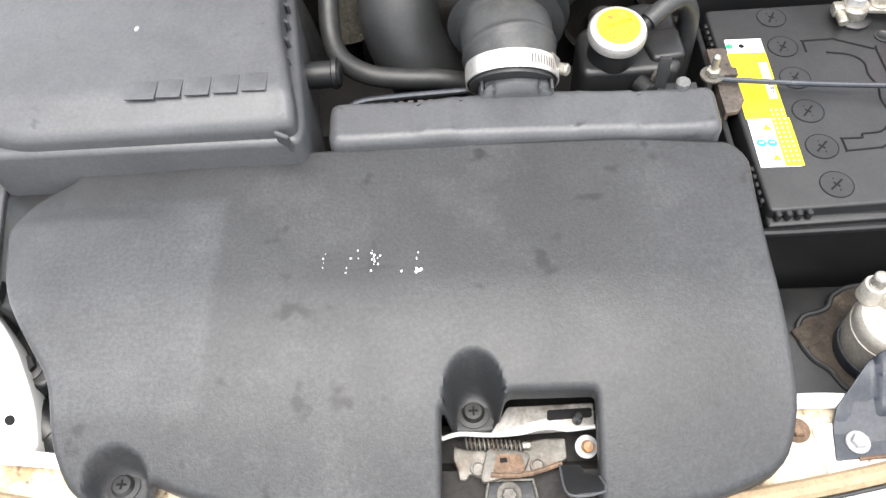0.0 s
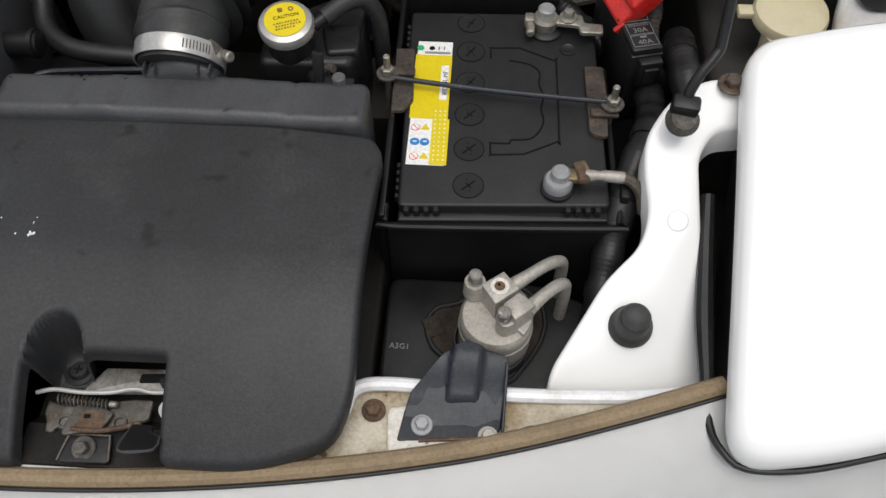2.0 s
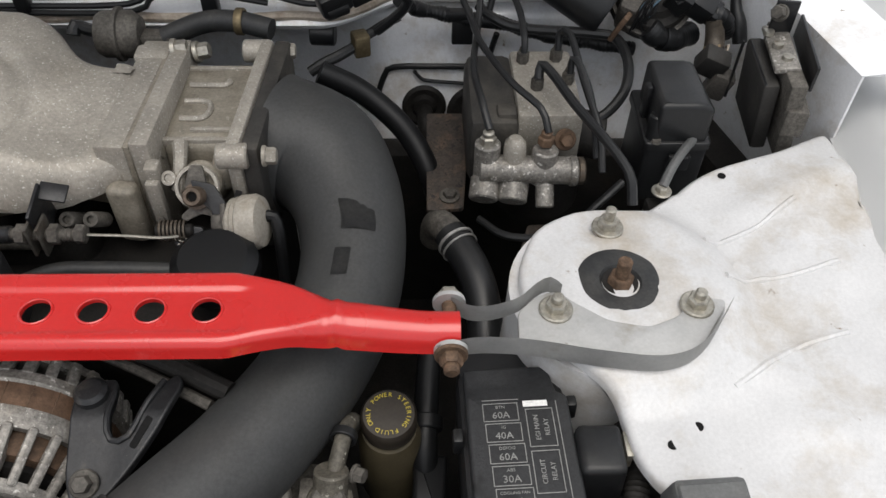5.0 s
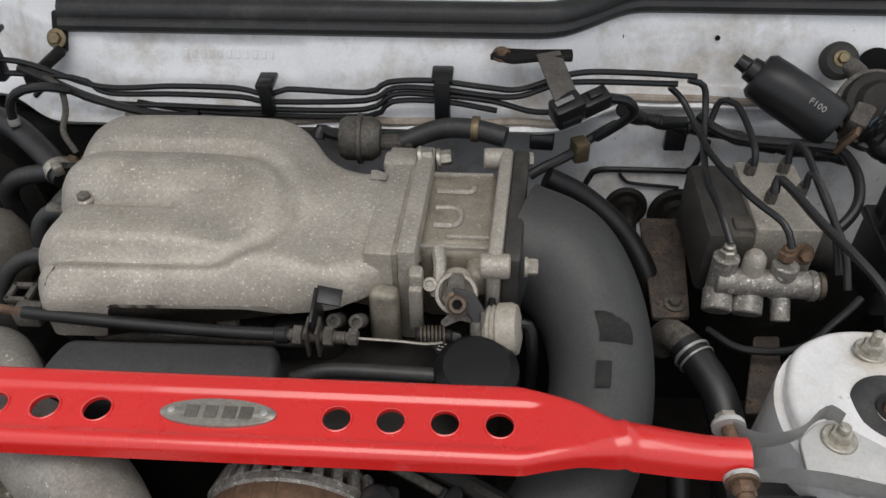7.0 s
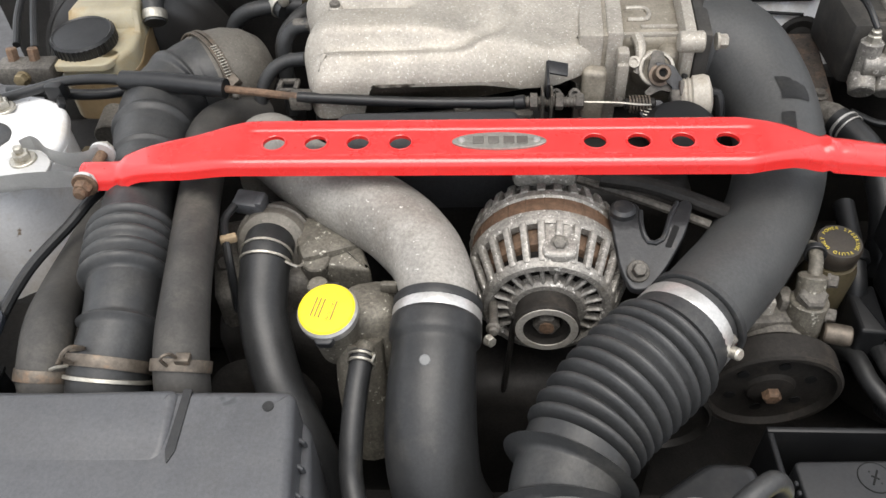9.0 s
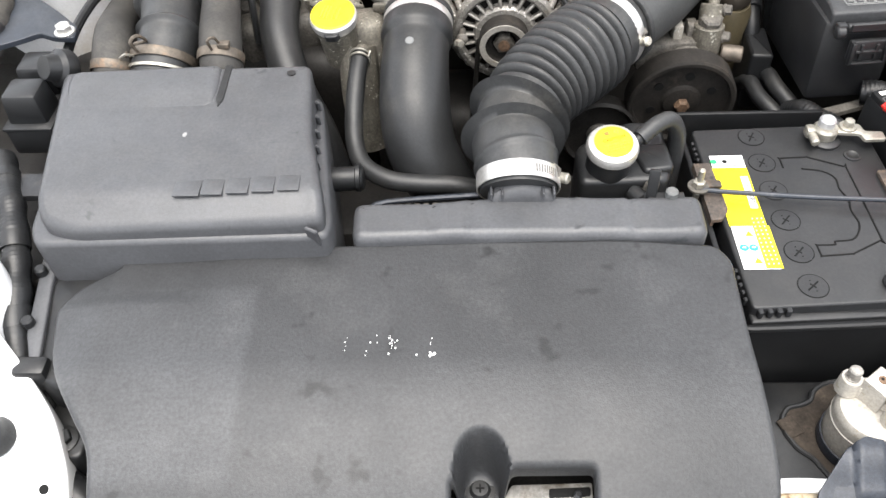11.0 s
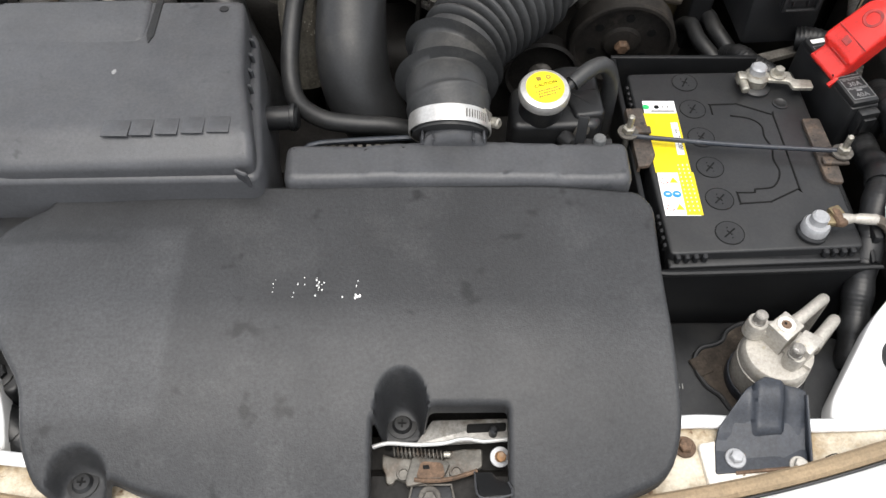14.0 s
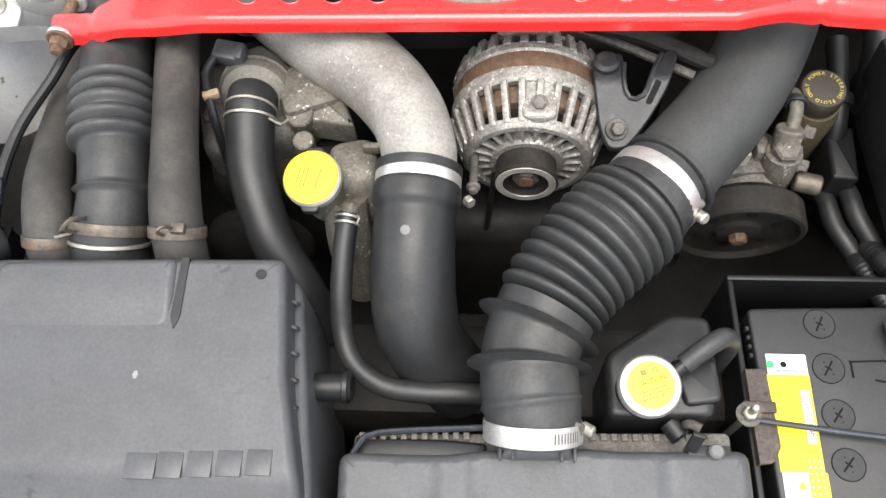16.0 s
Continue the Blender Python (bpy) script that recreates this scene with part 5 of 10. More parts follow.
term = thing("battery_terminal", (0.382, 0.686, BT), "bolted positive battery terminal clamp", "battery terminal", "battery terminals")
part("post_base", lathe([(0, 0), (0.016, 0), (0.016, 0.003), (0.013, 0.005), (0, 0.005)], 30, pose(0.383, 0.680, BT)), M_BATT, term)
part("clamp_ring", lathe([(0, 0.003), (0.0125, 0.003), (0.013, 0.014), (0.011, 0.017), (0, 0.017)], 28, pose(0.382, 0.684, BT)), M_ZINC, term)
part("post", lathe([(0, 0.014), (0.0088, 0.014), (0.0085, 0.024), (0.0065, 0.026), (0, 0.0262)], 26, pose(0.382, 0.686, BT)), M_LEAD, term)
part("pinch_bolt", join(cyl((0.367, 0.664, BT + 0.010), (0.367, 0.692, BT + 0.010), 0.0045), box((0.366, 0.683, BT + 0.011), (0.010, 0.012, 0.011), 0.002)), M_ZINC, term)
part("strap", slab(rounded([(0.390, 0.688), (0.418, 0.690), (0.420, 0.678), (0.438, 0.677), (0.438, 0.664), (0.416, 0.664), (0.414, 0.674), (0.392, 0.676)], 0.003), BT + 0.015, BT + 0.011, 0.001), M_ZINC, term)
part("bolt", hexbolt((0.404, 0.684, BT + 0.015), r=0.0058, h=0.008), M_ZINC, term)

# red cover of the positive terminal
red = thing("terminal_cover", (0.465, 0.69, 0.755), "translucent red plastic terminal cover, flipped open", "terminal cover")
L = Vector((0.70, 0.21, 0.68)).normalized()
S = Vector((-0.28, 0.91, 0.30))
S = (S - L * S.dot(L)).normalized()
N = L.cross(S)
rm = Matrix(((L.x, S.x, N.x, 0.4393), (L.y, S.y, N.y, 0.6742), (L.z, S.z, N.z, 0.777), (0, 0, 0, 1)))
red_top = lambda x, y: 0.007 * ease(x, 0.017, 0.023) + 0.004 * hump(y, 0.03) * ease(x, 0.02, 0.04) - 0.006 * ease(x, 0.070, 0.092)
part("shell", moved(slab(rounded([(0.0, 0.0190), (0.017, 0.0175), (0.020, 0.0225), (0.026, 0.0250), (0.074, 0.0235), (0.086, 0.0150), (0.0905, 0.001), (0.088, -0.011), (0.079, -0.0180), (0.022, -0.0205), (0.0, -0.0200)][::-1], [0.002, 0.003, 0.003, 0.004, 0.008, 0.008, 0.010, 0.008, 0.008, 0.003, 0.002][::-1]), red_top, -0.018, 0.004, 0.004, 4), rm), M_REDPL, red, sharp=50)
part("tab", moved(slab(rounded([(-0.006, -0.0225), (0.006, -0.0225), (0.006, -0.018), (-0.006, -0.018)], 0.001), -0.002, -0.010, 0.001), rm), M_REDPL, red)
# dark red marks paint the shadowy inside seen through the cover
part("button", lathe([(0.0062, 0), (0.0100, 0), (0.0092, 0.0009), (0.0070, 0.0009)], 26, rm @ pose(0.064, 0.004, red_top(0.064, 0.004) - 0.0003), True), M_REDDK, red, "press ring, dark like the shadowy inside")
part("press_mark", moved(box((0.034, 0.002, red_top(0.034, 0.002)), (0.008, 0.009, 0.0012), 0.0005, 1), rm), M_REDDK, red, "dark mark for the shadowy inside")
part("ridge", moved(box((0.040, 0.001, red_top(0.040, 0.001) - 0.0006), (0.0014, 0.042, 0.0020), 0.0006, 1), rm), M_REDDK, red)
part("dark_bar", moved(box((0.020, -0.004, red_top(0.020, -0.004)), (0.0016, 0.024, 0.0012), 0.0005, 1), rm), M_REDDK, red)

fb = thing("fusible_link_box", (0.472, 0.66, 0.66), "narrow black fuse holder with numbered clear lid", "fuse box")
fbm = Matrix.Translation((0.4625, 0.675, 0.774)) @ Euler((0, 0, radians(14))).to_matrix().to_4x4()
part("body", moved(box((0.0, 0.0, -0.05), (0.032, 0.108, 0.09), 0.003), fbm), M_BLACK, fb)
part("lid", moved(box((0.0, 0.0, -0.004), (0.030, 0.104, 0.010), 0.003), fbm), M_BLACK, fb)
part("latch", moved(join(box((0.002, -0.058, -0.022), (0.022, 0.010, 0.03), 0.002), box((0.002, -0.064, -0.022), (0.014, 0.004, 0.018), 0.001)), fbm), M_BLACK, fb)
for tx, y, small in (("30A", -0.024, "RETRACTOR"), ("40A", -0.040, ""), ("", -0.006, ""), ("", 0.012, ""), ("", 0.030, "")):
    mm = fbm @ pose(0.0, y, 0.0014)
    part("frame_line", join(*[moved(box(c, q, 0), mm) for c, q in (((0, 0.0072, 0), (0.024, 0.0006, 0.0003)), ((0, -0.0072, 0), (0.024, 0.0006, 0.0003)), ((0.012, 0, 0), (0.0006, 0.0144, 0.0003)), ((-0.012, 0, 0), (0.0006, 0.0144, 0.0003)))]), M_FELT, fb)
    if tx:
        part("number", words(tx, 0.0085, mm @ pose(0, -0.0022, 0), 0.0001), M_FELT, fb, "pale amperage number")
        part("circuit_name", words(small, 0.0034, mm @ pose(0, 0.0046, 0), 0.0001) if small else moved(flat(-0.003, 0.0036, 0.003, 0.0058, 0), mm), M_FELT, fb)
part("white_print", moved(flat(-0.010, 0.0415, 0.006, 0.0475, 0.0014), fbm), M_LABELW, fb)

# air-conditioning drier with its bracket
shield = solo("splash_shield", slab(rounded([(0.245, 0.438), (0.385, 0.438), (0.44, 0.41), (0.40, 0.33), (0.37, 0.315), (0.245, 0.315)], 0.012), lambda x, y: 0.662 - 0.01 * ease(y, 0.40, 0.44), 0.58, 0.004, 0.02), M_BLACK, "black plastic splash shield beside the radiator", "shield", kind="structure")
part("mould_code", words("A3G1", 0.0075, pose(0.2605, 0.3610, 0.6632, 0, 0, -2), 0.0002), M_INKGREY, shield, "small pale moulded code")
well = rounded([(0.301, 0.352), (0.290, 0.361), (0.2835, 0.376), (0.2840, 0.392), (0.2920, 0.402), (0.3050, 0.4045), (0.3150, 0.4090), (0.3200, 0.4200), (0.3330, 0.4280), (0.350, 0.431), (0.372, 0.424), (0.386, 0.408), (0.389, 0.390), (0.384, 0.371), (0.374, 0.354), (0.360, 0.334), (0.335, 0.328), (0.310, 0.334)], 0.005, 4)
part("well_rim", tube([(x, y, 0.6625) for x, y in well + well[:1]], 0.0026, 8, 0.004), M_BLACK, shield, "raised rim of the drier well")
# flat dark brown floor; the well itself is not cut out
part("well_floor", slab(well, 0.6634, 0.645, 0.0005), M_WELL, shield, "flat dark brown floor of the well")
part("well_scrap", box((0.289, 0.382, 0.664), (0.016, 0.020, 0.002), 0.0008, 1, turn=(0, 0, 25)), M_WELL, shield)
dr = shift(thing("receiver_drier", (0.3395, 0.366, 0.60), "weathered aluminium air-conditioning drier canister", "receiver drier"), 0.0035, 0.005, -0.009)
part("canister", lathe([(0, 0), (0.029, 0), (0.031, 0.003), (0.031, 0.112), (0.0305, 0.118), (0.028, 0.121), (0.012, 0.1225), (0, 0.1225)], 44, pose(0.3395, 0.366, 0.60)), M_DRIER, dr)
part("seam", lathe([(0.031, 0), (0.0317, 0.0006), (0.0317, 0.002), (0.031, 0.0026)], 44, pose(0.3395, 0.366, 0.7035), True), M_DRIER, dr)
half = [(0.3395 + 0.0295 * math.cos(i * 0.157 - 0.72), 0.366 + 0.0295 * math.sin(i * 0.157 - 0.72)) for i in range(21)]
part("lid_step", slab(half, 0.7255, 0.7215, 0.0008), M_DRIER, dr, "raised half of the canister lid")
b1 = part("sight_block", join(slab(rounded([(0.3255, 0.3790), (0.3375, 0.3615), (0.3565, 0.3770), (0.3435, 0.3925)], 0.0012), 0.7475, 0.722, 0.0009), lathe([(0, 0), (0.0098, 0), (0.0092, 0.016), (0.0085, 0.0175), (0, 0.0175)], 24, pose(0.3205, 0.3860, 0.7225)), box((0.3270, 0.3835, 0.729), (0.010, 0.012, 0.016), 0.002, turn=(0, 0, 36))), M_DRIER, dr)
part("sight_ring", lathe([(0.0040, 0.0), (0.0078, 0), (0.0078, 0.0010), (0.0066, 0.0016), (0.0048, 0.0010), (0.0040, 0.0)], 28, pose(0.3405, 0.3780, 0.7475), True), M_CHIP, b1, "stained ring round the sight glass")
part("sight_glass", lathe([(0, 0), (0.0048, 0), (0.0048, 0.0006), (0, 0.0008)], 20, pose(0.3405, 0.3780, 0.7475)), M_RUST, b1, "brown sight glass")
part("glass_eye", lathe([(0, 0), (0.0014, 0), (0.0012, 0.0006), (0, 0.0008)], 12, pose(0.3400, 0.3790, 0.7482)), M_INKGAP, b1)
part("bolt", lathe([(0, -0.002), (0.0064, -0.002), (0.0064, 0.0005), (0.0056, 0.001), (0.0056, 0.0095), (0.0046, 0.0108), (0, 0.0112)], 12, pose(0.3205, 0.3865, 0.7405)), M_ALT, b1, "dull bolt head")
b2 = part("pipe_block", join(slab(rounded([(0.3435, 0.3620), (0.3535, 0.3480), (0.3700, 0.3630), (0.3560, 0.3735)], 0.0012), 0.7475, 0.722, 0.0009), slab(rounded([(0.3400, 0.3600), (0.3380, 0.3500), (0.3460, 0.3445), (0.3560, 0.3500), (0.3500, 0.3620)], 0.0035), 0.7395, 0.722, 0.0012)), M_DRIER, dr)
part("bolt", lathe([(0, -0.002), (0.0066, -0.002), (0.0066, 0.0005), (0.0058, 0.001), (0.0058, 0.0095), (0.0048, 0.0108), (0, 0.0112)], 12, pose(0.3445, 0.3535, 0.7400)), M_ALT, b2, "dull bolt head")
part("pipe", tube([(0.350, 0.384, 0.737, 0.0068), (0.364, 0.394, 0.739, 0.0056), (0.379, 0.406, 0.738, 0.0054), (0.391, 0.417, 0.728, 0.0054), (0.396, 0.422, 0.711, 0.0054), (0.396, 0.421, 0.66, 0.0054)], 0.0054, 12, 0.004), M_DRIER, dr, "bent aluminium pipe")
part("pipe", tube([(0.364, 0.364, 0.736, 0.0068), (0.374, 0.374, 0.738, 0.0056), (0.385, 0.385, 0.737, 0.0054), (0.394, 0.394, 0.729, 0.0054), (0.3975, 0.397, 0.714, 0.0054), (0.3975, 0.395, 0.66, 0.0054)], 0.0054, 12, 0.004), M_DRIER, dr, "bent aluminium pipe")
br = shift(thing("drier_bracket", (0.315, 0.29, 0.695), "blue-grey worn steel drier bracket bolted to the panel", "bracket"), 0.001, 0.001, -0.003)


def brk_z(x, y):
    return 0.703 + 0.004 * ease(y, 0.286, 0.297) + 0.018 * ease(y, 0.290, 0.330) + 0.0055 * (1 - ease(abs(x - 0.318 - 0.1 * (y - 0.31)), 0.010, 0.0145)) * ease(y, 0.290, 0.297) - 0.001 * ease(x, 0.343, 0.352)


part("plate", slab(rounded([(0.268, 0.262), (0.335, 0.268), (0.348, 0.275), (0.350, 0.300), (0.352, 0.328), (0.338, 0.332), (0.318, 0.338), (0.302, 0.330), (0.276, 0.300), (0.272, 0.286)], 0.003), brk_z, lambda x, y: brk_z(x, y) - 0.0035, 0.001, 0.0026), M_PAINTED, br, sharp=50)
part("rust_edge", tube([(x, y, brk_z(x, y) - 0.0006) for x, y in ((0.285, 0.2633), (0.300, 0.2648), (0.318, 0.2664), (0.334, 0.2680))], 0.0016, 8, 0.004), M_RUST, br, "rusted lower edge")
part("side_fold", box((0.3505, 0.300, 0.7085), (0.0025, 0.056, 0.014), 0.0008, 1, turn=(22, 0, -2)), M_PAINTED, br)
part("clamp_band", band((0.3395, 0.366, 0.672), (0, 0, 1), 0.0312, 0.012, 0.0012), M_PAINTED, br)
part("bolt", hexbolt((0.2868, 0.2755, 0.703), r=0.0056, h=0.006), M_LEAD, br, "bright hexagon bolt")
part("bolt", hexbolt((0.3385, 0.2695, 0.703), r=0.0052, h=0.005), M_DRIER, br)

# coolant swirl tank
tank = thing("expansion_tank", (0.16, 0.63, 0.66), "black plastic coolant tank with a yellow warning cap", "expansion tank")
part("body", slab(rounded([(0.112, 0.590), (0.200, 0.592), (0.207, 0.63), (0.205, 0.682), (0.168, 0.684), (0.112, 0.645)], 0.010), 0.772, 0.66, 0.007), M_BLACK, tank)
part("step", slab(rounded([(0.166, 0.640), (0.204, 0.642), (0.206, 0.605), (0.176, 0.600)], 0.006), 0.777, 0.74, 0.004), M_BLACK, tank)
capm = aim((0.1415, 0.6130, 0.7725), (0.02, -0.16, 0.98))
part("neck", lathe([(0, -0.02), (0.022, -0.02), (0.022, 0.020), (0, 0.020)], 32, capm.copy()), M_BLACK, tank)
cp = part("cap", lathe([(0, 0.022), (0.021, 0.022), (0.0252, 0.025), (0.0256, 0.031), (0.0238, 0.0345), (0.0188, 0.0365), (0, 0.037)], 44, capm.copy()), M_STEEL, tank, "pressed steel pressure cap")
part("cap_sticker", lathe([(0, 0.0372), (0.0188, 0.0366), (0.0188, 0.0375), (0, 0.0378)], 40, capm.copy()), M_YELLOW, cp, "yellow warning sticker")
part("cap_print", words("CAUTION", 0.0052, capm @ pose(0.001, 0.003, 0.0379, 0, 0, 12), 0.0001), M_INKGAP, cp, "black warning word")
dash = [(-0.011 + 0.0026 * j + 0.0007 * ((i * 5 + j * 3) % 3), -0.0045 - 0.0032 * i, 0.0012 + 0.0003 * ((i + 2 * j) % 3)) for i in range(3) for j in range(9 - 2 * (i == 2))]
part("cap_print", join(*[moved(flat(x, y, x + w, y + 0.0016, 0.0379), capm @ pose(0, 0, 0, 0, 0, 12)) for x, y, w in dash]), M_CAPINK, cp, "small brown print that cannot be read")
part("cap_symbol", moved(slab(rounded([(-0.0045, 0.0085), (-0.0005, 0.0085), (0.0, 0.0130), (-0.0050, 0.0130)], 0.0006), 0.0380, 0.0374, 0), capm @ pose(0, 0, 0, 0, 0, 12)), M_CAPINK, cp)
part("cap_symbol", lathe([(0.0012, 0), (0.0026, 0), (0.0026, 0.0002), (0.0012, 0.0002)], 16, capm @ pose(0.0050, 0.0115, 0.0377), True), M_CAPINK, cp)
part("overflow_pipe", tube([(0.163, 0.622, 0.790), (0.178, 0.634, 0.795)], 0.006, 12), M_BLACK, tank)
part("overflow_hose", tube([(0.173, 0.630, 0.793), (0.190, 0.642, 0.800), (0.205, 0.652, 0.798), (0.214, 0.655, 0.786), (0.219, 0.656, 0.765), (0.220, 0.656, 0.70)], 0.0085, 14), M_RUBBER, tank, "thin black rubber hose")
part("bracket", tube([(0.176, 0.588, 0.74), (0.178, 0.587, 0.77), (0.186, 0.582, 0.775)], 0.004, 8), M_GRIMY, tank)
part("outlet", cyl((0.164, 0.592, 0.757), (0.174, 0.578, 0.757), 0.009), M_BLACK, tank)

# ---- intake bellows and elbow ----
BEL = [(0.050, 0.566, 0.784, 0.0365), (0.050, 0.584, 0.793, 0.0385), (0.048, 0.600, 0.797, 0.040), (0.047, 0.626, 0.800, 0.040), (0.053, 0.652, 0.803, 0.041), (0.072, 0.688, 0.808, 0.044), (0.100, 0.722, 0.812, 0.047), (0.130, 0.753, 0.814, 0.048), (0.148, 0.772, 0.815, 0.045), (0.165, 0.792, 0.815, 0.042)]
bell = thing("intake_bellows", (0.09, 0.68, 0.76), "ribbed black rubber intake bellows with steel clamps", "intake hose")


def ribs(s, r):
    r += 0.0115 * hump(s - 0.060, 0.0042) + 0.0125 * hump(s - 0.093, 0.0046) + 0.0022 * hump(s - 0.030, 0.003)
    if 0.112 < s < 0.236:
        r += 0.0108 * abs(math.sin((s - 0.112) / 0.0124 * math.pi)) ** 0.75 - 0.0066
    return r


part("hose", tube(BEL, 0.04, 44, 0.0016, ribs), M_RUBBER, bell, sharp=60)
c2 = part("clamp", band((0.050, 0.574, 0.789), (0, 0.9, 0.42), 0.0385, 0.016), M_STEEL, bell, "bright steel worm clamp")
part("worm_housing", box((0.0835, 0.571, 0.806), (0.013, 0.011, 0.006), 0.0024, turn=(25, 50, 0)), M_GRIMY, c2)
part("clamp_screw", cyl((0.088, 0.577, 0.792), (0.0975, 0.571, 0.795), 0.0052), M_ZINC, c2)
cc, ca, ce, cu = Vector((0.050, 0.574, 0.789)), Vector((0, 0.906, 0.423)), Vector((1, 0, 0)), Vector((0, -0.423, 0.906))
for k in range(9):
    a = radians(34 + 4.2 * k)
    nrm, tan = ce * math.cos(a) + cu * math.sin(a), cu * math.cos(a) - ce * math.sin(a)
    pos = cc + nrm * 0.0398
    m = Matrix(((tan.x, ca.x, nrm.x, pos.x), (tan.y, ca.y, nrm.y, pos.y), (tan.z, ca.z, nrm.z, pos.z), (0, 0, 0, 1)))
    part("worm_slot", moved(box((0, 0, 0), (0.0012, 0.008, 0.0008), 0), m), M_GRIMY, c2)
c2 = part("clamp", band((0.156, 0.782, 0.815), (0.66, 0.75, 0.0), 0.0432, 0.014), M_STEEL, bell, "bright steel worm clamp")
part("worm_housing", box((0.1890, 0.7590, 0.829), (0.008, 0.012, 0.005), 0.002, turn=(10, 40, -42)), M_GRIMY, c2)
part("clamp_screw", cyl((0.188, 0.757, 0.820), (0.195, 0.747, 0.826), 0.0052), M_ZINC, c2)
elbow = thing("intake_elbow", (0.28, 1.0, 0.78), "smooth black rubber intake elbow to the throttle body", "intake hose")
part("pipe", tube([(0.163, 0.790, 0.815, 0.0410), (0.19, 0.823, 0.813, 0.0415), (0.228, 0.872, 0.808, 0.042), (0.266, 0.935, 0.805, 0.043), (0.291, 1.00, 0.812, 0.045), (0.298, 1.06, 0.824, 0.0465), (0.288, 1.115, 0.838, 0.052), (0.262, 1.155, 0.850, 0.0605), (0.222, 1.170, 0.855, 0.0655)], 0.05, 44, 0.006), M_ELBOW, elbow, sharp=60)
part("end_bead", band((0.170, 0.797, 0.8145), (0.66, 0.75, 0), 0.0412, 0.007, 0.0035), M_RUBBER, elbow)


def elbow_patch(y0, y1, a0, a1):
    """A dark patch lying on the hose, between two stations and two angles."""
    def f(u, v):
        y = y0 + (y1 - y0) * v
        k = (y - 1.0) / 0.06
        c, r = Vector((0.291 + 0.007 * min(k, 1) - 0.012 * max(0, k - 1), y, 0.812 + 0.0122 * k)), 0.0450 + 0.0015 * k + 0.0035 * max(0, k - 1)
        a = radians(a0 + (a1 - a0) * u)
        return tuple(c + (r + 0.0006) * Vector((math.cos(a), -0.2 * math.sin(a), 0.98 * math.sin(a))))
    return thick(sheet(10, 6, f), 0.0008)


part("patch", elbow_patch(1.052, 1.080, 62, 98), M_RUBBER, elbow, "dark square patch")
part("patch", elbow_patch(1.010, 1.034, 84, 100), M_RUBBER, elbow, "dark square patch")

# ---- centre pressure hose, aluminium pipe ----
ch = thing("pressure_hose", (-0.05, 0.70, 0.72), "smooth black rubber pressure hose with steel clamp", "hose")


def cuff(s, r):
    return r + 0.004 * (1 - ease(s, 0.034, 0.040)) - 0.004 * hump(s - 0.014, 0.006)


part("hose", tube([(-0.050, 0.792, 0.834, 0.0345), (-0.0515, 0.757, 0.826, 0.035), (-0.053, 0.715, 0.810, 0.0365), (-0.052, 0.680, 0.786, 0.0375), (-0.046, 0.660, 0.758, 0.037), (-0.030, 0.648, 0.726, 0.036), (-0.012, 0.640, 0.690, 0.036)], 0.036, 40, 0.003, cuff), M_HOSE, ch, sharp=60)
c2 = part("clamp", band((-0.0505, 0.778, 0.831), (0.02, 0.98, 0.2), 0.0365, 0.013), M_STEEL, ch, "bright steel band clamp")
part("clamp_screw", hexbolt((-0.008, 0.772, 0.812), (0.6, -0.7, 0.3), 0.005, 0.006, 1.0), M_ZINC, c2)
part("paint_dot", lathe([(0, 0), (0.0048, 0), (0.0042, 0.0006), (0, 0.0008)], 10, aim((-0.056, 0.7205, 0.8515), (-0.05, -0.4, 0.9))), M_GREYCON, ch, "round grey paint dot")
alp = thing("aluminium_pipe", (-0.16, 0.92, 0.78), "oxidised cast aluminium charge pipe under the strut bar", "charge pipe")
part("pipe", tube([(-0.050, 0.785, 0.832, 0.0335), (-0.052, 0.812, 0.836, 0.034), (-0.066, 0.850, 0.838, 0.0355), (-0.100, 0.893, 0.838, 0.0375), (-0.150, 0.932, 0.835, 0.037), (-0.200, 0.975, 0.832, 0.036), (-0.228, 1.005, 0.832, 0.036), (-0.248, 1.028, 0.820, 0.036), (-0.256, 1.04, 0.77, 0.036)], 0.036, 36, 0.006, wobble=0.03), M_PIPEAL, alp, sharp=60)
part("gusset", slab(rounded([(-0.187, 0.915), (-0.184, 0.871), (-0.165, 0.858), (-0.116, 0.850), (-0.128, 0.880), (-0.150, 0.905)], 0.005), lambda x, y: 0.815 + 0.18 * max(0.0, y - 0.86), 0.785, 0.004), M_SCALE, alp, "scaly triangular gusset")

# ---- radiator filler, water hoses on the air-box side ----
fil = thing("radiator_filler", (-0.125, 0.79, 0.74), "grimy cast filler neck with yellow pressure cap", "radiator filler")
part("housing", box((-0.110, 0.798, 0.79), (0.052, 0.062, 0.085), 0.014, 3, turn=(-10, 0, 12), taper=0.85), M_SCALE, fil, "grimy cast water housing")
part("lower_pipe", tube([(-0.118, 0.775, 0.81, 0.02), (-0.118, 0.755, 0.77, 0.022), (-0.112, 0.74, 0.70, 0.024)], 0.02, 16), M_SCALE, fil)
capm = aim((-0.138, 0.775, 0.822), (-0.05, -0.20, 0.98))
part("neck", lathe([(0, -0.03), (0.020, -0.03), (0.021, 0.016), (0.023, 0.018), (0.023, 0.022), (0, 0.022)], 30, capm.copy()), M_SCALE, fil)
cp = part("cap", lathe([(0, 0.022), (0.0245, 0.022), (0.0255, 0.026), (0.0255, 0.031), (0.023, 0.0345), (0, 0.0355)], 40, capm.copy()), M_STEEL, fil, "steel pressure cap with two ears")
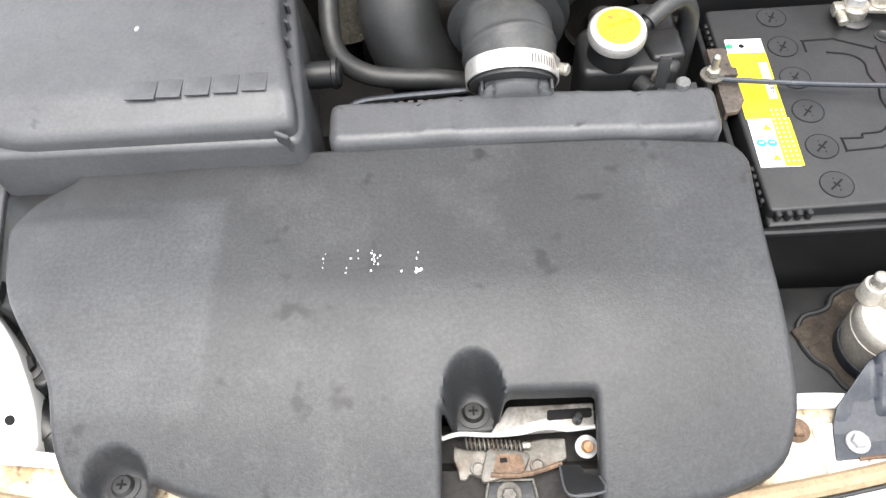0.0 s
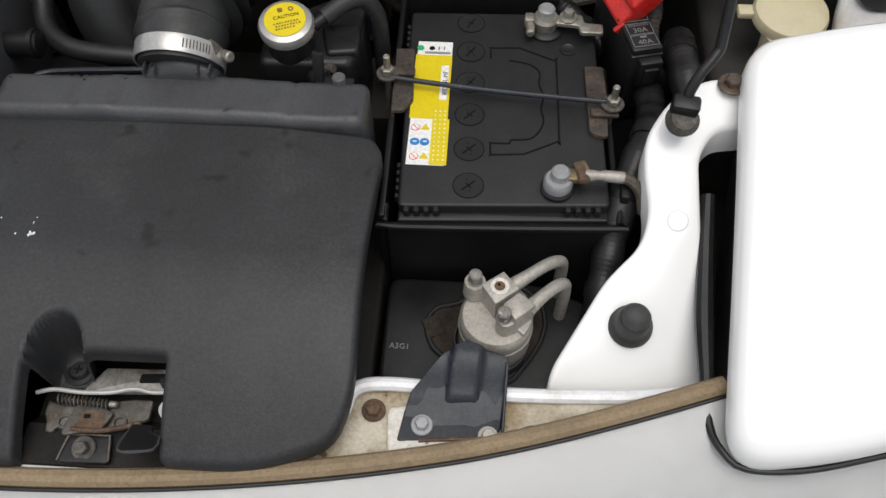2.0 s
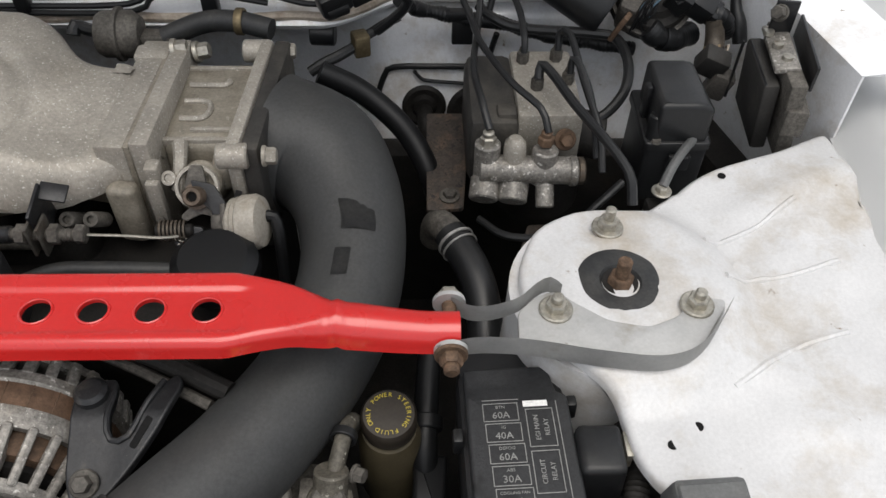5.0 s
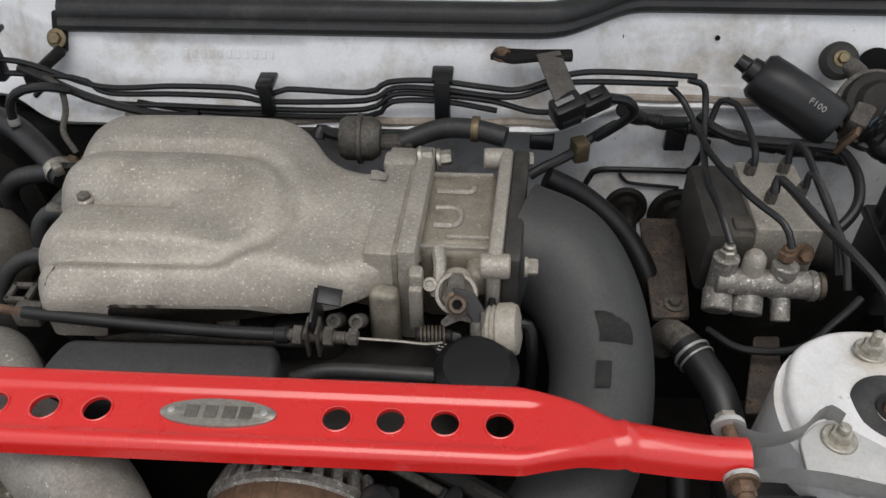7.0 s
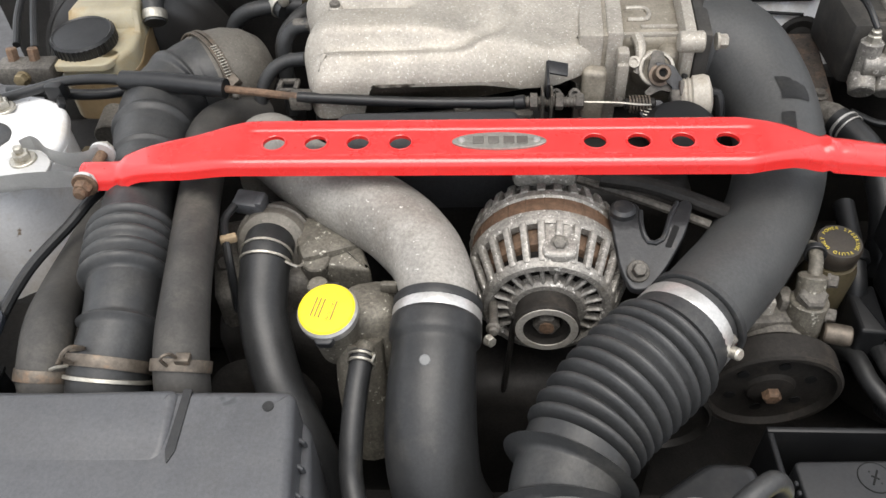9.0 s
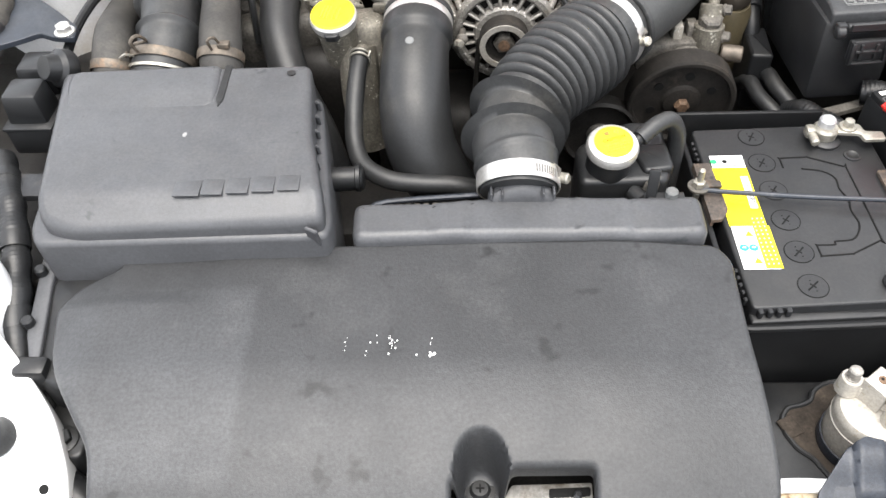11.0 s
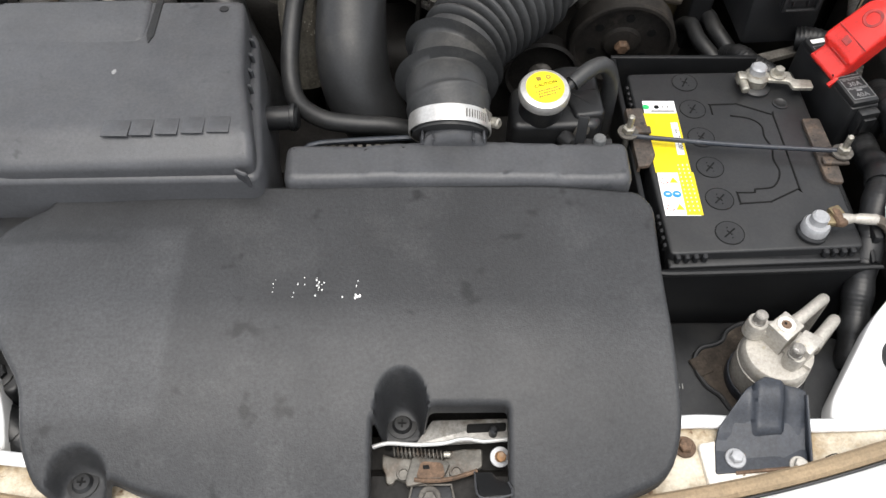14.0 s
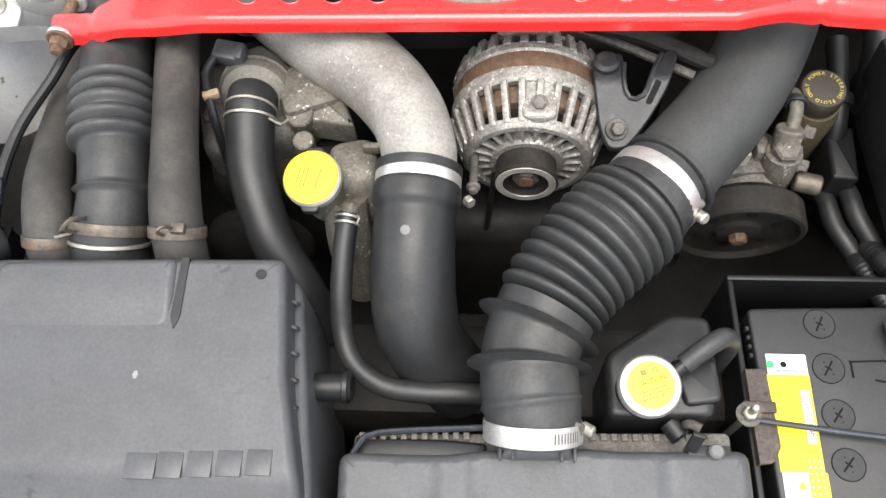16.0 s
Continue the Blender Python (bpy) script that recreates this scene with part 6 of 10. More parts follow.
for e in ([(-0.009, 0.02), (0.009, 0.02), (0.007, 0.0295), (-0.007, 0.0295)], [(0.009, -0.02), (-0.009, -0.02), (-0.007, -0.0295), (0.007, -0.0295)]):
    part("cap_ear", moved(slab(rounded(e, 0.004), 0.029, 0.022, 0.0015), capm @ pose(0, 0, 0, 0, 0, 12)), M_DARKST, cp, "dark rolled ear")
part("cap_sticker", lathe([(0, 0.0357), (0.0220, 0.0350), (0.0237, 0.0338), (0.0239, 0.0343), (0.0222, 0.0357), (0, 0.0362)], 40, capm.copy()), M_YELLOW, cp, "yellow warning sticker")
part("cap_print", join(words("CAUTION", 0.0042, capm @ pose(0.004, -0.001, 0.0363, 0, 0, -92), 0.0001), *[moved(flat(-0.011 + 0.0035 * i, -0.010, -0.0098 + 0.0035 * i, 0.008, 0.0363), capm) for i in (0, 1, 2, 5)]), M_CAPINK, cp)
part("hose_stub", cyl((-0.112, 0.765, 0.812), (-0.113, 0.745, 0.812), 0.0085), M_SCALE, fil)
part("overflow_hose", tube([(-0.113, 0.756, 0.814), (-0.116, 0.725, 0.803), (-0.118, 0.69, 0.785), (-0.117, 0.664, 0.766), (-0.107, 0.638, 0.757), (-0.080, 0.618, 0.754), (-0.046, 0.613, 0.752), (-0.01, 0.614, 0.748), (0.03, 0.616, 0.735)], 0.0098, 16), M_HOSE, fil, "thin black overflow hose")
part("hose_clip", join(tube([(-0.104, 0.752, 0.818), (-0.1015, 0.748, 0.821), (-0.104, 0.744, 0.817)], 0.0012, 6), *[band((-0.1135, 0.752 - 0.006 * i, 0.8125 - 0.001 * i), (0.1, 1, 0.2), 0.0105, 0.0022, 0.0012) for i in (0, 1)]), M_ZINC, fil)
part("lug", box((-0.094, 0.812, 0.834), (0.016, 0.007, 0.012), 0.003), M_SCALE, fil)
part("sensor", join(cyl((-0.171, 0.872, 0.77), (-0.170, 0.862, 0.818), 0.0138), cyl((-0.168, 0.845, 0.78), (-0.166, 0.840, 0.806), 0.010)), M_SCALE, fil)

th = thing("thermostat_housing", (-0.22, 0.88, 0.74), "grimy cast thermostat housing with rubber hose", "thermostat housing")
part("body", lathe([(0, -0.03), (0.034, -0.03), (0.036, -0.02), (0.036, 0.02), (0.033, 0.027), (0.0245, 0.032), (0.0205, 0.034), (0.0205, 0.052), (0, 0.052)], 32, aim((-0.217, 0.905, 0.800), (0.02, -0.72, 0.45))), M_INLET, th)
part("collar", lathe([(0.034, 0), (0.0385, 0.001), (0.0385, 0.007), (0.034, 0.008)], 32, aim((-0.217, 0.899, 0.804), (0.02, -0.72, 0.45)), True), M_GRIMY, th)
part("base", box((-0.232, 0.895, 0.76), (0.10, 0.11, 0.08), 0.015, 3, turn=(0, 0, 15)), M_GRIMY, th)
part("bolt", hexbolt((-0.262, 0.872, 0.798), (0, -0.4, 0.9), 0.0075, 0.008, 1.3), M_GRIMY, th)
part("rear_block", box((-0.165, 0.893, 0.80), (0.06, 0.06, 0.05), 0.010, 2, turn=(0, 0, 20)), M_SCALE, th)
part("radiator_hose", tube([(-0.2155, 0.878, 0.822, 0.0238), (-0.215, 0.862, 0.8235, 0.0234), (-0.215, 0.840, 0.815, 0.0228), (-0.210, 0.80, 0.800, 0.022), (-0.191, 0.75, 0.772, 0.0215), (-0.165, 0.715, 0.735, 0.0205), (-0.15, 0.695, 0.68, 0.0205)], 0.02, 28), M_HOSE, th, "thick black radiator hose")
part("hose_clip", join(band((-0.215, 0.862, 0.8235), (0, 1, 0.1), 0.0236, 0.0025, 0.001), band((-0.215, 0.853, 0.8212), (0, 1, 0.3), 0.0234, 0.0025, 0.001), tube([(-0.195, 0.849, 0.828), (-0.182, 0.842, 0.828), (-0.178, 0.850, 0.824)], 0.0014, 6)), M_ZINC, th)
part("plug", join(box((-0.238, 0.914, 0.842), (0.030, 0.020, 0.017), 0.003, turn=(10, 0, -12)), box((-0.2255, 0.908, 0.847), (0.007, 0.014, 0.014), 0.0015, turn=(10, 0, -12))), M_BOX, th, "dusty grey sensor plug")
part("wire", tube([(-0.250, 0.910, 0.845), (-0.258, 0.89, 0.842), (-0.252, 0.865, 0.836), (-0.247, 0.845, 0.815), (-0.245, 0.83, 0.78)], 0.004, 8), M_BLACK, th)
part("wire_tie", box((-0.250, 0.868, 0.838), (0.016, 0.008, 0.008), 0.002, turn=(0, 0, 20)), M_FOAM, th, "tan tape tag")
solo("air_pump_pulley", lathe([(0, 0), (0.05, 0), (0.055, 0.004), (0.05, 0.008), (0.055, 0.012), (0.05, 0.016), (0.055, 0.02), (0.05, 0.024), (0.02, 0.03), (0, 0.03)], 40, aim((-0.225, 0.79, 0.70), (0, -1, 0.12))), M_DEEP, "black grooved belt pulley below the hoses", "pulley")

ah = thing("air_intake_hose", (-0.345, 0.90, 0.78), "ribbed dusty black air hose from the air box", "intake hose")


def ribs2(s, r):
    s -= 0.030
    r += 0.0045 * hump(s - 0.062, 0.004) + 0.003 * hump(s - 0.285, 0.005) + 0.003 * hump(s + 0.006, 0.004) + 0.003 * hump(s + 0.018, 0.004)
    for c in (0.338, 0.418):
        r += 0.0038 * hump(s - c, 0.009)
    if 0.103 < s < 0.170:
        r += 0.0005 + 0.0078 * abs(math.sin((s - 0.103) / 0.0134 * math.pi)) ** 0.7
    return r


part("hose", tube([(-0.326, 0.706, 0.772, 0.033), (-0.3258, 0.712, 0.795, 0.033), (-0.324, 0.728, 0.816, 0.033), (-0.319, 0.762, 0.836, 0.031), (-0.329, 0.824, 0.847, 0.032), (-0.344, 0.893, 0.845, 0.0325), (-0.356, 0.955, 0.838, 0.034), (-0.370, 1.02, 0.836, 0.040), (-0.376, 1.070, 0.838, 0.043), (-0.368, 1.102, 0.838, 0.046), (-0.352, 1.122, 0.838, 0.0505), (-0.336, 1.134, 0.838, 0.0535)], 0.033, 40, 0.0016, ribs2), M_RUBBER, ah, sharp=60)
c2 = part("hose_clip", band((-0.3230, 0.735, 0.8215), (0.10, 1, 0.62), 0.0335, 0.010, 0.0014), M_CLIP, ah, "rusty spring clip")
part("clip_ear", join(tube([(-0.338, 0.716, 0.848), (-0.340, 0.712, 0.862), (-0.334, 0.718, 0.866), (-0.330, 0.726, 0.855), (-0.344, 0.728, 0.850)], 0.0018, 6, 0.002), box((-0.366, 0.724, 0.835), (0.026, 0.008, 0.0035), 0.001, turn=(0, -25, 0))), M_CLIP, c2)
part("clip_strand", band((-0.3240, 0.7255, 0.8140), (0.10, 1, 0.75), 0.0340, 0.0035, 0.0014), M_ZINC, c2)
TI, TA = Vector((-0.337, 1.135, 0.836)), Vector((0.70, 0.69, -0.10)).normalized()
part("turbo_inlet", lathe([(0, 0.079), (0.020, 0.077), (0.036, 0.069), (0.048, 0.053), (0.0545, 0.034), (0.0565, 0.012), (0.0545, -0.006), (0.050, -0.02), (0, -0.02)], 44, aim(TI, TA)), M_INLET, ah, "domed dusty aluminium inlet")
for d in (-0.003, 0.004):
    c2 = part("clamp", band(TI + TA * d, TA, 0.0572, 0.0048, 0.0018), M_CLIP, ah, "dull worm clamp")
tu = TA.cross(Vector((0, 0, 1))).normalized()
tn = tu.cross(TA)
for k in range(13):
    a = radians(28 + 3.2 * k)
    nrm, tan = tu * math.cos(a) + tn * math.sin(a), tn * math.cos(a) - tu * math.sin(a)
    pos = TI + TA * 0.0005 + nrm * 0.0592
    part("thread", moved(box((0, 0, 0), (0.0016, 0.008, 0.0026), 0.0005, 1), Matrix(((tan.x, TA.x, nrm.x, pos.x), (tan.y, TA.y, nrm.y, pos.y), (tan.z, TA.z, nrm.z, pos.z), (0, 0, 0, 1)))), M_ZINC, c2)
pos = TI + tu * 0.056 + tn * 0.022
part("worm_housing", box(pos, (0.013, 0.020, 0.011), 0.002, turn=(30, 20, -45)), M_CLIP, c2)
part("clamp_screw", cyl(pos, pos + Vector((0.008, -0.018, -0.008)), 0.004), M_GRIMY, c2)

h2 = thing("bypass_hose", (-0.28, 0.88, 0.80), "smooth dusty black rubber hose beside the ribbed one", "hose")
part("hose", tube([(-0.256, 0.704, 0.785, 0.0225), (-0.256, 0.709, 0.808, 0.0225), (-0.257, 0.728, 0.832, 0.0225), (-0.260, 0.755, 0.845, 0.022), (-0.266, 0.80, 0.853, 0.0205), (-0.281, 0.88, 0.850, 0.0205), (-0.297, 0.955, 0.840, 0.021), (-0.309, 1.02, 0.838, 0.023), (-0.300, 1.065, 0.83, 0.0235), (-0.268, 1.095, 0.812, 0.0235)], 0.021, 28, 0.005), M_DUSTY, h2, sharp=60)
c2 = part("hose_clip", band((-0.2570, 0.727, 0.8310), (0.03, 1, 0.68), 0.0232, 0.010, 0.0012), M_CLIP, h2, "rusty spring clip")
part("clip_ear", join(tube([(-0.259, 0.713, 0.850), (-0.260, 0.710, 0.863), (-0.254, 0.714, 0.864), (-0.251, 0.718, 0.853)], 0.0016, 6, 0.002), box((-0.247, 0.718, 0.853), (0.012, 0.009, 0.006), 0.001)), M_CLIP, c2)
h3 = thing("crossover_hose", (-0.40, 0.82, 0.78), "dusty dark rubber hose with a wire clip", "hose")
part("hose", tube([(-0.369, 0.702, 0.785, 0.021), (-0.370, 0.706, 0.808, 0.021), (-0.373, 0.722, 0.827, 0.021), (-0.380, 0.76, 0.836, 0.021), (-0.394, 0.81, 0.822, 0.0205), (-0.405, 0.88, 0.805, 0.0205), (-0.412, 0.94, 0.79, 0.021), (-0.40, 1.0, 0.77, 0.021)], 0.021, 24), M_DUSTY, h3, sharp=60)
c2 = part("hose_clip", band((-0.3728, 0.7205, 0.8250), (0.08, 1, 0.8), 0.0216, 0.010, 0.0012), M_CLIP, h3)
part("clip_ear", tube([(-0.358, 0.714, 0.842), (-0.350, 0.712, 0.848), (-0.345, 0.718, 0.842)], 0.0015, 6), M_ZINC, c2)
solo("vacuum_line", tube([(-0.428, 0.70, 0.80), (-0.43, 0.75, 0.83), (-0.425, 0.82, 0.84), (-0.405, 0.88, 0.845), (-0.39, 0.92, 0.85), (-0.37, 0.97, 0.84)], 0.0055, 10), M_BLACK, "thin black rubber vacuum line", "hose")
solo("vacuum_valve", lathe([(0, 0), (0.018, 0), (0.02, 0.004), (0.02, 0.014), (0.015, 0.018), (0.012, 0.03), (0, 0.03)], 28, aim((-0.415, 0.715, 0.83), (-0.4, -0.5, 0.4))), M_BLACK, "round black vacuum valve", "valve")

# ---- alternator and belt drive ----
alt = thing("alternator", (0.044, 0.87, 0.70), "corroded aluminium alternator with slotted housing", "alternator")
AX, AZ = 0.046, 0.783
am = aim((AX, 0.807, AZ), (0.03, 1, 0))        # z runs back along the shaft from the pulley's face
part("core", lathe([(0, 0.036), (0.048, 0.036), (0.055, 0.042), (0.052, 0.12), (0, 0.125)], 40, am.copy()), M_DEEP, alt, "dark rotor inside")
part("winding_ring", lathe([(0.052, 0.046), (0.062, 0.048), (0.064, 0.054), (0.064, 0.072), (0.052, 0.074)], 56, am.copy(), True), M_RUST, alt, "brown copper windings")
part("hub_ring", lathe([(0.026, 0.022), (0.034, 0.022), (0.037, 0.025), (0.037, 0.034), (0.030, 0.037), (0.026, 0.046)], 48, am.copy(), True), M_ALT, alt)
part("front_ring", lathe([(0.0500, 0.026), (0.0535, 0.0225), (0.0585, 0.023), (0.0620, 0.027), (0.0625, 0.031), (0.057, 0.0325), (0.0510, 0.031)], 56, am.copy(), True), M_ALT, alt)
part("mid_ring", lathe([(0.066, 0.064), (0.0735, 0.063), (0.0755, 0.066), (0.0755, 0.078), (0.066, 0.078)], 56, am.copy(), True), M_ALT, alt)
spoke = fin = None
for k in range(22):
    m = am @ Matrix.Rotation(2 * math.pi * k / 22, 4, 'Z')
    if spoke is None:
        spoke = part("spoke", box((0.0435, 0, 0.028), (0.021, 0.0038, 0.0085), 0.0014, 1, turn=(0, -5, 0)), M_ALT, alt, at=m)
    else:
        part("spoke", None, None, alt, at=m, mesh=spoke.data)
for k in range(28):
    m = am @ Matrix.Rotation(2 * math.pi * (k + 0.5) / 28, 4, 'Z')
    if fin is None:
        fin = part("front_fin", box((0.0668, 0, 0.0465), (0.0075, 0.0068, 0.041), 0.0022, 2, turn=(0, 21, 0)), M_ALT, alt, at=m)
    else:
        part("front_fin", None, None, alt, at=m, mesh=fin.data)
part("stator", lathe([(0.06, 0.078), (0.0735, 0.078), (0.0735, 0.098), (0.06, 0.098)], 56, am.copy(), True), M_COPPER, alt, "brown laminated stator band")
for k in range(26):
    part("stator_mark", box((0.0737, 0, 0.088), (0.0006, 0.0008, 0.0196), 0, 1), M_RUST, alt, at=am @ Matrix.Rotation(2 * math.pi * k / 26 + 0.3, 4, 'Z'))
part("rear_ring", lathe([(0.066, 0.098), (0.0735, 0.097), (0.0755, 0.099), (0.0755, 0.106), (0.066, 0.107)], 56, am.copy(), True), M_ALT, alt)
rf = None
for k in range(30):
    m = am @ Matrix.Rotation(2 * math.pi * k / 30, 4, 'Z')
    if rf is None:
        rf = part("rear_fin", box((0.0705, 0, 0.115), (0.008, 0.0085, 0.022), 0.0018, 2, turn=(0, -14, 0)), M_ALT, alt, at=m)
    else:
        part("rear_fin", None, None, alt, at=m, mesh=rf.data)
part("rear_cap", lathe([(0, 0.138), (0.046, 0.137), (0.062, 0.131), (0.0685, 0.124), (0.0685, 0.120), (0.058, 0.118), (0, 0.12)], 48, am.copy()), M_ALT, alt)
lg = part("top_lug", join(slab(rounded([(0.040, 0.834), (0.070, 0.834), (0.072, 0.862), (0.062, 0.888), (0.046, 0.888), (0.038, 0.862)], 0.008), lambda x, y: 0.852 + 0.006 * ease(y, 0.86, 0.885), 0.838, 0.004, 0.006), box((0.054, 0.838, 0.838), (0.016, 0.010, 0.026), 0.004)), M_ALT, alt, "cast lug with a screw")
part("screw", hexbolt((0.055, 0.848, 0.852), (0, -0.5, 0.9), 0.0062, 0.004, 1.3), M_GRIMY, lg)
part("rear_lug", box((0.045, 0.935, 0.860), (0.06, 0.022, 0.020), 0.006), M_ALT, alt)
pm = aim((AX, 0.835, AZ), (-0.03, -1, 0))
pu = part("pulley", lathe([(0.014, 0), (0.0285, 0), (0.0305, 0.002), (0.0285, 0.005), (0.0285, 0.020), (0.0305, 0.023), (0.0305, 0.027), (0.0285, 0.0285), (0.0215, 0.0285), (0.0205, 0.022), (0.016, 0.021), (0.014, 0.02)], 48, pm.copy(), True), M_PULLEY, alt, "grimy belt pulley")
part("rim_face", lathe([(0.0215, 0.0284), (0.0285, 0.0284), (0.0283, 0.0292), (0.0218, 0.0292)], 48, pm.copy(), True), M_DRIER, pu, "bright worn pulley rim")
part("nut", lathe([(0, 0.016), (0.0125, 0.016), (0.0125, 0.0235), (0.011, 0.0255), (0, 0.0255)], 6, pm.copy()), M_GRIMY, pu)
part("shaft_end", lathe([(0, 0.0255), (0.0068, 0.0255), (0.0068, 0.0275), (0, 0.028)], 18, pm.copy()), M_RUST, pu, "rusty shaft end")
brk = thing("alternator_bracket", (0.14, 0.88, 0.80), "dark steel alternator adjusting bracket", "bracket")
hook_z = lambda x, y: 0.840 - 0.30 * max(0, 0.885 - y) + 0.10 * max(0, x - 0.14)
part("plate", slab(rounded([(0.104, 0.903), (0.109, 0.911), (0.132, 0.916), (0.1345, 0.902), (0.1335, 0.881), (0.138, 0.868), (0.149, 0.870), (0.158, 0.892), (0.167, 0.911), (0.178, 0.917), (0.182, 0.908), (0.172, 0.877), (0.154, 0.847), (0.134, 0.822), (0.118, 0.822), (0.110, 0.841), (0.1065, 0.875)][::-1], [0.004, 0.006, 0.006, 0.006, 0.008, 0.008, 0.008, 0.008, 0.006, 0.006, 0.006, 0.012, 0.012, 0.008, 0.006, 0.01, 0.01][::-1]), hook_z, lambda x, y: hook_z(x, y) - 0.006, 0.0018, 0.005), M_DARKST, brk)
part("rim", tube([(x, y, hook_z(x, y) + 0.0008) for x, y in ((0.1335, 0.902), (0.1325, 0.881), (0.1375, 0.867), (0.1495, 0.869), (0.159, 0.892), (0.168, 0.911))], 0.0024, 8), M_DARKST, brk, "worn folded rim")
part("boss", lathe([(0, 0), (0.0125, 0), (0.012, 0.006), (0.009, 0.009), (0, 0.009)], 24, pose(0.117, 0.901, 0.839)), M_DARKST, brk)
part("slot", slab(rounded([(0.151, 0.862), (0.156, 0.860), (0.166, 0.880), (0.161, 0.883)][::-1], 0.002), lambda x, y: hook_z(x, y) + 0.0006, lambda x, y: hook_z(x, y) - 0.001, 0.0002), M_INKGAP, brk)
part("bolt", hexbolt((0.125, 0.838, 0.827), (0.05, -0.5, 0.85), 0.0066, 0.009), M_GRIMY, brk)
part("slide_bar", tube([(0.10, 0.945, 0.845), (0.15, 0.935, 0.842), (0.215, 0.905, 0.835)], 0.008, 10), M_DEEP, brk)
part("tie_tube", tube([(0.08, 0.955, 0.835), (0.14, 0.93, 0.83), (0.20, 0.90, 0.825)], 0.0045, 8), M_GRIMY, brk)
for p in ((-0.003, 0.787, 0.807), (0.108, 0.80, 0.775)):
    solo("bolt", join(lathe([(0, 0.005), (0.003, 0.005), (0.0045, 0.0035), (0.0048, 0), (0.0065, -0.001), (0.0065, -0.003), (0, -0.003)], 16, aim(p, (0, -0.9, 0.3))), cyl((p[0], p[1] + 0.05, p[2] - 0.02), p, 0.004)), M_GRIMY, "dull bolt end beside the alternator", "bolt", "engine bolts")
solo("drive_belt", tube([(AX - 0.0295, 0.822, AZ), (AX - 0.036, 0.82, 0.70), (AX - 0.045, 0.82, 0.60)], 0.003, 8), M_DEEP, "black rubber drive belt below the alternator", "drive belt")

ps = thing("steering_pump", (0.26, 0.84, 0.64), "grimy power steering pump with dark pulley", "power steering pump")
pm = aim((0.260, 0.822, 0.706), (0, -1, -0.08))
pu = part("pulley", lathe([(0.02, 0.0), (0.063, 0.0), (0.0645, 0.002), (0.0645, 0.026), (0.062, 0.028), (0.058, 0.028), (0.056, 0.021), (0.045, 0.019), (0.024, 0.020), (0.02, 0.024)], 56, pm.copy(), True), M_PULLEY, ps, "dark cup-shaped pulley")
part("hub", lathe([(0, 0.0), (0.022, 0.0), (0.021, 0.024), (0.012, 0.026), (0, 0.026)], 30, pm.copy()), M_PULLEY, pu)
part("hub_nut", lathe([(0, 0.025), (0.009, 0.025), (0.009, 0.032), (0.007, 0.034), (0, 0.034)], 6, pm.copy()), M_RUST, pu, "rusty hub nut")
for k in range(6):
    part("web_hole", lathe([(0, 0.0185), (0.0055, 0.0185), (0.0055, 0.0206), (0, 0.0206)], 14, pm @ pose(0.037 * math.cos(k * 1.047 + 0.4), 0.037 * math.sin(k * 1.047 + 0.4), 0)), M_INKGAP, pu)
part("body", lathe([(0, 0), (0.045, 0), (0.048, 0.02), (0.04, 0.06), (0, 0.065)], 28, aim((0.262, 0.83, 0.715), (0, 1, 0.1))), M_GRIMY, ps)
part("bracket", box((0.240, 0.845, 0.748), (0.075, 0.03, 0.035), 0.006, turn=(0, 0, 5)), M_GRIMY, ps)
part("cast_web", box((0.252, 0.85, 0.768), (0.012, 0.02, 0.03), 0.003), M_CAST, ps)
part("cast_web", box((0.270, 0.855, 0.765), (0.012, 0.02, 0.03), 0.003), M_GRIMY, ps)
bj = part("banjo", join(cyl((0.288, 0.842, 0.74), (0.288, 0.846, 0.782), 0.0175), cyl((0.288, 0.846, 0.775), (0.290, 0.86, 0.80), 0.013)), M_SCALE, ps, "grey pressure hose banjo")
part("bolt", lathe([(0, 0), (0.0135, 0), (0.0135, 0.010), (0.011, 0.012), (0, 0.012)], 6, aim((0.288, 0.845, 0.782), (0, -0.25, 1))), M_GRIMY, bj)
part("pressure_pipe", tube([(0.292, 0.86, 0.795), (0.296, 0.875, 0.803), (0.299, 0.893, 0.801), (0.302, 0.91, 0.785), (0.304, 0.925, 0.75)], 0.0065, 14), M_SCALE, ps)
part("pipe_clip", band((0.298, 0.886, 0.8025), (0.2, 1, -0.1), 0.0078, 0.007, 0.002), M_BLACK, ps)
part("bolt", hexbolt((0.306, 0.862, 0.79), (0.8, -0.4, 0.2), 0.006, 0.008, 1.2), M_GRIMY, ps)
part("bolt", hexbolt((0.304, 0.84, 0.768), (0.8, -0.4, 0.2), 0.006, 0.008, 1.2), M_GRIMY, ps)
part("brass_end", cyl((0.304, 0.832, 0.752), (0.328, 0.826, 0.752), 0.010), M_CLIP, ps, "tarnished brass pipe union")
im = aim((0.165, 0.815, 0.66), (0, -1, 0.05))
ip = thing("idler_pulley", (0.165, 0.815, 0.66), "dark idler pulley behind the bellows", "pulley")
part("wheel", lathe([(0.014, 0), (0.045, 0), (0.047, 0.004), (0.047, 0.022), (0.044, 0.026), (0.040, 0.020), (0.02, 0.018), (0.014, 0.020)], 44, im.copy(), True), M_DEEP, ip)
part("hub", lathe([(0, 0), (0.015, 0), (0.015, 0.022), (0.012, 0.026), (0, 0.026)], 24, im.copy()), M_DUCT, ip)
part("bolt", lathe([(0, 0.025), (0.008, 0.025), (0.008, 0.031), (0.006, 0.032), (0, 0.032)], 6, im.copy()), M_RUST, ip)

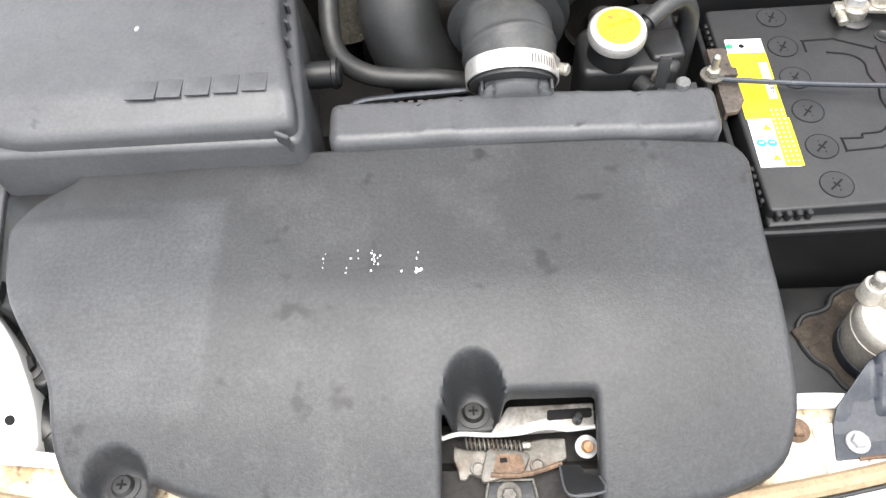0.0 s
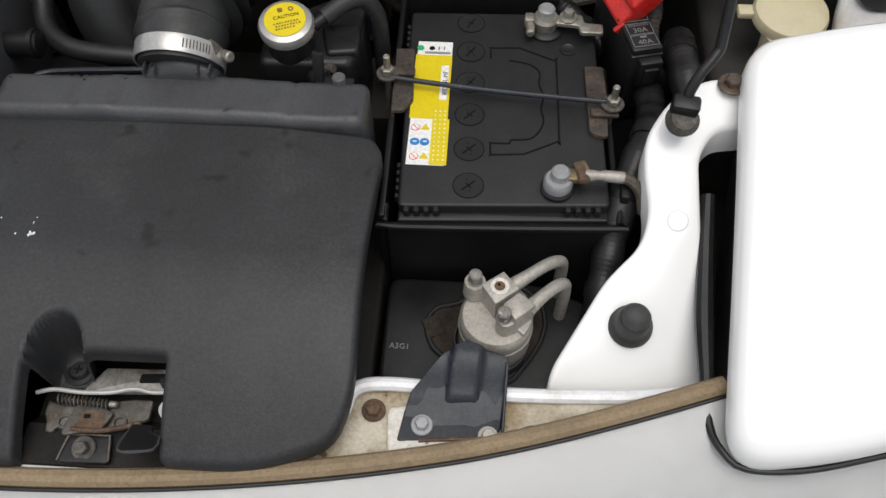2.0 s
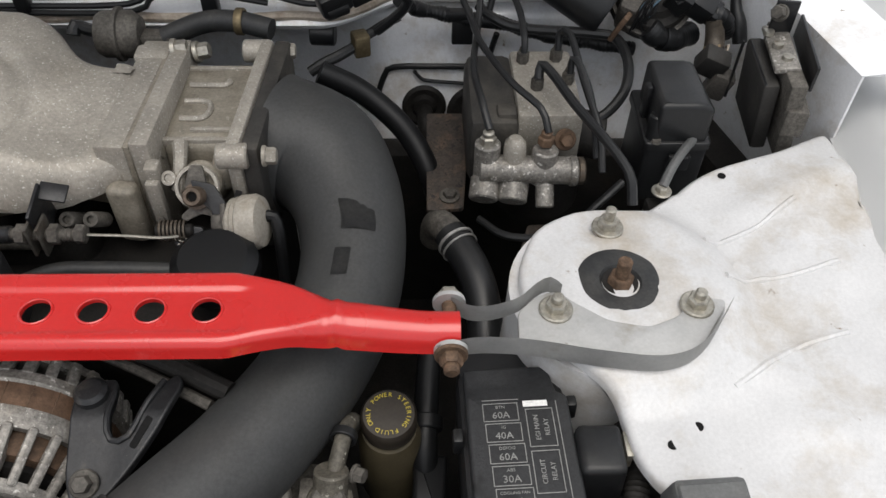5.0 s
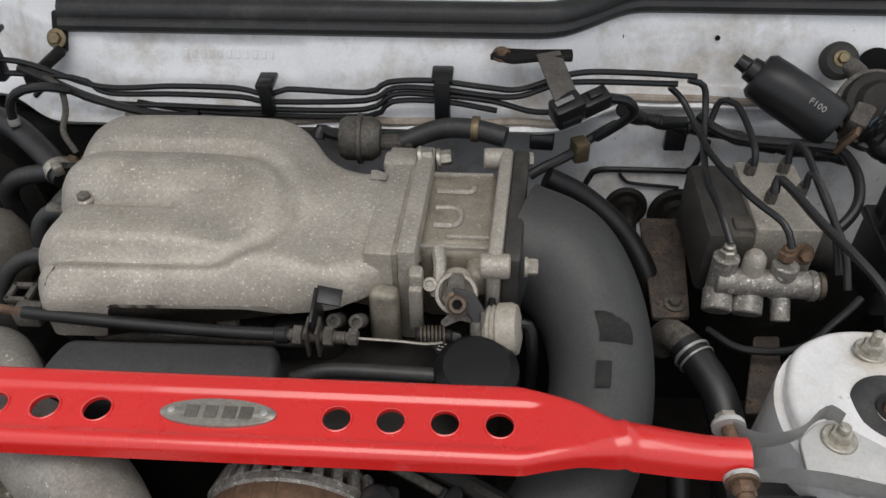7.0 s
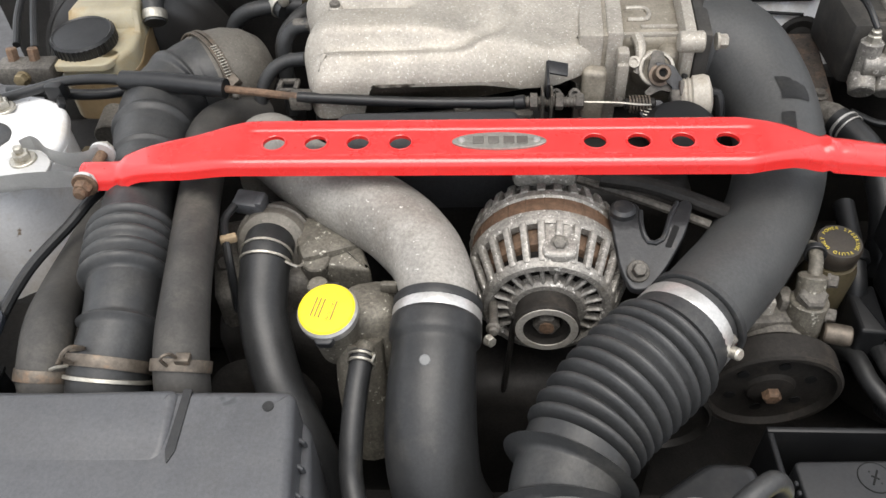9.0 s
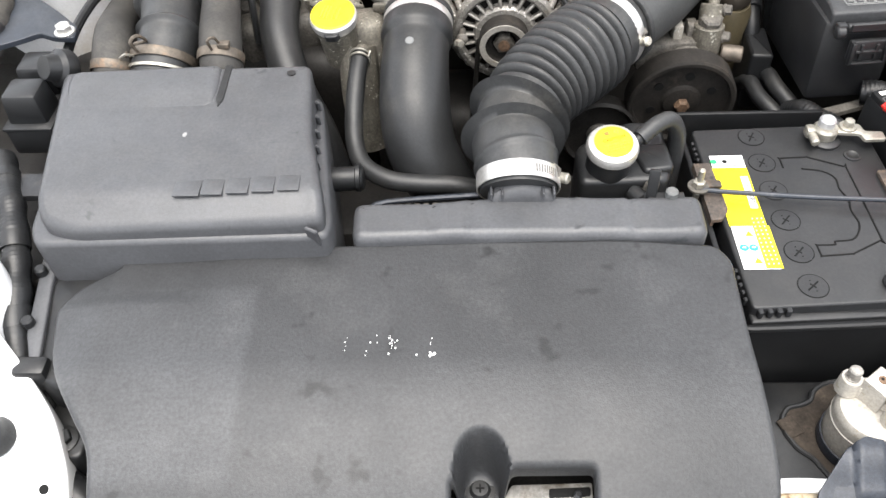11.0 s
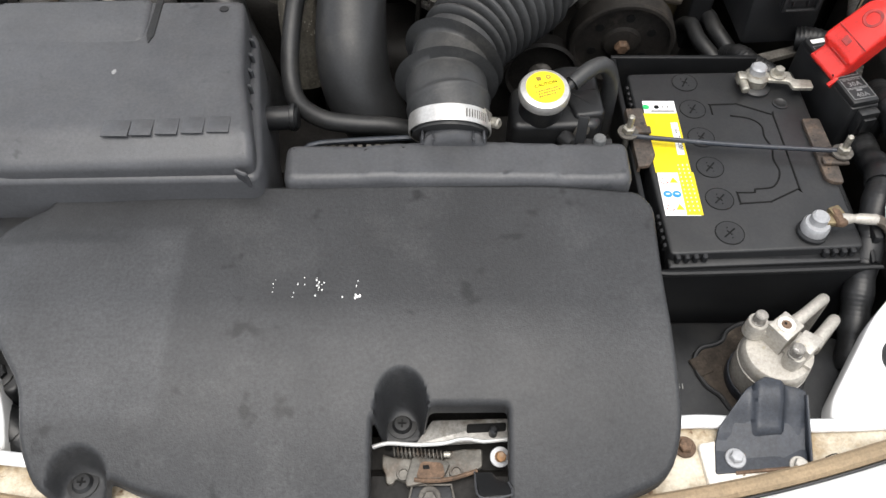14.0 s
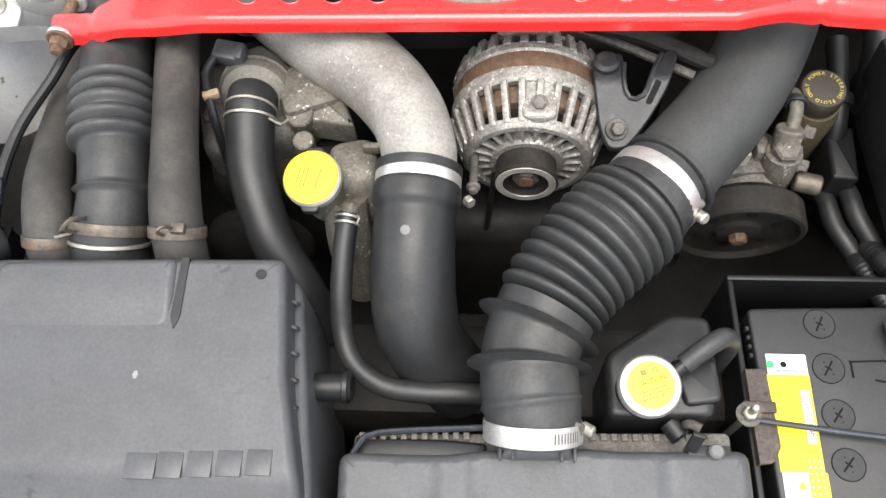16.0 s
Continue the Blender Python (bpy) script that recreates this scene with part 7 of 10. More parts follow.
rs = thing("steering_reservoir", (0.331, 0.917, 0.66), "brown power steering fluid bottle with a dark cap", "fluid reservoir")
part("bottle", lathe([(0, 0), (0.026, 0), (0.028, 0.01), (0.026, 0.10), (0.022, 0.112), (0, 0.112)], 32, pose(0.331, 0.922, 0.66, 6)), M_OLIVE, rs)
cp = part("cap", lathe([(0, 0), (0.0215, 0), (0.0225, 0.002), (0.0225, 0.017), (0.0205, 0.020), (0, 0.0205)], 40, pose(0.331, 0.913, 0.773, 6)), M_CAPBR, rs, "brown-black screw cap with yellow ring of words")
for i, ch_ in enumerate("POWER STEERING FLUID ONLY "):
    if ch_ != " ":
        a = 2 * math.pi * i / 26
        part("letter", words(ch_, 0.0052, pose(0.331, 0.913, 0.773, 6) @ Matrix.Rotation(-a + 0.9, 4, 'Z') @ pose(0, 0.0160, 0.0207), 0.0001), M_YINK, cp)

# ---- fuse box, relays, connectors ----
fz = shift(thing("fuse_box", (0.42, 0.86, 0.70), "black engine bay fuse box with printed lid", "fuse box"), 0.006, -0.003, 0.009)
fm = Matrix.Translation((0.4205, 0.856, 0.824)) @ Euler((radians(-3), radians(-2), radians(1.5))).to_matrix().to_4x4()
part("body", moved(join(box((0, 0.002, -0.06), (0.082, 0.156, 0.10), 0.006), box((-0.002, 0.086, -0.044), (0.074, 0.044, 0.058), 0.005)), fm), M_BATT, fz)
part("lid", moved(slab(rounded([(-0.036, 0.078), (0.030, 0.078), (0.034, 0.050), (0.040, 0.046), (0.040, -0.076), (-0.036, -0.076)], 0.004), lambda x, y: 0.004 * ease(y, -0.074, -0.06) - 0.006 * ease(y, 0.046, 0.056), -0.022, 0.003, 0.01), fm), M_COVER, fz)
part("hinge", moved(join(cyl((-0.022, -0.084, -0.014), (0.024, -0.084, -0.014), 0.0055), box((-0.028, -0.085, -0.014), (0.010, 0.010, 0.014), 0.002), box((0.030, -0.085, -0.014), (0.010, 0.010, 0.014), 0.002)), fm), M_BATT, fz)
part("hinge_pin", moved(join(cyl((-0.034, -0.0885, -0.016), (-0.024, -0.0885, -0.016), 0.0068), cyl((0.026, -0.0885, -0.016), (0.036, -0.0885, -0.016), 0.0068), box((0.0, -0.091, -0.010), (0.040, 0.003, 0.009), 0.001, 1)), fm), M_BATT, fz)
part("latch", moved(join(box((0.002, -0.094, -0.035), (0.040, 0.008, 0.024), 0.002), box((-0.016, -0.100, -0.035), (0.004, 0.007, 0.024), 0.001), box((0.020, -0.100, -0.035), (0.004, 0.007, 0.024), 0.001), box((0.002, -0.1, -0.0475), (0.040, 0.006, 0.003), 0.001), box((0.002, -0.099, -0.035), (0.028, 0.004, 0.004), 0.001), box((-0.006, -0.099, -0.035), (0.003, 0.004, 0.018), 0.001), box((0.010, -0.099, -0.035), (0.003, 0.004, 0.018), 0.001)), fm), M_BATT, fz)
part("side_clip", moved(box((-0.043, 0.020, -0.012), (0.008, 0.012, 0.018), 0.002), fm), M_BLACK, fz)
part("side_clip", moved(box((0.044, 0.045, -0.012), (0.008, 0.010, 0.018), 0.002), fm), M_BLACK, fz)
LZ = 0.0046


def cell(x0, y0, x1, y1, t=0.0006):
    return moved(join(flat(x0, y0, x1, y0 + t, LZ), flat(x0, y1 - t, x1, y1, LZ), flat(x0, y0, x0 + t, y1, LZ), flat(x1 - t, y0, x1, y1, LZ)), fm)


rows_ = [("BTN", "60A"), ("IG", "40A"), ("DEFOG", "60A"), ("ABS", "30A"), ("COOLING FAN", "40A")]
for i, (small, big) in enumerate(rows_):
    y1 = 0.040 - 0.0172 * i
    x0, x1 = -0.024 + 0.0008 * i, 0.002 + 0.0008 * i
    part("print_frame", cell(x0, y1 - 0.0155, x1, y1), M_INKGREY, fz)
    part("amp_number", words(big, 0.0078, fm @ pose((x0 + x1) / 2, y1 - 0.0105, LZ), 0.0001), M_INKGREY, fz, "pale amperage number")
    part("circuit_name", words(small, 0.0036 if len(small) < 7 else 0.0030, fm @ pose((x0 + x1) / 2, y1 - 0.0035, LZ), 0.0001), M_INKGREY, fz)
for (a, b), y0, y1 in ((("EGI MAIN", "RELAY"), 0.002, 0.034), (("CIRCUIT", "RELAY"), -0.034, -0.001)):
    part("print_frame", cell(0.007, y0, 0.027, y1), M_INKGREY, fz)
    part("relay_name", join(words(a, 0.0050, fm @ pose(0.014, (y0 + y1) / 2, LZ, 0, 0, 90), 0.0001), words(b, 0.0050, fm @ pose(0.021, (y0 + y1) / 2, LZ, 0, 0, 90), 0.0001)), M_INKGREY, fz, "pale relay name")
part("white_print", moved(flat(0.006, 0.036, 0.024, 0.041, LZ), fm), M_LABELW, fz)
part("print_rule", moved(join(flat(0.030, -0.066, 0.0306, 0.040, LZ), flat(-0.020, -0.0686, 0.034, -0.068, LZ), flat(-0.024, 0.0425, 0.003, 0.0431, LZ)), fm), M_INKGREY, fz)
for i, tx in enumerate(("30A", "15A", "20A", "30A", "")):
    x0 = -0.020 + 0.0104 * i
    part("print_frame", cell(x0, -0.066, x0 + 0.0095, -0.048), M_INKGREY, fz)
    if tx:
        part("amp_number", words(tx, 0.0058, fm @ pose(x0 + 0.0062, -0.057, LZ, 0, 0, 90), 0.0001), M_INKGREY, fz, "pale amperage number")
rl = shift(thing("relay", (0.486, 0.85, 0.77), "black square relay beside the fuse box", "relay", "relays"), 0.0, 0.005, 0.0)
part("case", box((0.4825, 0.8465, 0.816), (0.036, 0.043, 0.056), 0.0055, 3, taper=0.9), M_BLACK, rl)
part("mount", box((0.5030, 0.852, 0.830), (0.005, 0.020, 0.016), 0.001), M_ZINC, rl)
part("skirt", box((0.486, 0.846, 0.782), (0.040, 0.042, 0.026), 0.005), M_BLACK, rl)
rl = shift(thing("relay_block", (0.547, 0.80, 0.82), "grey plastic relay block on the inner wing", "relay", "relays"), -0.005, -0.006, 0.0)
part("case", box((0.547, 0.803, 0.852), (0.052, 0.042, 0.034), 0.005, turn=(8, 0, 3), taper=0.95), M_GREYCON, rl)
part("plug", box((0.545, 0.778, 0.828), (0.034, 0.014, 0.016), 0.003), M_GREYCON, rl)
part("catch", join(box((0.536, 0.770, 0.831), (0.008, 0.006, 0.010), 0.001), box((0.556, 0.771, 0.831), (0.008, 0.006, 0.010), 0.001)), M_GREYCON, rl)
part("lid_step", box((0.5465, 0.8005, 0.8705), (0.044, 0.030, 0.0022), 0.001, 1, turn=(8, 0, 3)), M_GREYCON, rl)
part("ear", box((0.520, 0.800, 0.838), (0.008, 0.014, 0.022), 0.002), M_GREYCON, rl)
for x, y, z, spin in ((0.5305, 0.7485, 0.833, 14), (0.529, 0.7120, 0.830, 11)):
    cn = thing("wiring_connector", (x, y, 0.80), "grey multi-pin wiring connector", "connector", "wiring connectors")
    cm = pose(x, y, z, 8, 4, spin) @ Matrix.Scale(0.88, 4)
    part("plug_half", moved(join(box((-0.014, 0, 0), (0.034, 0.032, 0.026), 0.0025), box((-0.026, 0, 0.0115), (0.006, 0.026, 0.006), 0.001)), cm), M_GREYCON, cn)
    part("socket_half", moved(join(box((0.016, 0.001, 0.002), (0.030, 0.036, 0.031), 0.003), box((0.004, 0.001, 0.001), (0.006, 0.038, 0.029), 0.002)), cm), M_GREYCON, cn)
    part("catch", moved(join(box((-0.010, 0.003, 0.0145), (0.022, 0.018, 0.005), 0.0016), box((-0.018, 0.012, 0.0150), (0.010, 0.0025, 0.007), 0.0008, 1), box((-0.018, -0.006, 0.0150), (0.010, 0.0025, 0.007), 0.0008, 1)), cm), M_GREYCON, cn)
    part("catch_window", moved(box((-0.020, 0.003, 0.0155), (0.007, 0.012, 0.005), 0.0008, 1), cm), M_INKGAP, cn, "dark slot of the catch")
    for k in range(7):
        w = 0.0045 * (k - 3)
        part("wire", tube([cm @ Vector((0.029, w, 0.002 + 0.003 * (k % 2))), cm @ Vector((0.038, w * 1.1 + 0.003, 0.007 - 0.002 * (k % 3))), cm @ Vector((0.048, w * 0.7 - 0.002, 0.001)), cm @ Vector((0.060, w * 0.4 - 0.006, -0.012)), cm @ Vector((0.074, w * 0.3 - 0.010, -0.040))], 0.0013, 6), (M_BLACK, M_FOAM, M_DUSTY, M_BLACK, M_DUSTY, M_BLACK, M_GREYCON)[k], cn)
    for k in range(5):
        w = 0.005 * (k - 2)
        part("wire", tube([cm @ Vector((-0.029, w, 0)), cm @ Vector((-0.037, w, 0.002 - 0.002 * (k % 2))), cm @ Vector((-0.043, w * 0.6 - 0.002, -0.014)), cm @ Vector((-0.043, w * 0.5 - 0.006, -0.045))], 0.0013, 6), (M_BLACK, M_DUSTY, M_BLACK, M_FOAM, M_BLACK)[k], cn)


def loom(pts, r=0.010, label="black corrugated wiring loom", m=None):
    lm = thing("wiring_loom", pts[0], label, "wiring loom", "wiring looms")
    part("sleeve", tube(pts, r, 14, 0.0015, lambda s, q: q + (0.0002 if "taped" in label or "dusty" in label else 0.0006) * math.sin(s * 2 * math.pi / 0.0045) + 0.0008 * math.sin(s * 2 * math.pi / 0.031)), m or M_BLACK, lm, sharp=60)
    line = smooth_path([p[:3] for p in pts], 0.01)
    for i in range(3, len(line) - 3, 7):
        part("tape_wrap", band(line[i], line[i + 1] - line[i - 1], r + 0.0002, 0.012 + 0.004 * (i % 3), 0.0007, 20), M_BLACK, lm)
    return lm


loom([(0.517, 0.905, 0.79), (0.519, 0.867, 0.80), (0.511, 0.83, 0.80), (0.504, 0.799, 0.798), (0.494, 0.745, 0.79), (0.488, 0.70, 0.765), (0.486, 0.66, 0.73)], 0.0088, m=M_DUSTY)
loom([(0.385, 0.785, 0.70), (0.390, 0.76, 0.72), (0.405, 0.735, 0.725), (0.43, 0.71, 0.72), (0.45, 0.69, 0.71)], 0.011)
loom([(0.372, 0.80, 0.68), (0.378, 0.76, 0.70), (0.395, 0.72, 0.70), (0.43, 0.69, 0.69)], 0.010)
loom([(0.45, 0.765, 0.74), (0.475, 0.755, 0.745), (0.49, 0.735, 0.735)], 0.013)
loom([(0.515, 0.675, 0.74), (0.510, 0.64, 0.755), (0.515, 0.60, 0.75), (0.522, 0.57, 0.72)], 0.016, "thick black taped wiring loom")
loom([(0.485, 0.64, 0.72), (0.483, 0.59, 0.73), (0.472, 0.54, 0.75), (0.452, 0.49, 0.735), (0.440, 0.44, 0.70), (0.43, 0.38, 0.66)], 0.014, "thick black taped wiring loom")
loom([(-0.47, 0.62, 0.79), (-0.440, 0.56, 0.785), (-0.421, 0.50, 0.765), (-0.408, 0.44, 0.742), (-0.396, 0.40, 0.722), (-0.372, 0.345, 0.70), (-0.34, 0.30, 0.67)], 0.013, "thick black taped wiring loom")
loom([(-0.455, 0.52, 0.76), (-0.436, 0.46, 0.735), (-0.42, 0.41, 0.715), (-0.38, 0.35, 0.69), (-0.31, 0.29, 0.66)], 0.016, "thick black taped wiring loom")
solo("rear_tray_bracket", slab(rounded([(0.405, 0.752), (0.475, 0.775), (0.48, 0.765), (0.41, 0.74)], 0.003), 0.728, 0.722, 0.001), M_GRIMY, "grimy steel strap under the fuse box", "bracket")
solo("ballast_block", slab(rounded([(0.351, 0.905), (0.379, 0.905), (0.374, 0.842), (0.348, 0.845)], 0.004), 0.738, 0.66, 0.004), M_TRAY, "brown-black plastic block below the fuse box", "block")
for k, pts in enumerate(([(0.350, 0.865, 0.68), (0.353, 0.843, 0.70), (0.358, 0.812, 0.70), (0.372, 0.784, 0.695), (0.388, 0.762, 0.68)], [(0.371, 0.862, 0.69), (0.373, 0.845, 0.71), (0.376, 0.816, 0.712), (0.388, 0.791, 0.705), (0.404, 0.77, 0.69)])):
    solo("cooler_hose", tube(pts, 0.0095, 16), M_HOSE, "curved dusty rubber hose below the fuse box", "hose", "cooler hoses")
solo("cable_canister", lathe([(0, 0), (0.02, 0), (0.021, 0.003), (0.021, 0.05), (0.019, 0.054), (0, 0.054)], 30, pose(0.499, 0.645, 0.69)), M_BLACK, "black plastic canister behind the battery", "canister")
solo("coolant_pipe", join(tube([(0.365, 0.99, 0.77), (0.362, 0.95, 0.762), (0.360, 0.915, 0.75), (0.360, 0.895, 0.73), (0.361, 0.88, 0.68)], 0.0105, 18), band((0.3605, 0.925, 0.754), (0.05, 1, 0.3), 0.0108, 0.012, 0.003)), M_TRAY, "black rubber hose with a joint beside the fuse box", "hose")

# washer bottle neck, its bracket, wheel-arch liner
flap = lambda u, v: (0.560 + 0.150 * u + 0.02 * v, 0.805 - 0.075 * u * u - (0.050 + 0.03 * u) * v, 0.800 - 0.012 * u - 0.045 * v + 0.006 * math.sin(7 * u))
solo("liner_flap", thick(sheet(14, 6, flap), 0.003), M_LINER, "dusty black rubber flap under the edge of the inner wing", "flap", sharp=60)
solo("arch_liner", slab(rounded([(0.54, 0.89), (0.68, 0.90), (0.79, 0.88), (0.79, 0.62), (0.665, 0.55), (0.54, 0.55)], 0.03), 0.745, 0.50, 0.01), M_LINER, "dark wheel-arch liner", "liner", kind="structure")
wt = thing("washer_bottle", (0.606, 0.66, 0.68), "cream plastic washer bottle neck with a flip cap", "washer bottle")
part("neck", lathe([(0, 0), (0.022, 0), (0.024, 0.02), (0.021, 0.035), (0.024, 0.05), (0.022, 0.07), (0.026, 0.10), (0, 0.10)], 36, pose(0.606, 0.652, 0.685, 4)), M_CREAM, wt)
part("cap", lathe([(0, 0.0), (0.030, 0.0), (0.034, 0.003), (0.035, 0.010), (0.033, 0.014), (0.026, 0.0165), (0.012, 0.015), (0, 0.0145)], 44, pose(0.605, 0.662, 0.783, 6)), M_CREAM, wt)
part("tab", box((0.566, 0.664, 0.790), (0.018, 0.014, 0.007), 0.002), M_CREAM, wt)
wb = thing("washer_bracket", (0.63, 0.71, 0.80), "cream plastic channel bracket bolted to the inner wing", "bracket")
wz = lambda x, y: 0.797 + 0.036 * ease(x, 0.585, 0.632)
wb_rear = [(0.583, 0.714), (0.600, 0.7195), (0.626, 0.7185), (0.69, 0.7195), (0.73, 0.7195)]
wb_front = [(0.581, 0.682), (0.604, 0.690), (0.631, 0.684), (0.67, 0.681), (0.73, 0.681)]
part("arm", slab(rounded(wb_rear + wb_front[::-1], 0.005), wz, lambda x, y: wz(x, y) - 0.006, 0.002, 0.006), M_CREAM, wb, sharp=60)
for e in (wb_rear, wb_front, [(0.583, 0.713), (0.581, 0.70), (0.5815, 0.684)]):
    line = smooth_path([(x, y, wz(x, y)) for x, y in e], 0.006)
    part("flange", thick(sheet(len(line) - 1, 3, lambda u, v: (line[int(u * (len(line) - 1) + 0.5)][0], line[int(u * (len(line) - 1) + 0.5)][1], line[int(u * (len(line) - 1) + 0.5)][2] - 0.012 + 0.021 * v)), 0.0028), M_CREAM, wb)
part("bolt", lathe([(0, 0), (0.010, 0), (0.010, 0.003), (0.007, 0.006), (0, 0.006)], 16, pose(0.663, 0.700, 0.8335)), M_GRIMY, wb)
m = aim((0.677, 0.665, wing_z(0.677, 0.665) + 0.004), (-0.05, -0.2, 0.97))
solo("rubber_stop", lathe([(0, 0), (0.0185, 0), (0.018, 0.004), (0.0155, 0.008), (0.0138, 0.012), (0.0128, 0.028), (0.0115, 0.031), (0.006, 0.0285), (0, 0.0285)], 32, m), M_RUBBER, "black conical rubber bonnet stop on white metal", "rubber stop", group="bonnet stops")

prop = thing("prop_rod", (0.485, 0.508, 0.81), "black bonnet prop rod standing in a clip", "prop rod")
part("clip", box((0.4845, 0.508, 0.822), (0.022, 0.014, 0.020), 0.003, turn=(12, 0, -10)), M_BLACK, prop)
part("boot", lathe([(0, 0), (0.013, 0), (0.014, 0.004), (0.010, 0.010), (0, 0.010)], 24, aim((0.484, 0.504, 0.810), (0, -0.4, 0.9))), M_GRIMY, prop)
part("rod", tube([(0.484, 0.507, 0.815), (0.486, 0.514, 0.835), (0.494, 0.524, 0.848), (0.5035, 0.534, 0.857), (0.506, 0.545, 0.875), (0.505, 0.60, 0.993), (0.500, 0.735, 1.293), (0.497, 0.905, 1.655)], 0.0045, 14, 0.01), M_BLACK, prop)
part("collar", lathe([(0.0043, 0), (0.0095, 0), (0.0102, 0.003), (0.0095, 0.006), (0.0043, 0.006)], 24, aim((0.5035, 0.660, 1.126), (0, 0.41, 0.91)), True), M_RUBBER, prop, "black rubber collar")

# ---- strut bar ----
bar = thing("strut_bar", (0.0, 0.93, 0.86), "glossy red strut bar with eight holes and a badge", "strut bar")


def half_w(x):
    if x > 0:
        return 0.0345 - 0.0175 * min(1, max(0, (x - 0.222) / 0.070)) - 0.002 * ease(x, 0.30, 0.37)
    return 0.0345 - 0.017 * min(1, max(0, (-x - 0.235) / 0.118)) - 0.0035 * ease(-x, 0.350, 0.358)


def mid(x):
    return 0.933 - 0.005 * ease(x, 0.26, 0.37) - 0.016 * min(1, max(0, (-x - 0.235) / 0.118))


def bar_top(x, y):
    a = abs(x)
    z = 0.9035 - 0.006 * ease(a, 0.24, 0.30) - 0.006 * ease(a, 0.30, 0.37)
    z -= 0.0024 * (1 - ease(a, 0.230, 0.240)) * (1 - ease(abs(y - 0.930), 0.0165, 0.021))
    return z + (0.003 * hump(x - 0.297, 0.006) if x > 0 else -0.004 * ease(a, 0.350, 0.356))


def bar_shell(u, v):
    x = -0.392 + 0.777 * u
    w, c = half_w(x), mid(x)
    r = 0.008 + 0.008 * (ease(x, 0.26, 0.30) if x > 0 else ease(-x, 0.33, 0.36))
    r = min(r, w - 0.0005)
    s = v * 2 - 1
    k = abs(s)
    sg = 1 if s > 0 else -1
    if k < 0.6:
        y = c + sg * (w - r) * k / 0.6
        return (x, y, bar_top(x, y))
    if k < 0.85:
        a = (k - 0.6) / 0.25 * math.pi / 2
        return (x, c + sg * (w - r + r * math.sin(a)), bar_top(x, c + w) - r * (1 - math.cos(a)))
    return (x, c + sg * (w + 0.0015 * (k - 0.85) / 0.15), bar_top(x, c + w) - r - (0.006 - 0.001 * ease(abs(x), 0.24, 0.32)) * (k - 0.85) / 0.15)


HOLES = [-0.2065, -0.1672, -0.128, -0.0885, 0.0888, 0.128, 0.1672, 0.2065]
bar_bm = shell(150, 40, bar_shell, 0.0028)
cutter = bmesh.new()
for x in HOLES:
    cutter = join(cutter, cyl((x, 0.930, 0.88), (x, 0.930, 0.92), 0.0102, segs=36, edge=0.0))
plate = part("bar", cut(bar_bm, cutter), M_RED, bar, sharp=50)
for x in HOLES:
    part("hole_rim", lathe([(0.0101, 0.0), (0.0122, 0.0), (0.0118, 0.0012), (0.0108, 0.0016), (0.0101, 0.001)], 36, pose(x, 0.930, 0.9009), True), M_RED, plate)
badge = part("badge", moved(lathe([(0, 0), (0.043, 0), (0.043, 0.0016), (0.0415, 0.0024), (0, 0.0026)], 48), pose(0.002, 0.9298, 0.9012) @ Matrix.Diagonal((1, 0.285, 1, 1))), M_BADGE, bar, "oval brushed metal badge")
for x in (-0.018, -0.004, 0.010, 0.022):
    part("badge_bar", moved(box((x - 0.001, 0, 0.0028), (0.0098, 0.0105, 0.0009), 0.0004, 1), pose(0.002, 0.9298, 0.9012)), M_DUCT, badge, "plain raised block on the badge")
for x in (-0.032, 0.036):
    part("rivet", lathe([(0, 0), (0.0032, 0), (0.0028, 0.0014), (0, 0.002)], 16, pose(x, 0.9298, 0.9036)), M_STEEL, badge)
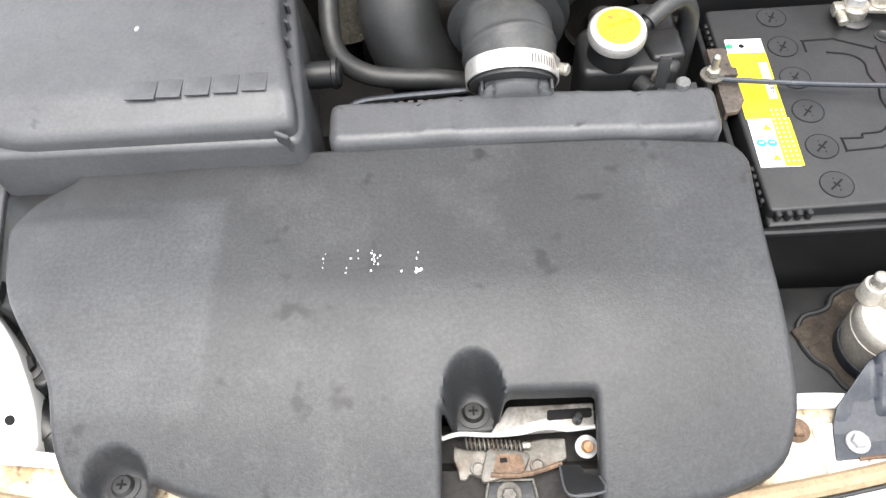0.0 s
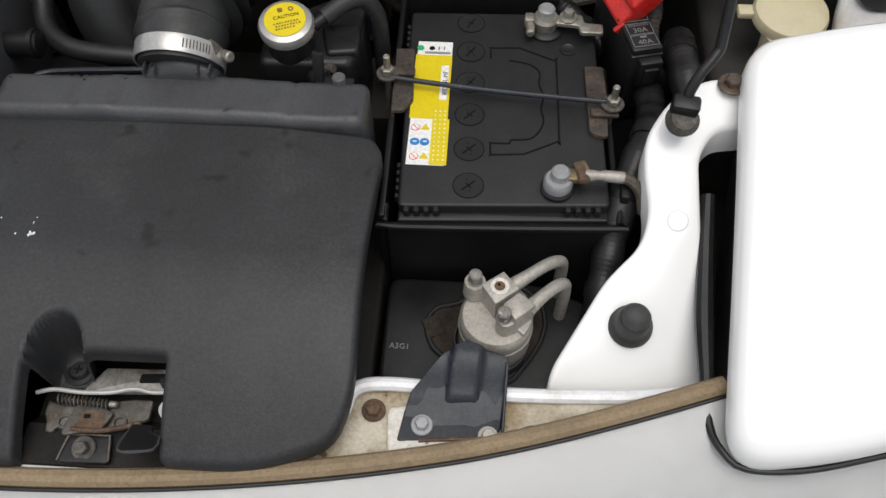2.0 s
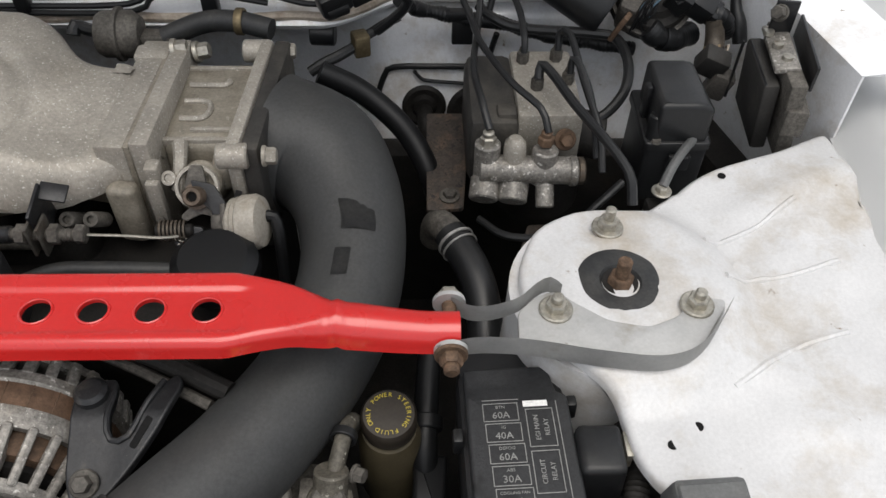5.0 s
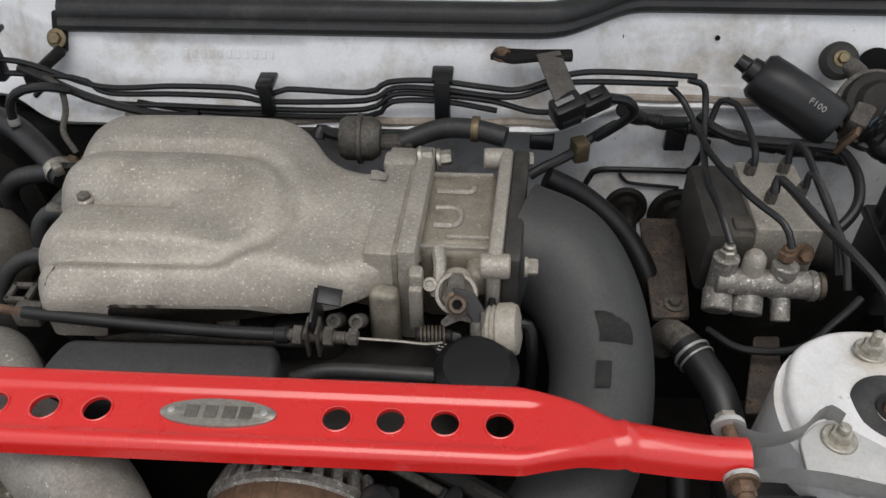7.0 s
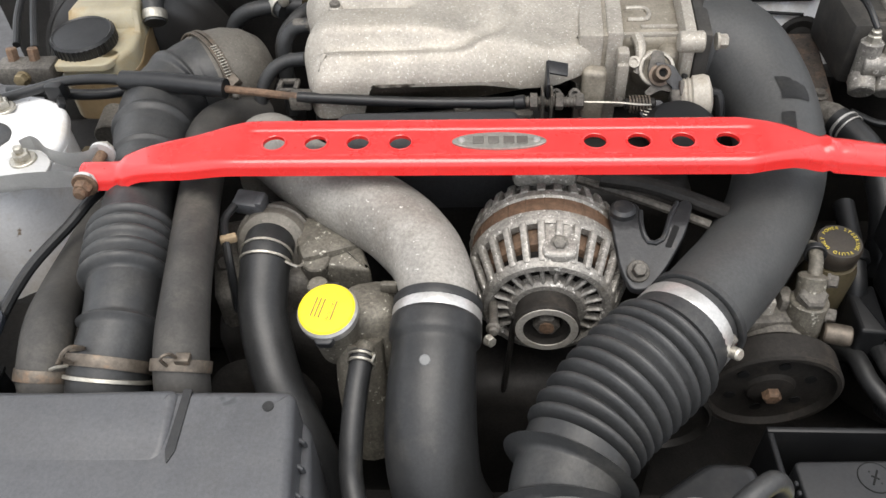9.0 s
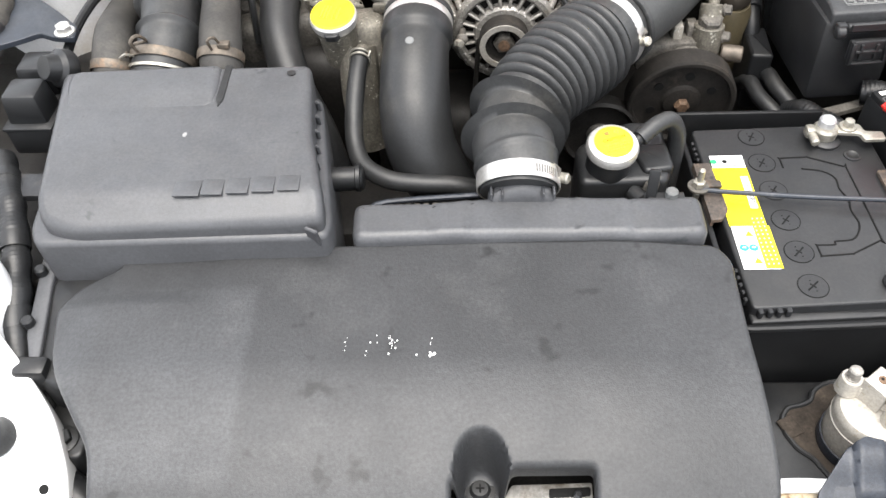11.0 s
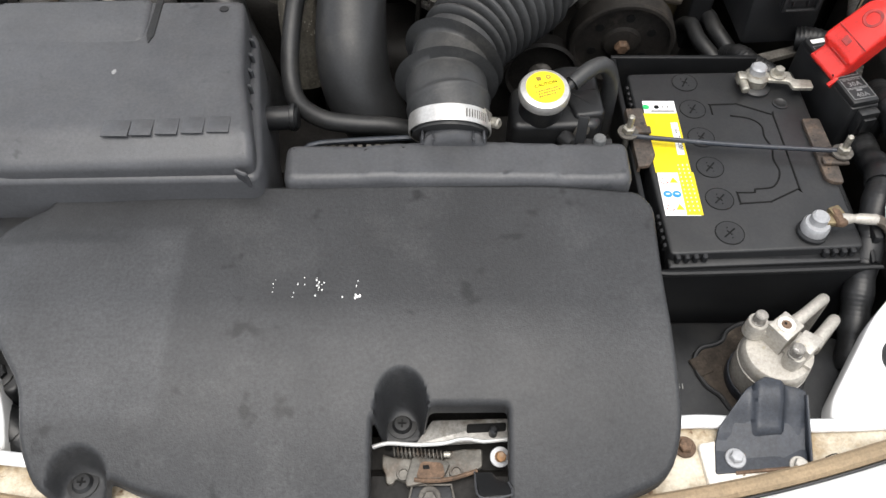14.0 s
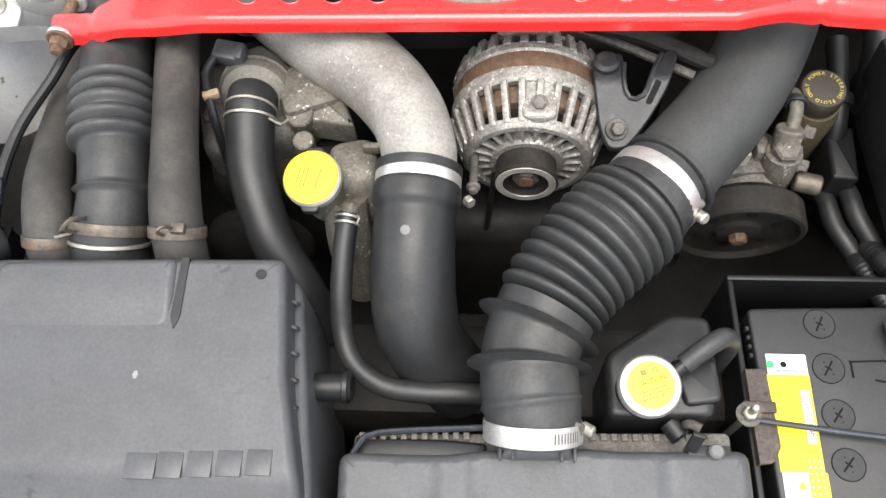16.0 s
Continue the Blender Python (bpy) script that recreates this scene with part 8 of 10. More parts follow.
for s, cx, cy in ((1, 0.516, 0.9865), (-1, -0.538, 0.985)):
    bx = s * 0.378 if s > 0 else -0.387
    tb = thing("strut_bar_bracket", (cx - s * 0.06, 0.955, 0.86), "grey steel strut bar bracket bolted to the tower", "bracket", "strut bar brackets")
    P = lambda x, y: (bx + s * x, y - (0.006 if s < 0 else 0) + 0.006 * ease(x, 0.02, 0.08) - 0.15 * max(0, x - 0.081))

    def strap(pts, z0, z1):
        line = smooth_path([(*P(*p), 0.0) for p in pts], 0.005)
        return thick(sheet(len(line) - 1, 3, lambda u, v: (line[int(u * (len(line) - 1) + 0.5)][0], line[int(u * (len(line) - 1) + 0.5)][1], z0 + (z1 - z0) * v)), 0.003)
    ol = [P(0.050, 0.912), P(0.108, 0.904), P(0.15, 0.906), P(0.184, 0.925), P(0.212, 0.967), P(0.214, 0.975), P(0.186, 0.976), P(0.176, 0.955), P(0.150, 0.940), P(0.12, 0.942), P(0.095, 0.957), P(0.085, 0.966), P(0.070, 0.962), P(0.052, 0.948)]
    if s < 0:
        ol = ol[::-1]
    part("plate", slab(rounded(ol, 0.006, 3), 0.8705, 0.866, 0.0012), M_GREYP, tb)
    part("front_flange", strap([(-0.010, 0.909), (0.0, 0.912), (0.021, 0.916), (0.059, 0.909), (0.108, 0.9015), (0.153, 0.904), (0.184, 0.923), (0.214, 0.966)], 0.866, 0.886), M_GREYP, tb)
    part("rear_flange", strap([(-0.010, 0.957), (0.0, 0.955), (0.014, 0.946), (0.031, 0.945), (0.052, 0.950), (0.067, 0.962), (0.078, 0.967), (0.086, 0.960)], 0.867, 0.885), M_GREYP, tb)
    jb = part("pivot_bolt", join(cyl((*P(0, 0.905), 0.8755), (*P(0, 0.968), 0.8755), 0.0055), hexbolt((*P(0, 0.9095), 0.8755), (0, -1, 0.05), 0.0085, 0.010, 1.45), cyl((*P(0, 0.902), 0.8755), (*P(0, 0.892), 0.8755), 0.0058)), M_RUST, tb, "rusty pivot bolt")
    part("pivot_nut", hexbolt((*P(0, 0.9575), 0.8755), (0, 1, 0), 0.0085, 0.008, 1.4), M_ZINC, tb)
    for ey in (0.911, 0.956):
        part("eye", lathe([(0, -0.0018), (0.0125, -0.0018), (0.0125, 0.0018), (0, 0.0018)], 30, aim((*P(0, ey), 0.8755), (0, 1, 0))), M_GREYP, tb)
    for px, py in ((0.081, 0.946), (0.190, 0.966)):
        nb = part("tower_nut", hexbolt((*P(px, py), 0.8705), (0, 0, 1), 0.0085, 0.009), M_ZINC, tb, "zinc flange nut on a stud")
        part("stud", cyl((*P(px, py), 0.877), (*P(px, py), 0.888), 0.0045), M_ZINC, nb)
    tm = thing("strut_mount", (cx, cy, 0.862), "black rubber strut mount with rusty damper rod", "strut mount", "strut mounts")
    part("rubber", lathe([(0.013, -0.004), (0.034, -0.004), (0.0345, 0.0015), (0.030, 0.003), (0.017, 0.002), (0.013, -0.002)], 44, pose(cx, cy, wing_z(cx, cy)), True), M_RUBBER, tm)
    part("cup", lathe([(0, -0.005), (0.0145, -0.005), (0.0145, -0.001), (0, -0.003)], 28, pose(cx, cy, wing_z(cx, cy) + 0.002)), M_DEEP, tm)
    part("rod_nut", lathe([(0, -0.004), (0.0105, -0.004), (0.0105, 0.006), (0.009, 0.008), (0, 0.008)], 6, pose(cx, cy, wing_z(cx, cy))), M_RUST, tm)
    part("damper_rod", cyl((cx, cy, wing_z(cx, cy)), (cx, cy, wing_z(cx, cy) + 0.026), 0.0058), M_RUST, tm, "rusty damper rod end")
    nb = part("rear_nut", hexbolt((cx, cy + 0.061, wing_z(cx, cy) - 0.001), (0, 0, 1), 0.009, 0.010, 1.5), M_ZINC, tm)
    part("stud", cyl((cx, cy + 0.061, 0.870), (cx, cy + 0.061, 0.885), 0.0045), M_ZINC, nb)

# ---- intake manifold and throttle body ----
man = thing("intake_manifold", (-0.07, 1.17, 0.80), "oxidised cast aluminium intake manifold with three runners", "intake manifold")


def man_z(x, y):
    z = 0.938 - 0.020 * ease(x, -0.02, 0.08) - 0.024 * (1 - ease(x, -0.228, -0.155)) ** 2
    z -= 0.014 * (1 - ease(y, 1.09, 1.18)) + 0.020 * (1 - ease(y, 1.050, 1.085)) + 0.014 * ease(y, 1.25, 1.300)
    # the two middle runners end in a shallow bowl edged by one long groove
    cy, hw, xe = 1.144, 0.066, -0.052
    d = abs(y - cy) - hw if x < xe else math.hypot(x - xe, y - cy) - hw
    z -= (0.0125 - 0.005 * ease(x, xe, xe + 0.06)) * hump(d, 0.0125) * ease(x, -0.24, -0.20)
    z -= 0.004 * (1 - ease(d, -0.02, 0.0)) * ease(x, -0.11, -0.02)
    z -= 0.0125 * hump(y - cy + 0.004, 0.0125) * (1 - ease(x, -0.098, -0.078)) * ease(x, -0.24, -0.20)
    z += 0.006 * hump(y - 1.10, 0.03) * (1 - ease(x, -0.08, -0.02)) + 0.006 * hump(y - 1.178, 0.03) * (1 - ease(x, -0.08, -0.02)) + 0.004 * hump(y - 1.245, 0.03)
    return z


def man_low(x, y):
    """Underside, arched up into an open slot along the front edge."""
    slot = 0.041 * ease(x, -0.144, -0.128) * (1 - 0.30 * ease(x, 0.008, 0.026)) * (1 - ease(x, 0.098, 0.104))
    return 0.845 - 0.02 * ease(y, 1.1, 1.2) + slot * (1 - ease(y, 1.066 + 0.02 * ease(x, 0.03, 0.07), 1.078 + 0.02 * ease(x, 0.03, 0.07)))


ol = rounded([(-0.190, 1.046), (-0.199, 1.060), (-0.208, 1.092), (-0.205, 1.122), (-0.201, 1.136), (-0.211, 1.152), (-0.219, 1.178), (-0.216, 1.205), (-0.222, 1.225), (-0.221, 1.252), (-0.196, 1.282), (-0.12, 1.294), (-0.035, 1.288), (0.010, 1.262), (0.045, 1.215), (0.102, 1.213), (0.104, 1.165), (0.108, 1.095), (0.075, 1.068), (0.035, 1.058), (0.012, 1.052)], [0.008, 0.012, 0.02, 0.01, 0.006, 0.01, 0.015, 0.008, 0.012, 0.02, 0.03, 0.04, 0.05, 0.03, 0.03, 0.004, 0.01, 0.01, 0.02, 0.02, 0.01], 4)
part("plenum", slab(ol, man_z, man_low, 0.022, 0.005, 5), M_CAST, man, sharp=60)
# painted near-black for the shade inside the open slot
part("lower_runner", box((-0.07, 1.15, 0.785), (0.27, 0.17, 0.11), 0.02, 3), M_DEEP, man, "lower runners, near-black for the shaded slot")
part("pillar", box((-0.037, 1.0665, 0.866), (0.019, 0.014, 0.052), 0.004), M_CAST, man, "cast pillar in the open slot")
part("front_rail", box((-0.06, 1.058, 0.838), (0.20, 0.014, 0.012), 0.004), M_GRIMY, man)
for x, y in ((-0.105, 1.075), (-0.070, 1.080), (-0.005, 1.078)):
    part("stud", join(cyl((x, y, 0.82), (x, y, 0.868), 0.0075), cyl((x, y, 0.862), (x, y, 0.872), 0.011, segs=6)), M_DEEP, man)
part("hose_stub", cyl((-0.205, 1.163, 0.892), (-0.232, 1.166, 0.890), 0.0075), M_GRIMY, man)
part("hose_stub", cyl((-0.195, 1.112, 0.880), (-0.232, 1.118, 0.876), 0.006), M_GRIMY, man)
part("boss", lathe([(0, 0), (0.0085, 0), (0.008, 0.008), (0.006, 0.010), (0, 0.010)], 20, pose(-0.176, 1.142, man_z(-0.176, 1.142) - 0.004)), M_CAST, man)
part("bolt", hexbolt((-0.176, 1.142, man_z(-0.176, 1.142) + 0.005), (0, -0.1, 1), 0.006, 0.005, 1.0), M_GRIMY, man)
part("foot", box((0.104, 1.082, 0.850), (0.026, 0.018, 0.062), 0.006, 3, turn=(0, 0, -8)), M_THROT, man)
part("flange", box((0.103, 1.172, 0.858), (0.026, 0.160, 0.112), 0.003, 2, turn=(0, 0, -3)), M_CAST, man)
part("flange_ear", box((0.106, 1.232, 0.905), (0.034, 0.024, 0.022), 0.005), M_CAST, man)
part("gasket", box((0.1175, 1.172, 0.858), (0.0045, 0.1585, 0.1105), 0.0006, 1, turn=(0, 0, -3)), M_THROT, man)
tbd = thing("throttle_assembly", (0.165, 1.17, 0.80), "grey cast throttle body with linkage", "throttle body")
part("flange_front", box((0.1275, 1.172, 0.860), (0.017, 0.158, 0.112), 0.003, 2, turn=(0, 0, -3)), M_CAST, tbd)
part("body", box((0.168, 1.178, 0.850), (0.075, 0.118, 0.095), 0.012, 3), M_THROT, tbd)
part("rib", box((0.166, 1.125, 0.892), (0.066, 0.006, 0.010), 0.002), M_CAST, tbd)
part("rib", tube([(0.144, 1.150, 0.8985), (0.162, 1.150, 0.8985), (0.168, 1.157, 0.8985), (0.168, 1.168, 0.8985), (0.162, 1.175, 0.8985), (0.144, 1.175, 0.8985)], 0.003, 8, 0.003), M_CAST, tbd)
part("rib", tube([(0.144, 1.200, 0.8985), (0.176, 1.200, 0.8985), (0.180, 1.207, 0.8985)], 0.003, 8, 0.003), M_CAST, tbd)
part("rib", box((0.176, 1.134, 0.898), (0.040, 0.005, 0.006), 0.002), M_CAST, tbd)
part("rib", box((0.166, 1.228, 0.895), (0.066, 0.006, 0.010), 0.002), M_CAST, tbd)
part("flange_rear", box((0.206, 1.170, 0.858), (0.014, 0.166, 0.118), 0.006, 2, turn=(0, 0, -4)), M_CAST, tbd)
part("outer_plate", box((0.2205, 1.170, 0.856), (0.016, 0.164, 0.118), 0.004, 2, turn=(0, 0, -4)), M_DUSTY, tbd, "dark duct plate")
for p in ((0.2, 1.247, 0.905), (0.2, 1.090, 0.906)):
    part("ear", join(cyl((p[0] - 0.012, p[1], p[2]), (p[0] + 0.014, p[1], p[2]), 0.011), hexbolt((p[0] + 0.026, p[1], p[2]), (1, 0, 0), 0.0075, 0.010, 1.2)), M_CAST, tbd)
for p in ((0.124, 1.238, 0.912), (0.120, 1.118, 0.886), (0.142, 1.245, 0.905)):
    part("bolt", join(hexbolt(p, (1, 0, 0.2), 0.008, 0.012, 1.3)), M_ZINC, tbd)
part("flange_tail", join(box((0.1325, 1.079, 0.862), (0.012, 0.010, 0.052), 0.0025), box((0.1325, 1.088, 0.890), (0.013, 0.016, 0.020), 0.004)), M_CAST, tbd)
part("tail_bolt", hexbolt((0.1325, 1.0735, 0.848), (0, -0.9, 0.4), 0.0035, 0.003, 1.0), M_GRIMY, tbd)
part("socket_screw", join(cyl((0.1445, 1.104, 0.868), (0.1445, 1.086, 0.885), 0.0065), lathe([(0.0035, 0), (0.0066, 0), (0.0062, 0.002), (0.0038, 0.002)], 20, aim((0.1445, 1.086, 0.885), (0, -0.7, 0.7)), True)), M_CAST, tbd)
part("arm", tube([(0.150, 1.118, 0.896, 0.007), (0.1525, 1.104, 0.893, 0.006), (0.152, 1.092, 0.884, 0.0055), (0.150, 1.086, 0.872, 0.006)], 0.006, 10), M_CAST, tbd)
part("shaft_boss", join(cyl((0.168, 1.118, 0.850), (0.168, 1.092, 0.876), 0.0185), box((0.186, 1.112, 0.872), (0.022, 0.03, 0.03), 0.008, 3)), M_THROT, tbd)
LV = Matrix.Translation((0.168, 1.076, 0.879)) @ Euler((radians(48), 0, 0)).to_matrix().to_4x4()
part("stop_ring", moved(lathe([(0.0150, -0.002), (0.0185, -0.002), (0.0192, 0.001), (0.0182, 0.003), (0.0155, 0.003)], 36, None, True), LV @ pose(0, 0.004, -0.004)), M_CAST, tbd)
part("lever", moved(slab(rounded([(-0.005, 0.022), (0.006, 0.022), (0.009, 0.006), (0.021, -0.002), (0.0235, -0.012), (0.016, -0.022), (0.004, -0.019), (-0.010, -0.026), (-0.0135, -0.021), (-0.004, -0.012), (-0.010, 0.002)], 0.003), 0.0016, -0.0016, 0.0008), LV), M_GRIMY, tbd, "grimy throttle lever")
part("lever", moved(slab(rounded([(-0.003, 0.010), (0.016, 0.006), (0.026, -0.010), (0.024, -0.028), (0.017, -0.030), (0.014, -0.016), (0.0, -0.006)], 0.003), 0.0065, 0.0042, 0.0008), LV), M_DARKST, tbd, "dark second lever")
part("finger", moved(join(box((0.019, -0.026, 0.004), (0.012, 0.014, 0.010), 0.003), box((0.024, -0.018, 0.008), (0.005, 0.016, 0.006), 0.002)), LV), M_GRIMY, tbd)
pv_ = part("pivot_bolt", moved(lathe([(0, 0.002), (0.0115, 0.002), (0.0115, 0.006), (0.0085, 0.0065), (0.0085, 0.020), (0.0072, 0.022), (0.0045, 0.022), (0.0045, 0.017), (0, 0.017)], 28), LV @ pose(0.002, -0.004, 0)), M_BRNB, tbd, "brown socket-head pivot bolt")
part("socket", moved(lathe([(0, 0.0171), (0.0043, 0.0171), (0.0043, 0.0178), (0, 0.0178)], 6), LV @ pose(0.002, -0.004, 0)), M_INKGAP, pv_)
part("return_spring", tube([(0.138 + 0.00042 * i, 1.052 + 0.0085 * math.cos(i * 0.8), 0.856 + 0.0085 * math.sin(i * 0.8)) for i in range(52)], 0.0011, 6, 0.003), M_CLIP, tbd)
part("spring_drum", cyl((0.134, 1.052, 0.856), (0.166, 1.052, 0.856), 0.0062), M_DEEP, tbd)
part("cable_quadrant", moved(slab(rounded([(-0.012, -0.028), (0.006, -0.030), (0.008, -0.046), (-0.012, -0.052), (-0.020, -0.042)], 0.004), 0.004, -0.004, 0.001), LV), M_DARKST, tbd)
for k in range(3):
    part("quadrant_edge", tube([LV @ Vector((-0.021 + 0.003 * k, -0.036 - 0.004 * k, 0.005)), LV @ Vector((-0.006 + 0.002 * k, -0.040 - 0.004 * k, 0.006)), LV @ Vector((0.006, -0.050 - 0.002 * k, 0.004))], 0.0008, 6), M_ZINC, tbd)
part("dashpot", lathe([(0, 0), (0.013, 0), (0.019, 0.003), (0.0215, 0.006), (0.0200, 0.008), (0.0222, 0.010), (0.0205, 0.0125), (0.0235, 0.0145), (0.0240, 0.026), (0.0215, 0.031), (0.010, 0.034), (0, 0.034)], 40, aim((0.1925, 1.064, 0.853), (0.95, -0.10, 0.16))), M_DASH, tbd, "pale round dashpot")
part("dashpot_bracket", box((0.196, 1.080, 0.845), (0.006, 0.03, 0.05), 0.002, turn=(0, 10, 0)), M_DARKST, tbd)
part("vacuum_stub", tube([(0.222, 1.066, 0.858), (0.232, 1.066, 0.858), (0.236, 1.055, 0.84), (0.236, 1.045, 0.79)], 0.0055, 10), M_TRAY, tbd)
part("cross_rod", tube([(0.086, 1.030, 0.8745), (0.12, 1.029, 0.8740), (0.145, 1.030, 0.8705), (0.158, 1.036, 0.866)], 0.0012, 6), M_ZINC, tbd, "bare throttle cable")
for x, y, z in ((0.062, 1.056, 0.866), (0.082, 1.056, 0.866)):
    cs = part("cap_screw", lathe([(0, -0.03), (0.0068, -0.03), (0.0068, 0.0), (0.006, 0.0012), (0.0034, 0.0012), (0.0034, -0.003), (0, -0.003)], 24, aim((x, y, z), (0, -0.7, 0.7))), M_GRIMY, tbd, "grimy socket-head screw")
act = thing("vacuum_actuator", (0.06, 1.28, 0.86), "grimy round vacuum actuator behind the manifold", "actuator")
part("drum", lathe([(0, 0), (0.020, 0), (0.0235, 0.006), (0.0235, 0.018), (0.027, 0.019), (0.027, 0.023), (0.0235, 0.024), (0.0235, 0.034), (0.018, 0.042), (0, 0.044)], 36, aim((0.035, 1.292, 0.895), (1, 0.02, -0.02))), M_GRIMY, act)
part("port", tube([(0.036, 1.292, 0.897), (0.022, 1.294, 0.900), (0.014, 1.292, 0.905), (0.012, 1.285, 0.898)], 0.0065, 10), M_BLACK, act)
part("bracket", box((0.095, 1.290, 0.893), (0.035, 0.02, 0.010), 0.003), M_GRIMY, act)
part("hose", tube([(0.10, 1.29, 0.892), (0.14, 1.298, 0.905), (0.175, 1.295, 0.908), (0.21, 1.285, 0.905)], 0.011, 14), M_RUBBER, act)
part("hose_clip", band((0.178, 1.295, 0.908), (1, -0.1, 0), 0.0112, 0.008, 0.0018), M_BRASS, act)

shroud = thing("heat_cover", (-0.06, 1.0, 0.82), "black plastic cover in front of the manifold", "cover")
part("panel", slab(rounded([(-0.160, 1.022), (0.020, 1.024), (0.026, 1.008), (0.024, 0.965), (-0.165, 0.962), (-0.172, 0.985)], 0.010), lambda x, y: 0.872 - 0.25 * max(0, 1.0 - y), 0.79, 0.007, 0.012), M_COVER, shroud)
part("bolt", hexbolt((-0.178, 1.006, 0.83), (0, -0.3, 1), 0.008, 0.008), M_DEEP, shroud)
cab = thing("throttle_cable", (0.0, 1.04, 0.865), "black throttle cable with threaded adjuster", "throttle cable")
part("sheath", tube([(-0.56, 1.06, 0.862), (-0.52, 1.065, 0.870), (-0.474, 1.078, 0.876), (-0.43, 1.078, 0.878), (-0.40, 1.073, 0.878)], 0.0058, 12), M_BLACK, cab)
part("sleeve", tube([(-0.408, 1.075, 0.878), (-0.35, 1.066, 0.880), (-0.288, 1.055, 0.879)], 0.0108, 16), M_BLACK, cab, "thick black sleeve")
part("inner_tube", tube([(-0.29, 1.056, 0.878), (-0.25, 1.051, 0.876), (-0.205, 1.047, 0.872)], 0.0042, 10), M_RUST, cab)
part("sheath", tube([(-0.21, 1.048, 0.872), (-0.10, 1.040, 0.870), (-0.02, 1.034, 0.872), (0.025, 1.031, 0.8745)], 0.0058, 12), M_BLACK, cab)
part("bracket", join(box((-0.208, 1.052, 0.866), (0.024, 0.018, 0.018), 0.003), box((-0.226, 1.084, 0.868), (0.022, 0.005, 0.005), 0.001), box((-0.226, 1.066, 0.868), (0.022, 0.005, 0.005), 0.001), box((-0.2350, 1.075, 0.868), (0.005, 0.022, 0.005), 0.001), box((-0.2170, 1.075, 0.868), (0.005, 0.022, 0.005), 0.001)), M_GRIMY, cab, "grimy cable bracket with a square window")
part("sheath_end", cyl((0.018, 1.031, 0.8735), (0.030, 1.030, 0.8755), 0.0072), M_BLACK, cab)
for x, r in ((0.034, 0.0088), (0.060, 0.0088), (0.0805, 0.0080)):
    part("lock_nut", lathe([(0, 0), (r, 0), (r, 0.007), (r * 0.8, 0.008), (0, 0.008)], 6, aim((x, 1.0300, 0.8755), (1, -0.01, -0.02))), M_GRIMY, cab)
for x in (0.0465, 0.0555):
    part("mount_plate", box((x, 1.0300, 0.8745), (0.0028, 0.020, 0.030), 0.001), M_LATCH, cab, "thin grimy mounting plate")
part("adjuster", tube([(0.028, 1.0302, 0.8755), (0.086, 1.0298, 0.8745)], 0.0052, 12, 0.0011, lambda s, r: r + 0.0006 * math.sin(s * 2 * math.pi / 0.0032)), M_GRIMY, cab)
part("bracket_plate", join(box((0.0515, 1.044, 0.884), (0.003, 0.034, 0.040), 0.001, turn=(12, 0, 0)), box((0.062, 1.054, 0.899), (0.022, 0.016, 0.003), 0.001, turn=(20, 12, 0))), M_DARKST, cab, "dark cable bracket plate")
solo("oil_filler", lathe([(0, 0), (0.034, 0), (0.037, 0.006), (0.036, 0.018), (0.028, 0.026), (0, 0.028)], 32, pose(0.188, 1.020, 0.836, 6)), M_TRAY, "black oil filler cap below the throttle body", "oil filler cap")
solo("cross_hose", tube([(0.03, 1.015, 0.835), (0.06, 1.018, 0.845), (0.10, 1.018, 0.846), (0.16, 1.017, 0.845)], 0.0068, 12), M_RUBBER, "thin black rubber hose behind the strut bar", "hose")

# near-black filler boxes stand for the shaded engine below everything
eng = thing("engine_block", (0.0, 0.97, 0.45), "near-black boxes for the shaded engine block", "engine")
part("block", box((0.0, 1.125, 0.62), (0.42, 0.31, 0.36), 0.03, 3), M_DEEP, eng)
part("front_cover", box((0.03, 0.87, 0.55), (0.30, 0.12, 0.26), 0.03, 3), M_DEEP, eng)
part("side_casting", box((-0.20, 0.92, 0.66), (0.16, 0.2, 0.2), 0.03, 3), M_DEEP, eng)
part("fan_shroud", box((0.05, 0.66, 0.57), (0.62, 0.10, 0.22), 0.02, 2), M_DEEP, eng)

# ---- firewall equipment ----
def wall_pipe(pts, r=0.0032, m=None):
    return part("pipe", tube(pts, r, 10, 0.008), m or M_BLACK, pipes)


pipes = thing("brake_pipes", (0.0, 1.335, 0.91), "black brake and vacuum pipes clipped along the firewall", "brake pipes")
wall_pipe([(-0.545, 1.33, 0.952), (-0.396, 1.33, 0.953), (-0.32, 1.335, 0.955), (-0.237, 1.335, 0.926), (-0.152, 1.335, 0.928), (-0.084, 1.335, 0.927), (-0.048, 1.335, 0.919), (-0.028, 1.335, 0.927), (0.058, 1.335, 0.925), (0.083, 1.335, 0.938), (0.131, 1.335, 0.941), (0.192, 1.335, 0.934), (0.225, 1.335, 0.933), (0.280, 1.335, 0.953), (0.338, 1.335, 0.955), (0.405, 1.335, 0.952)])
wall_pipe([(-0.39, 1.33, 0.945), (-0.263, 1.335, 0.936), (-0.230, 1.335, 0.918), (-0.154, 1.335, 0.918), (-0.080, 1.335, 0.916), (-0.049, 1.335, 0.911), (0.057, 1.335, 0.915), (0.089, 1.335, 0.931), (0.137, 1.335, 0.931), (0.216, 1.335, 0.923), (0.275, 1.335, 0.942), (0.387, 1.335, 0.943)])
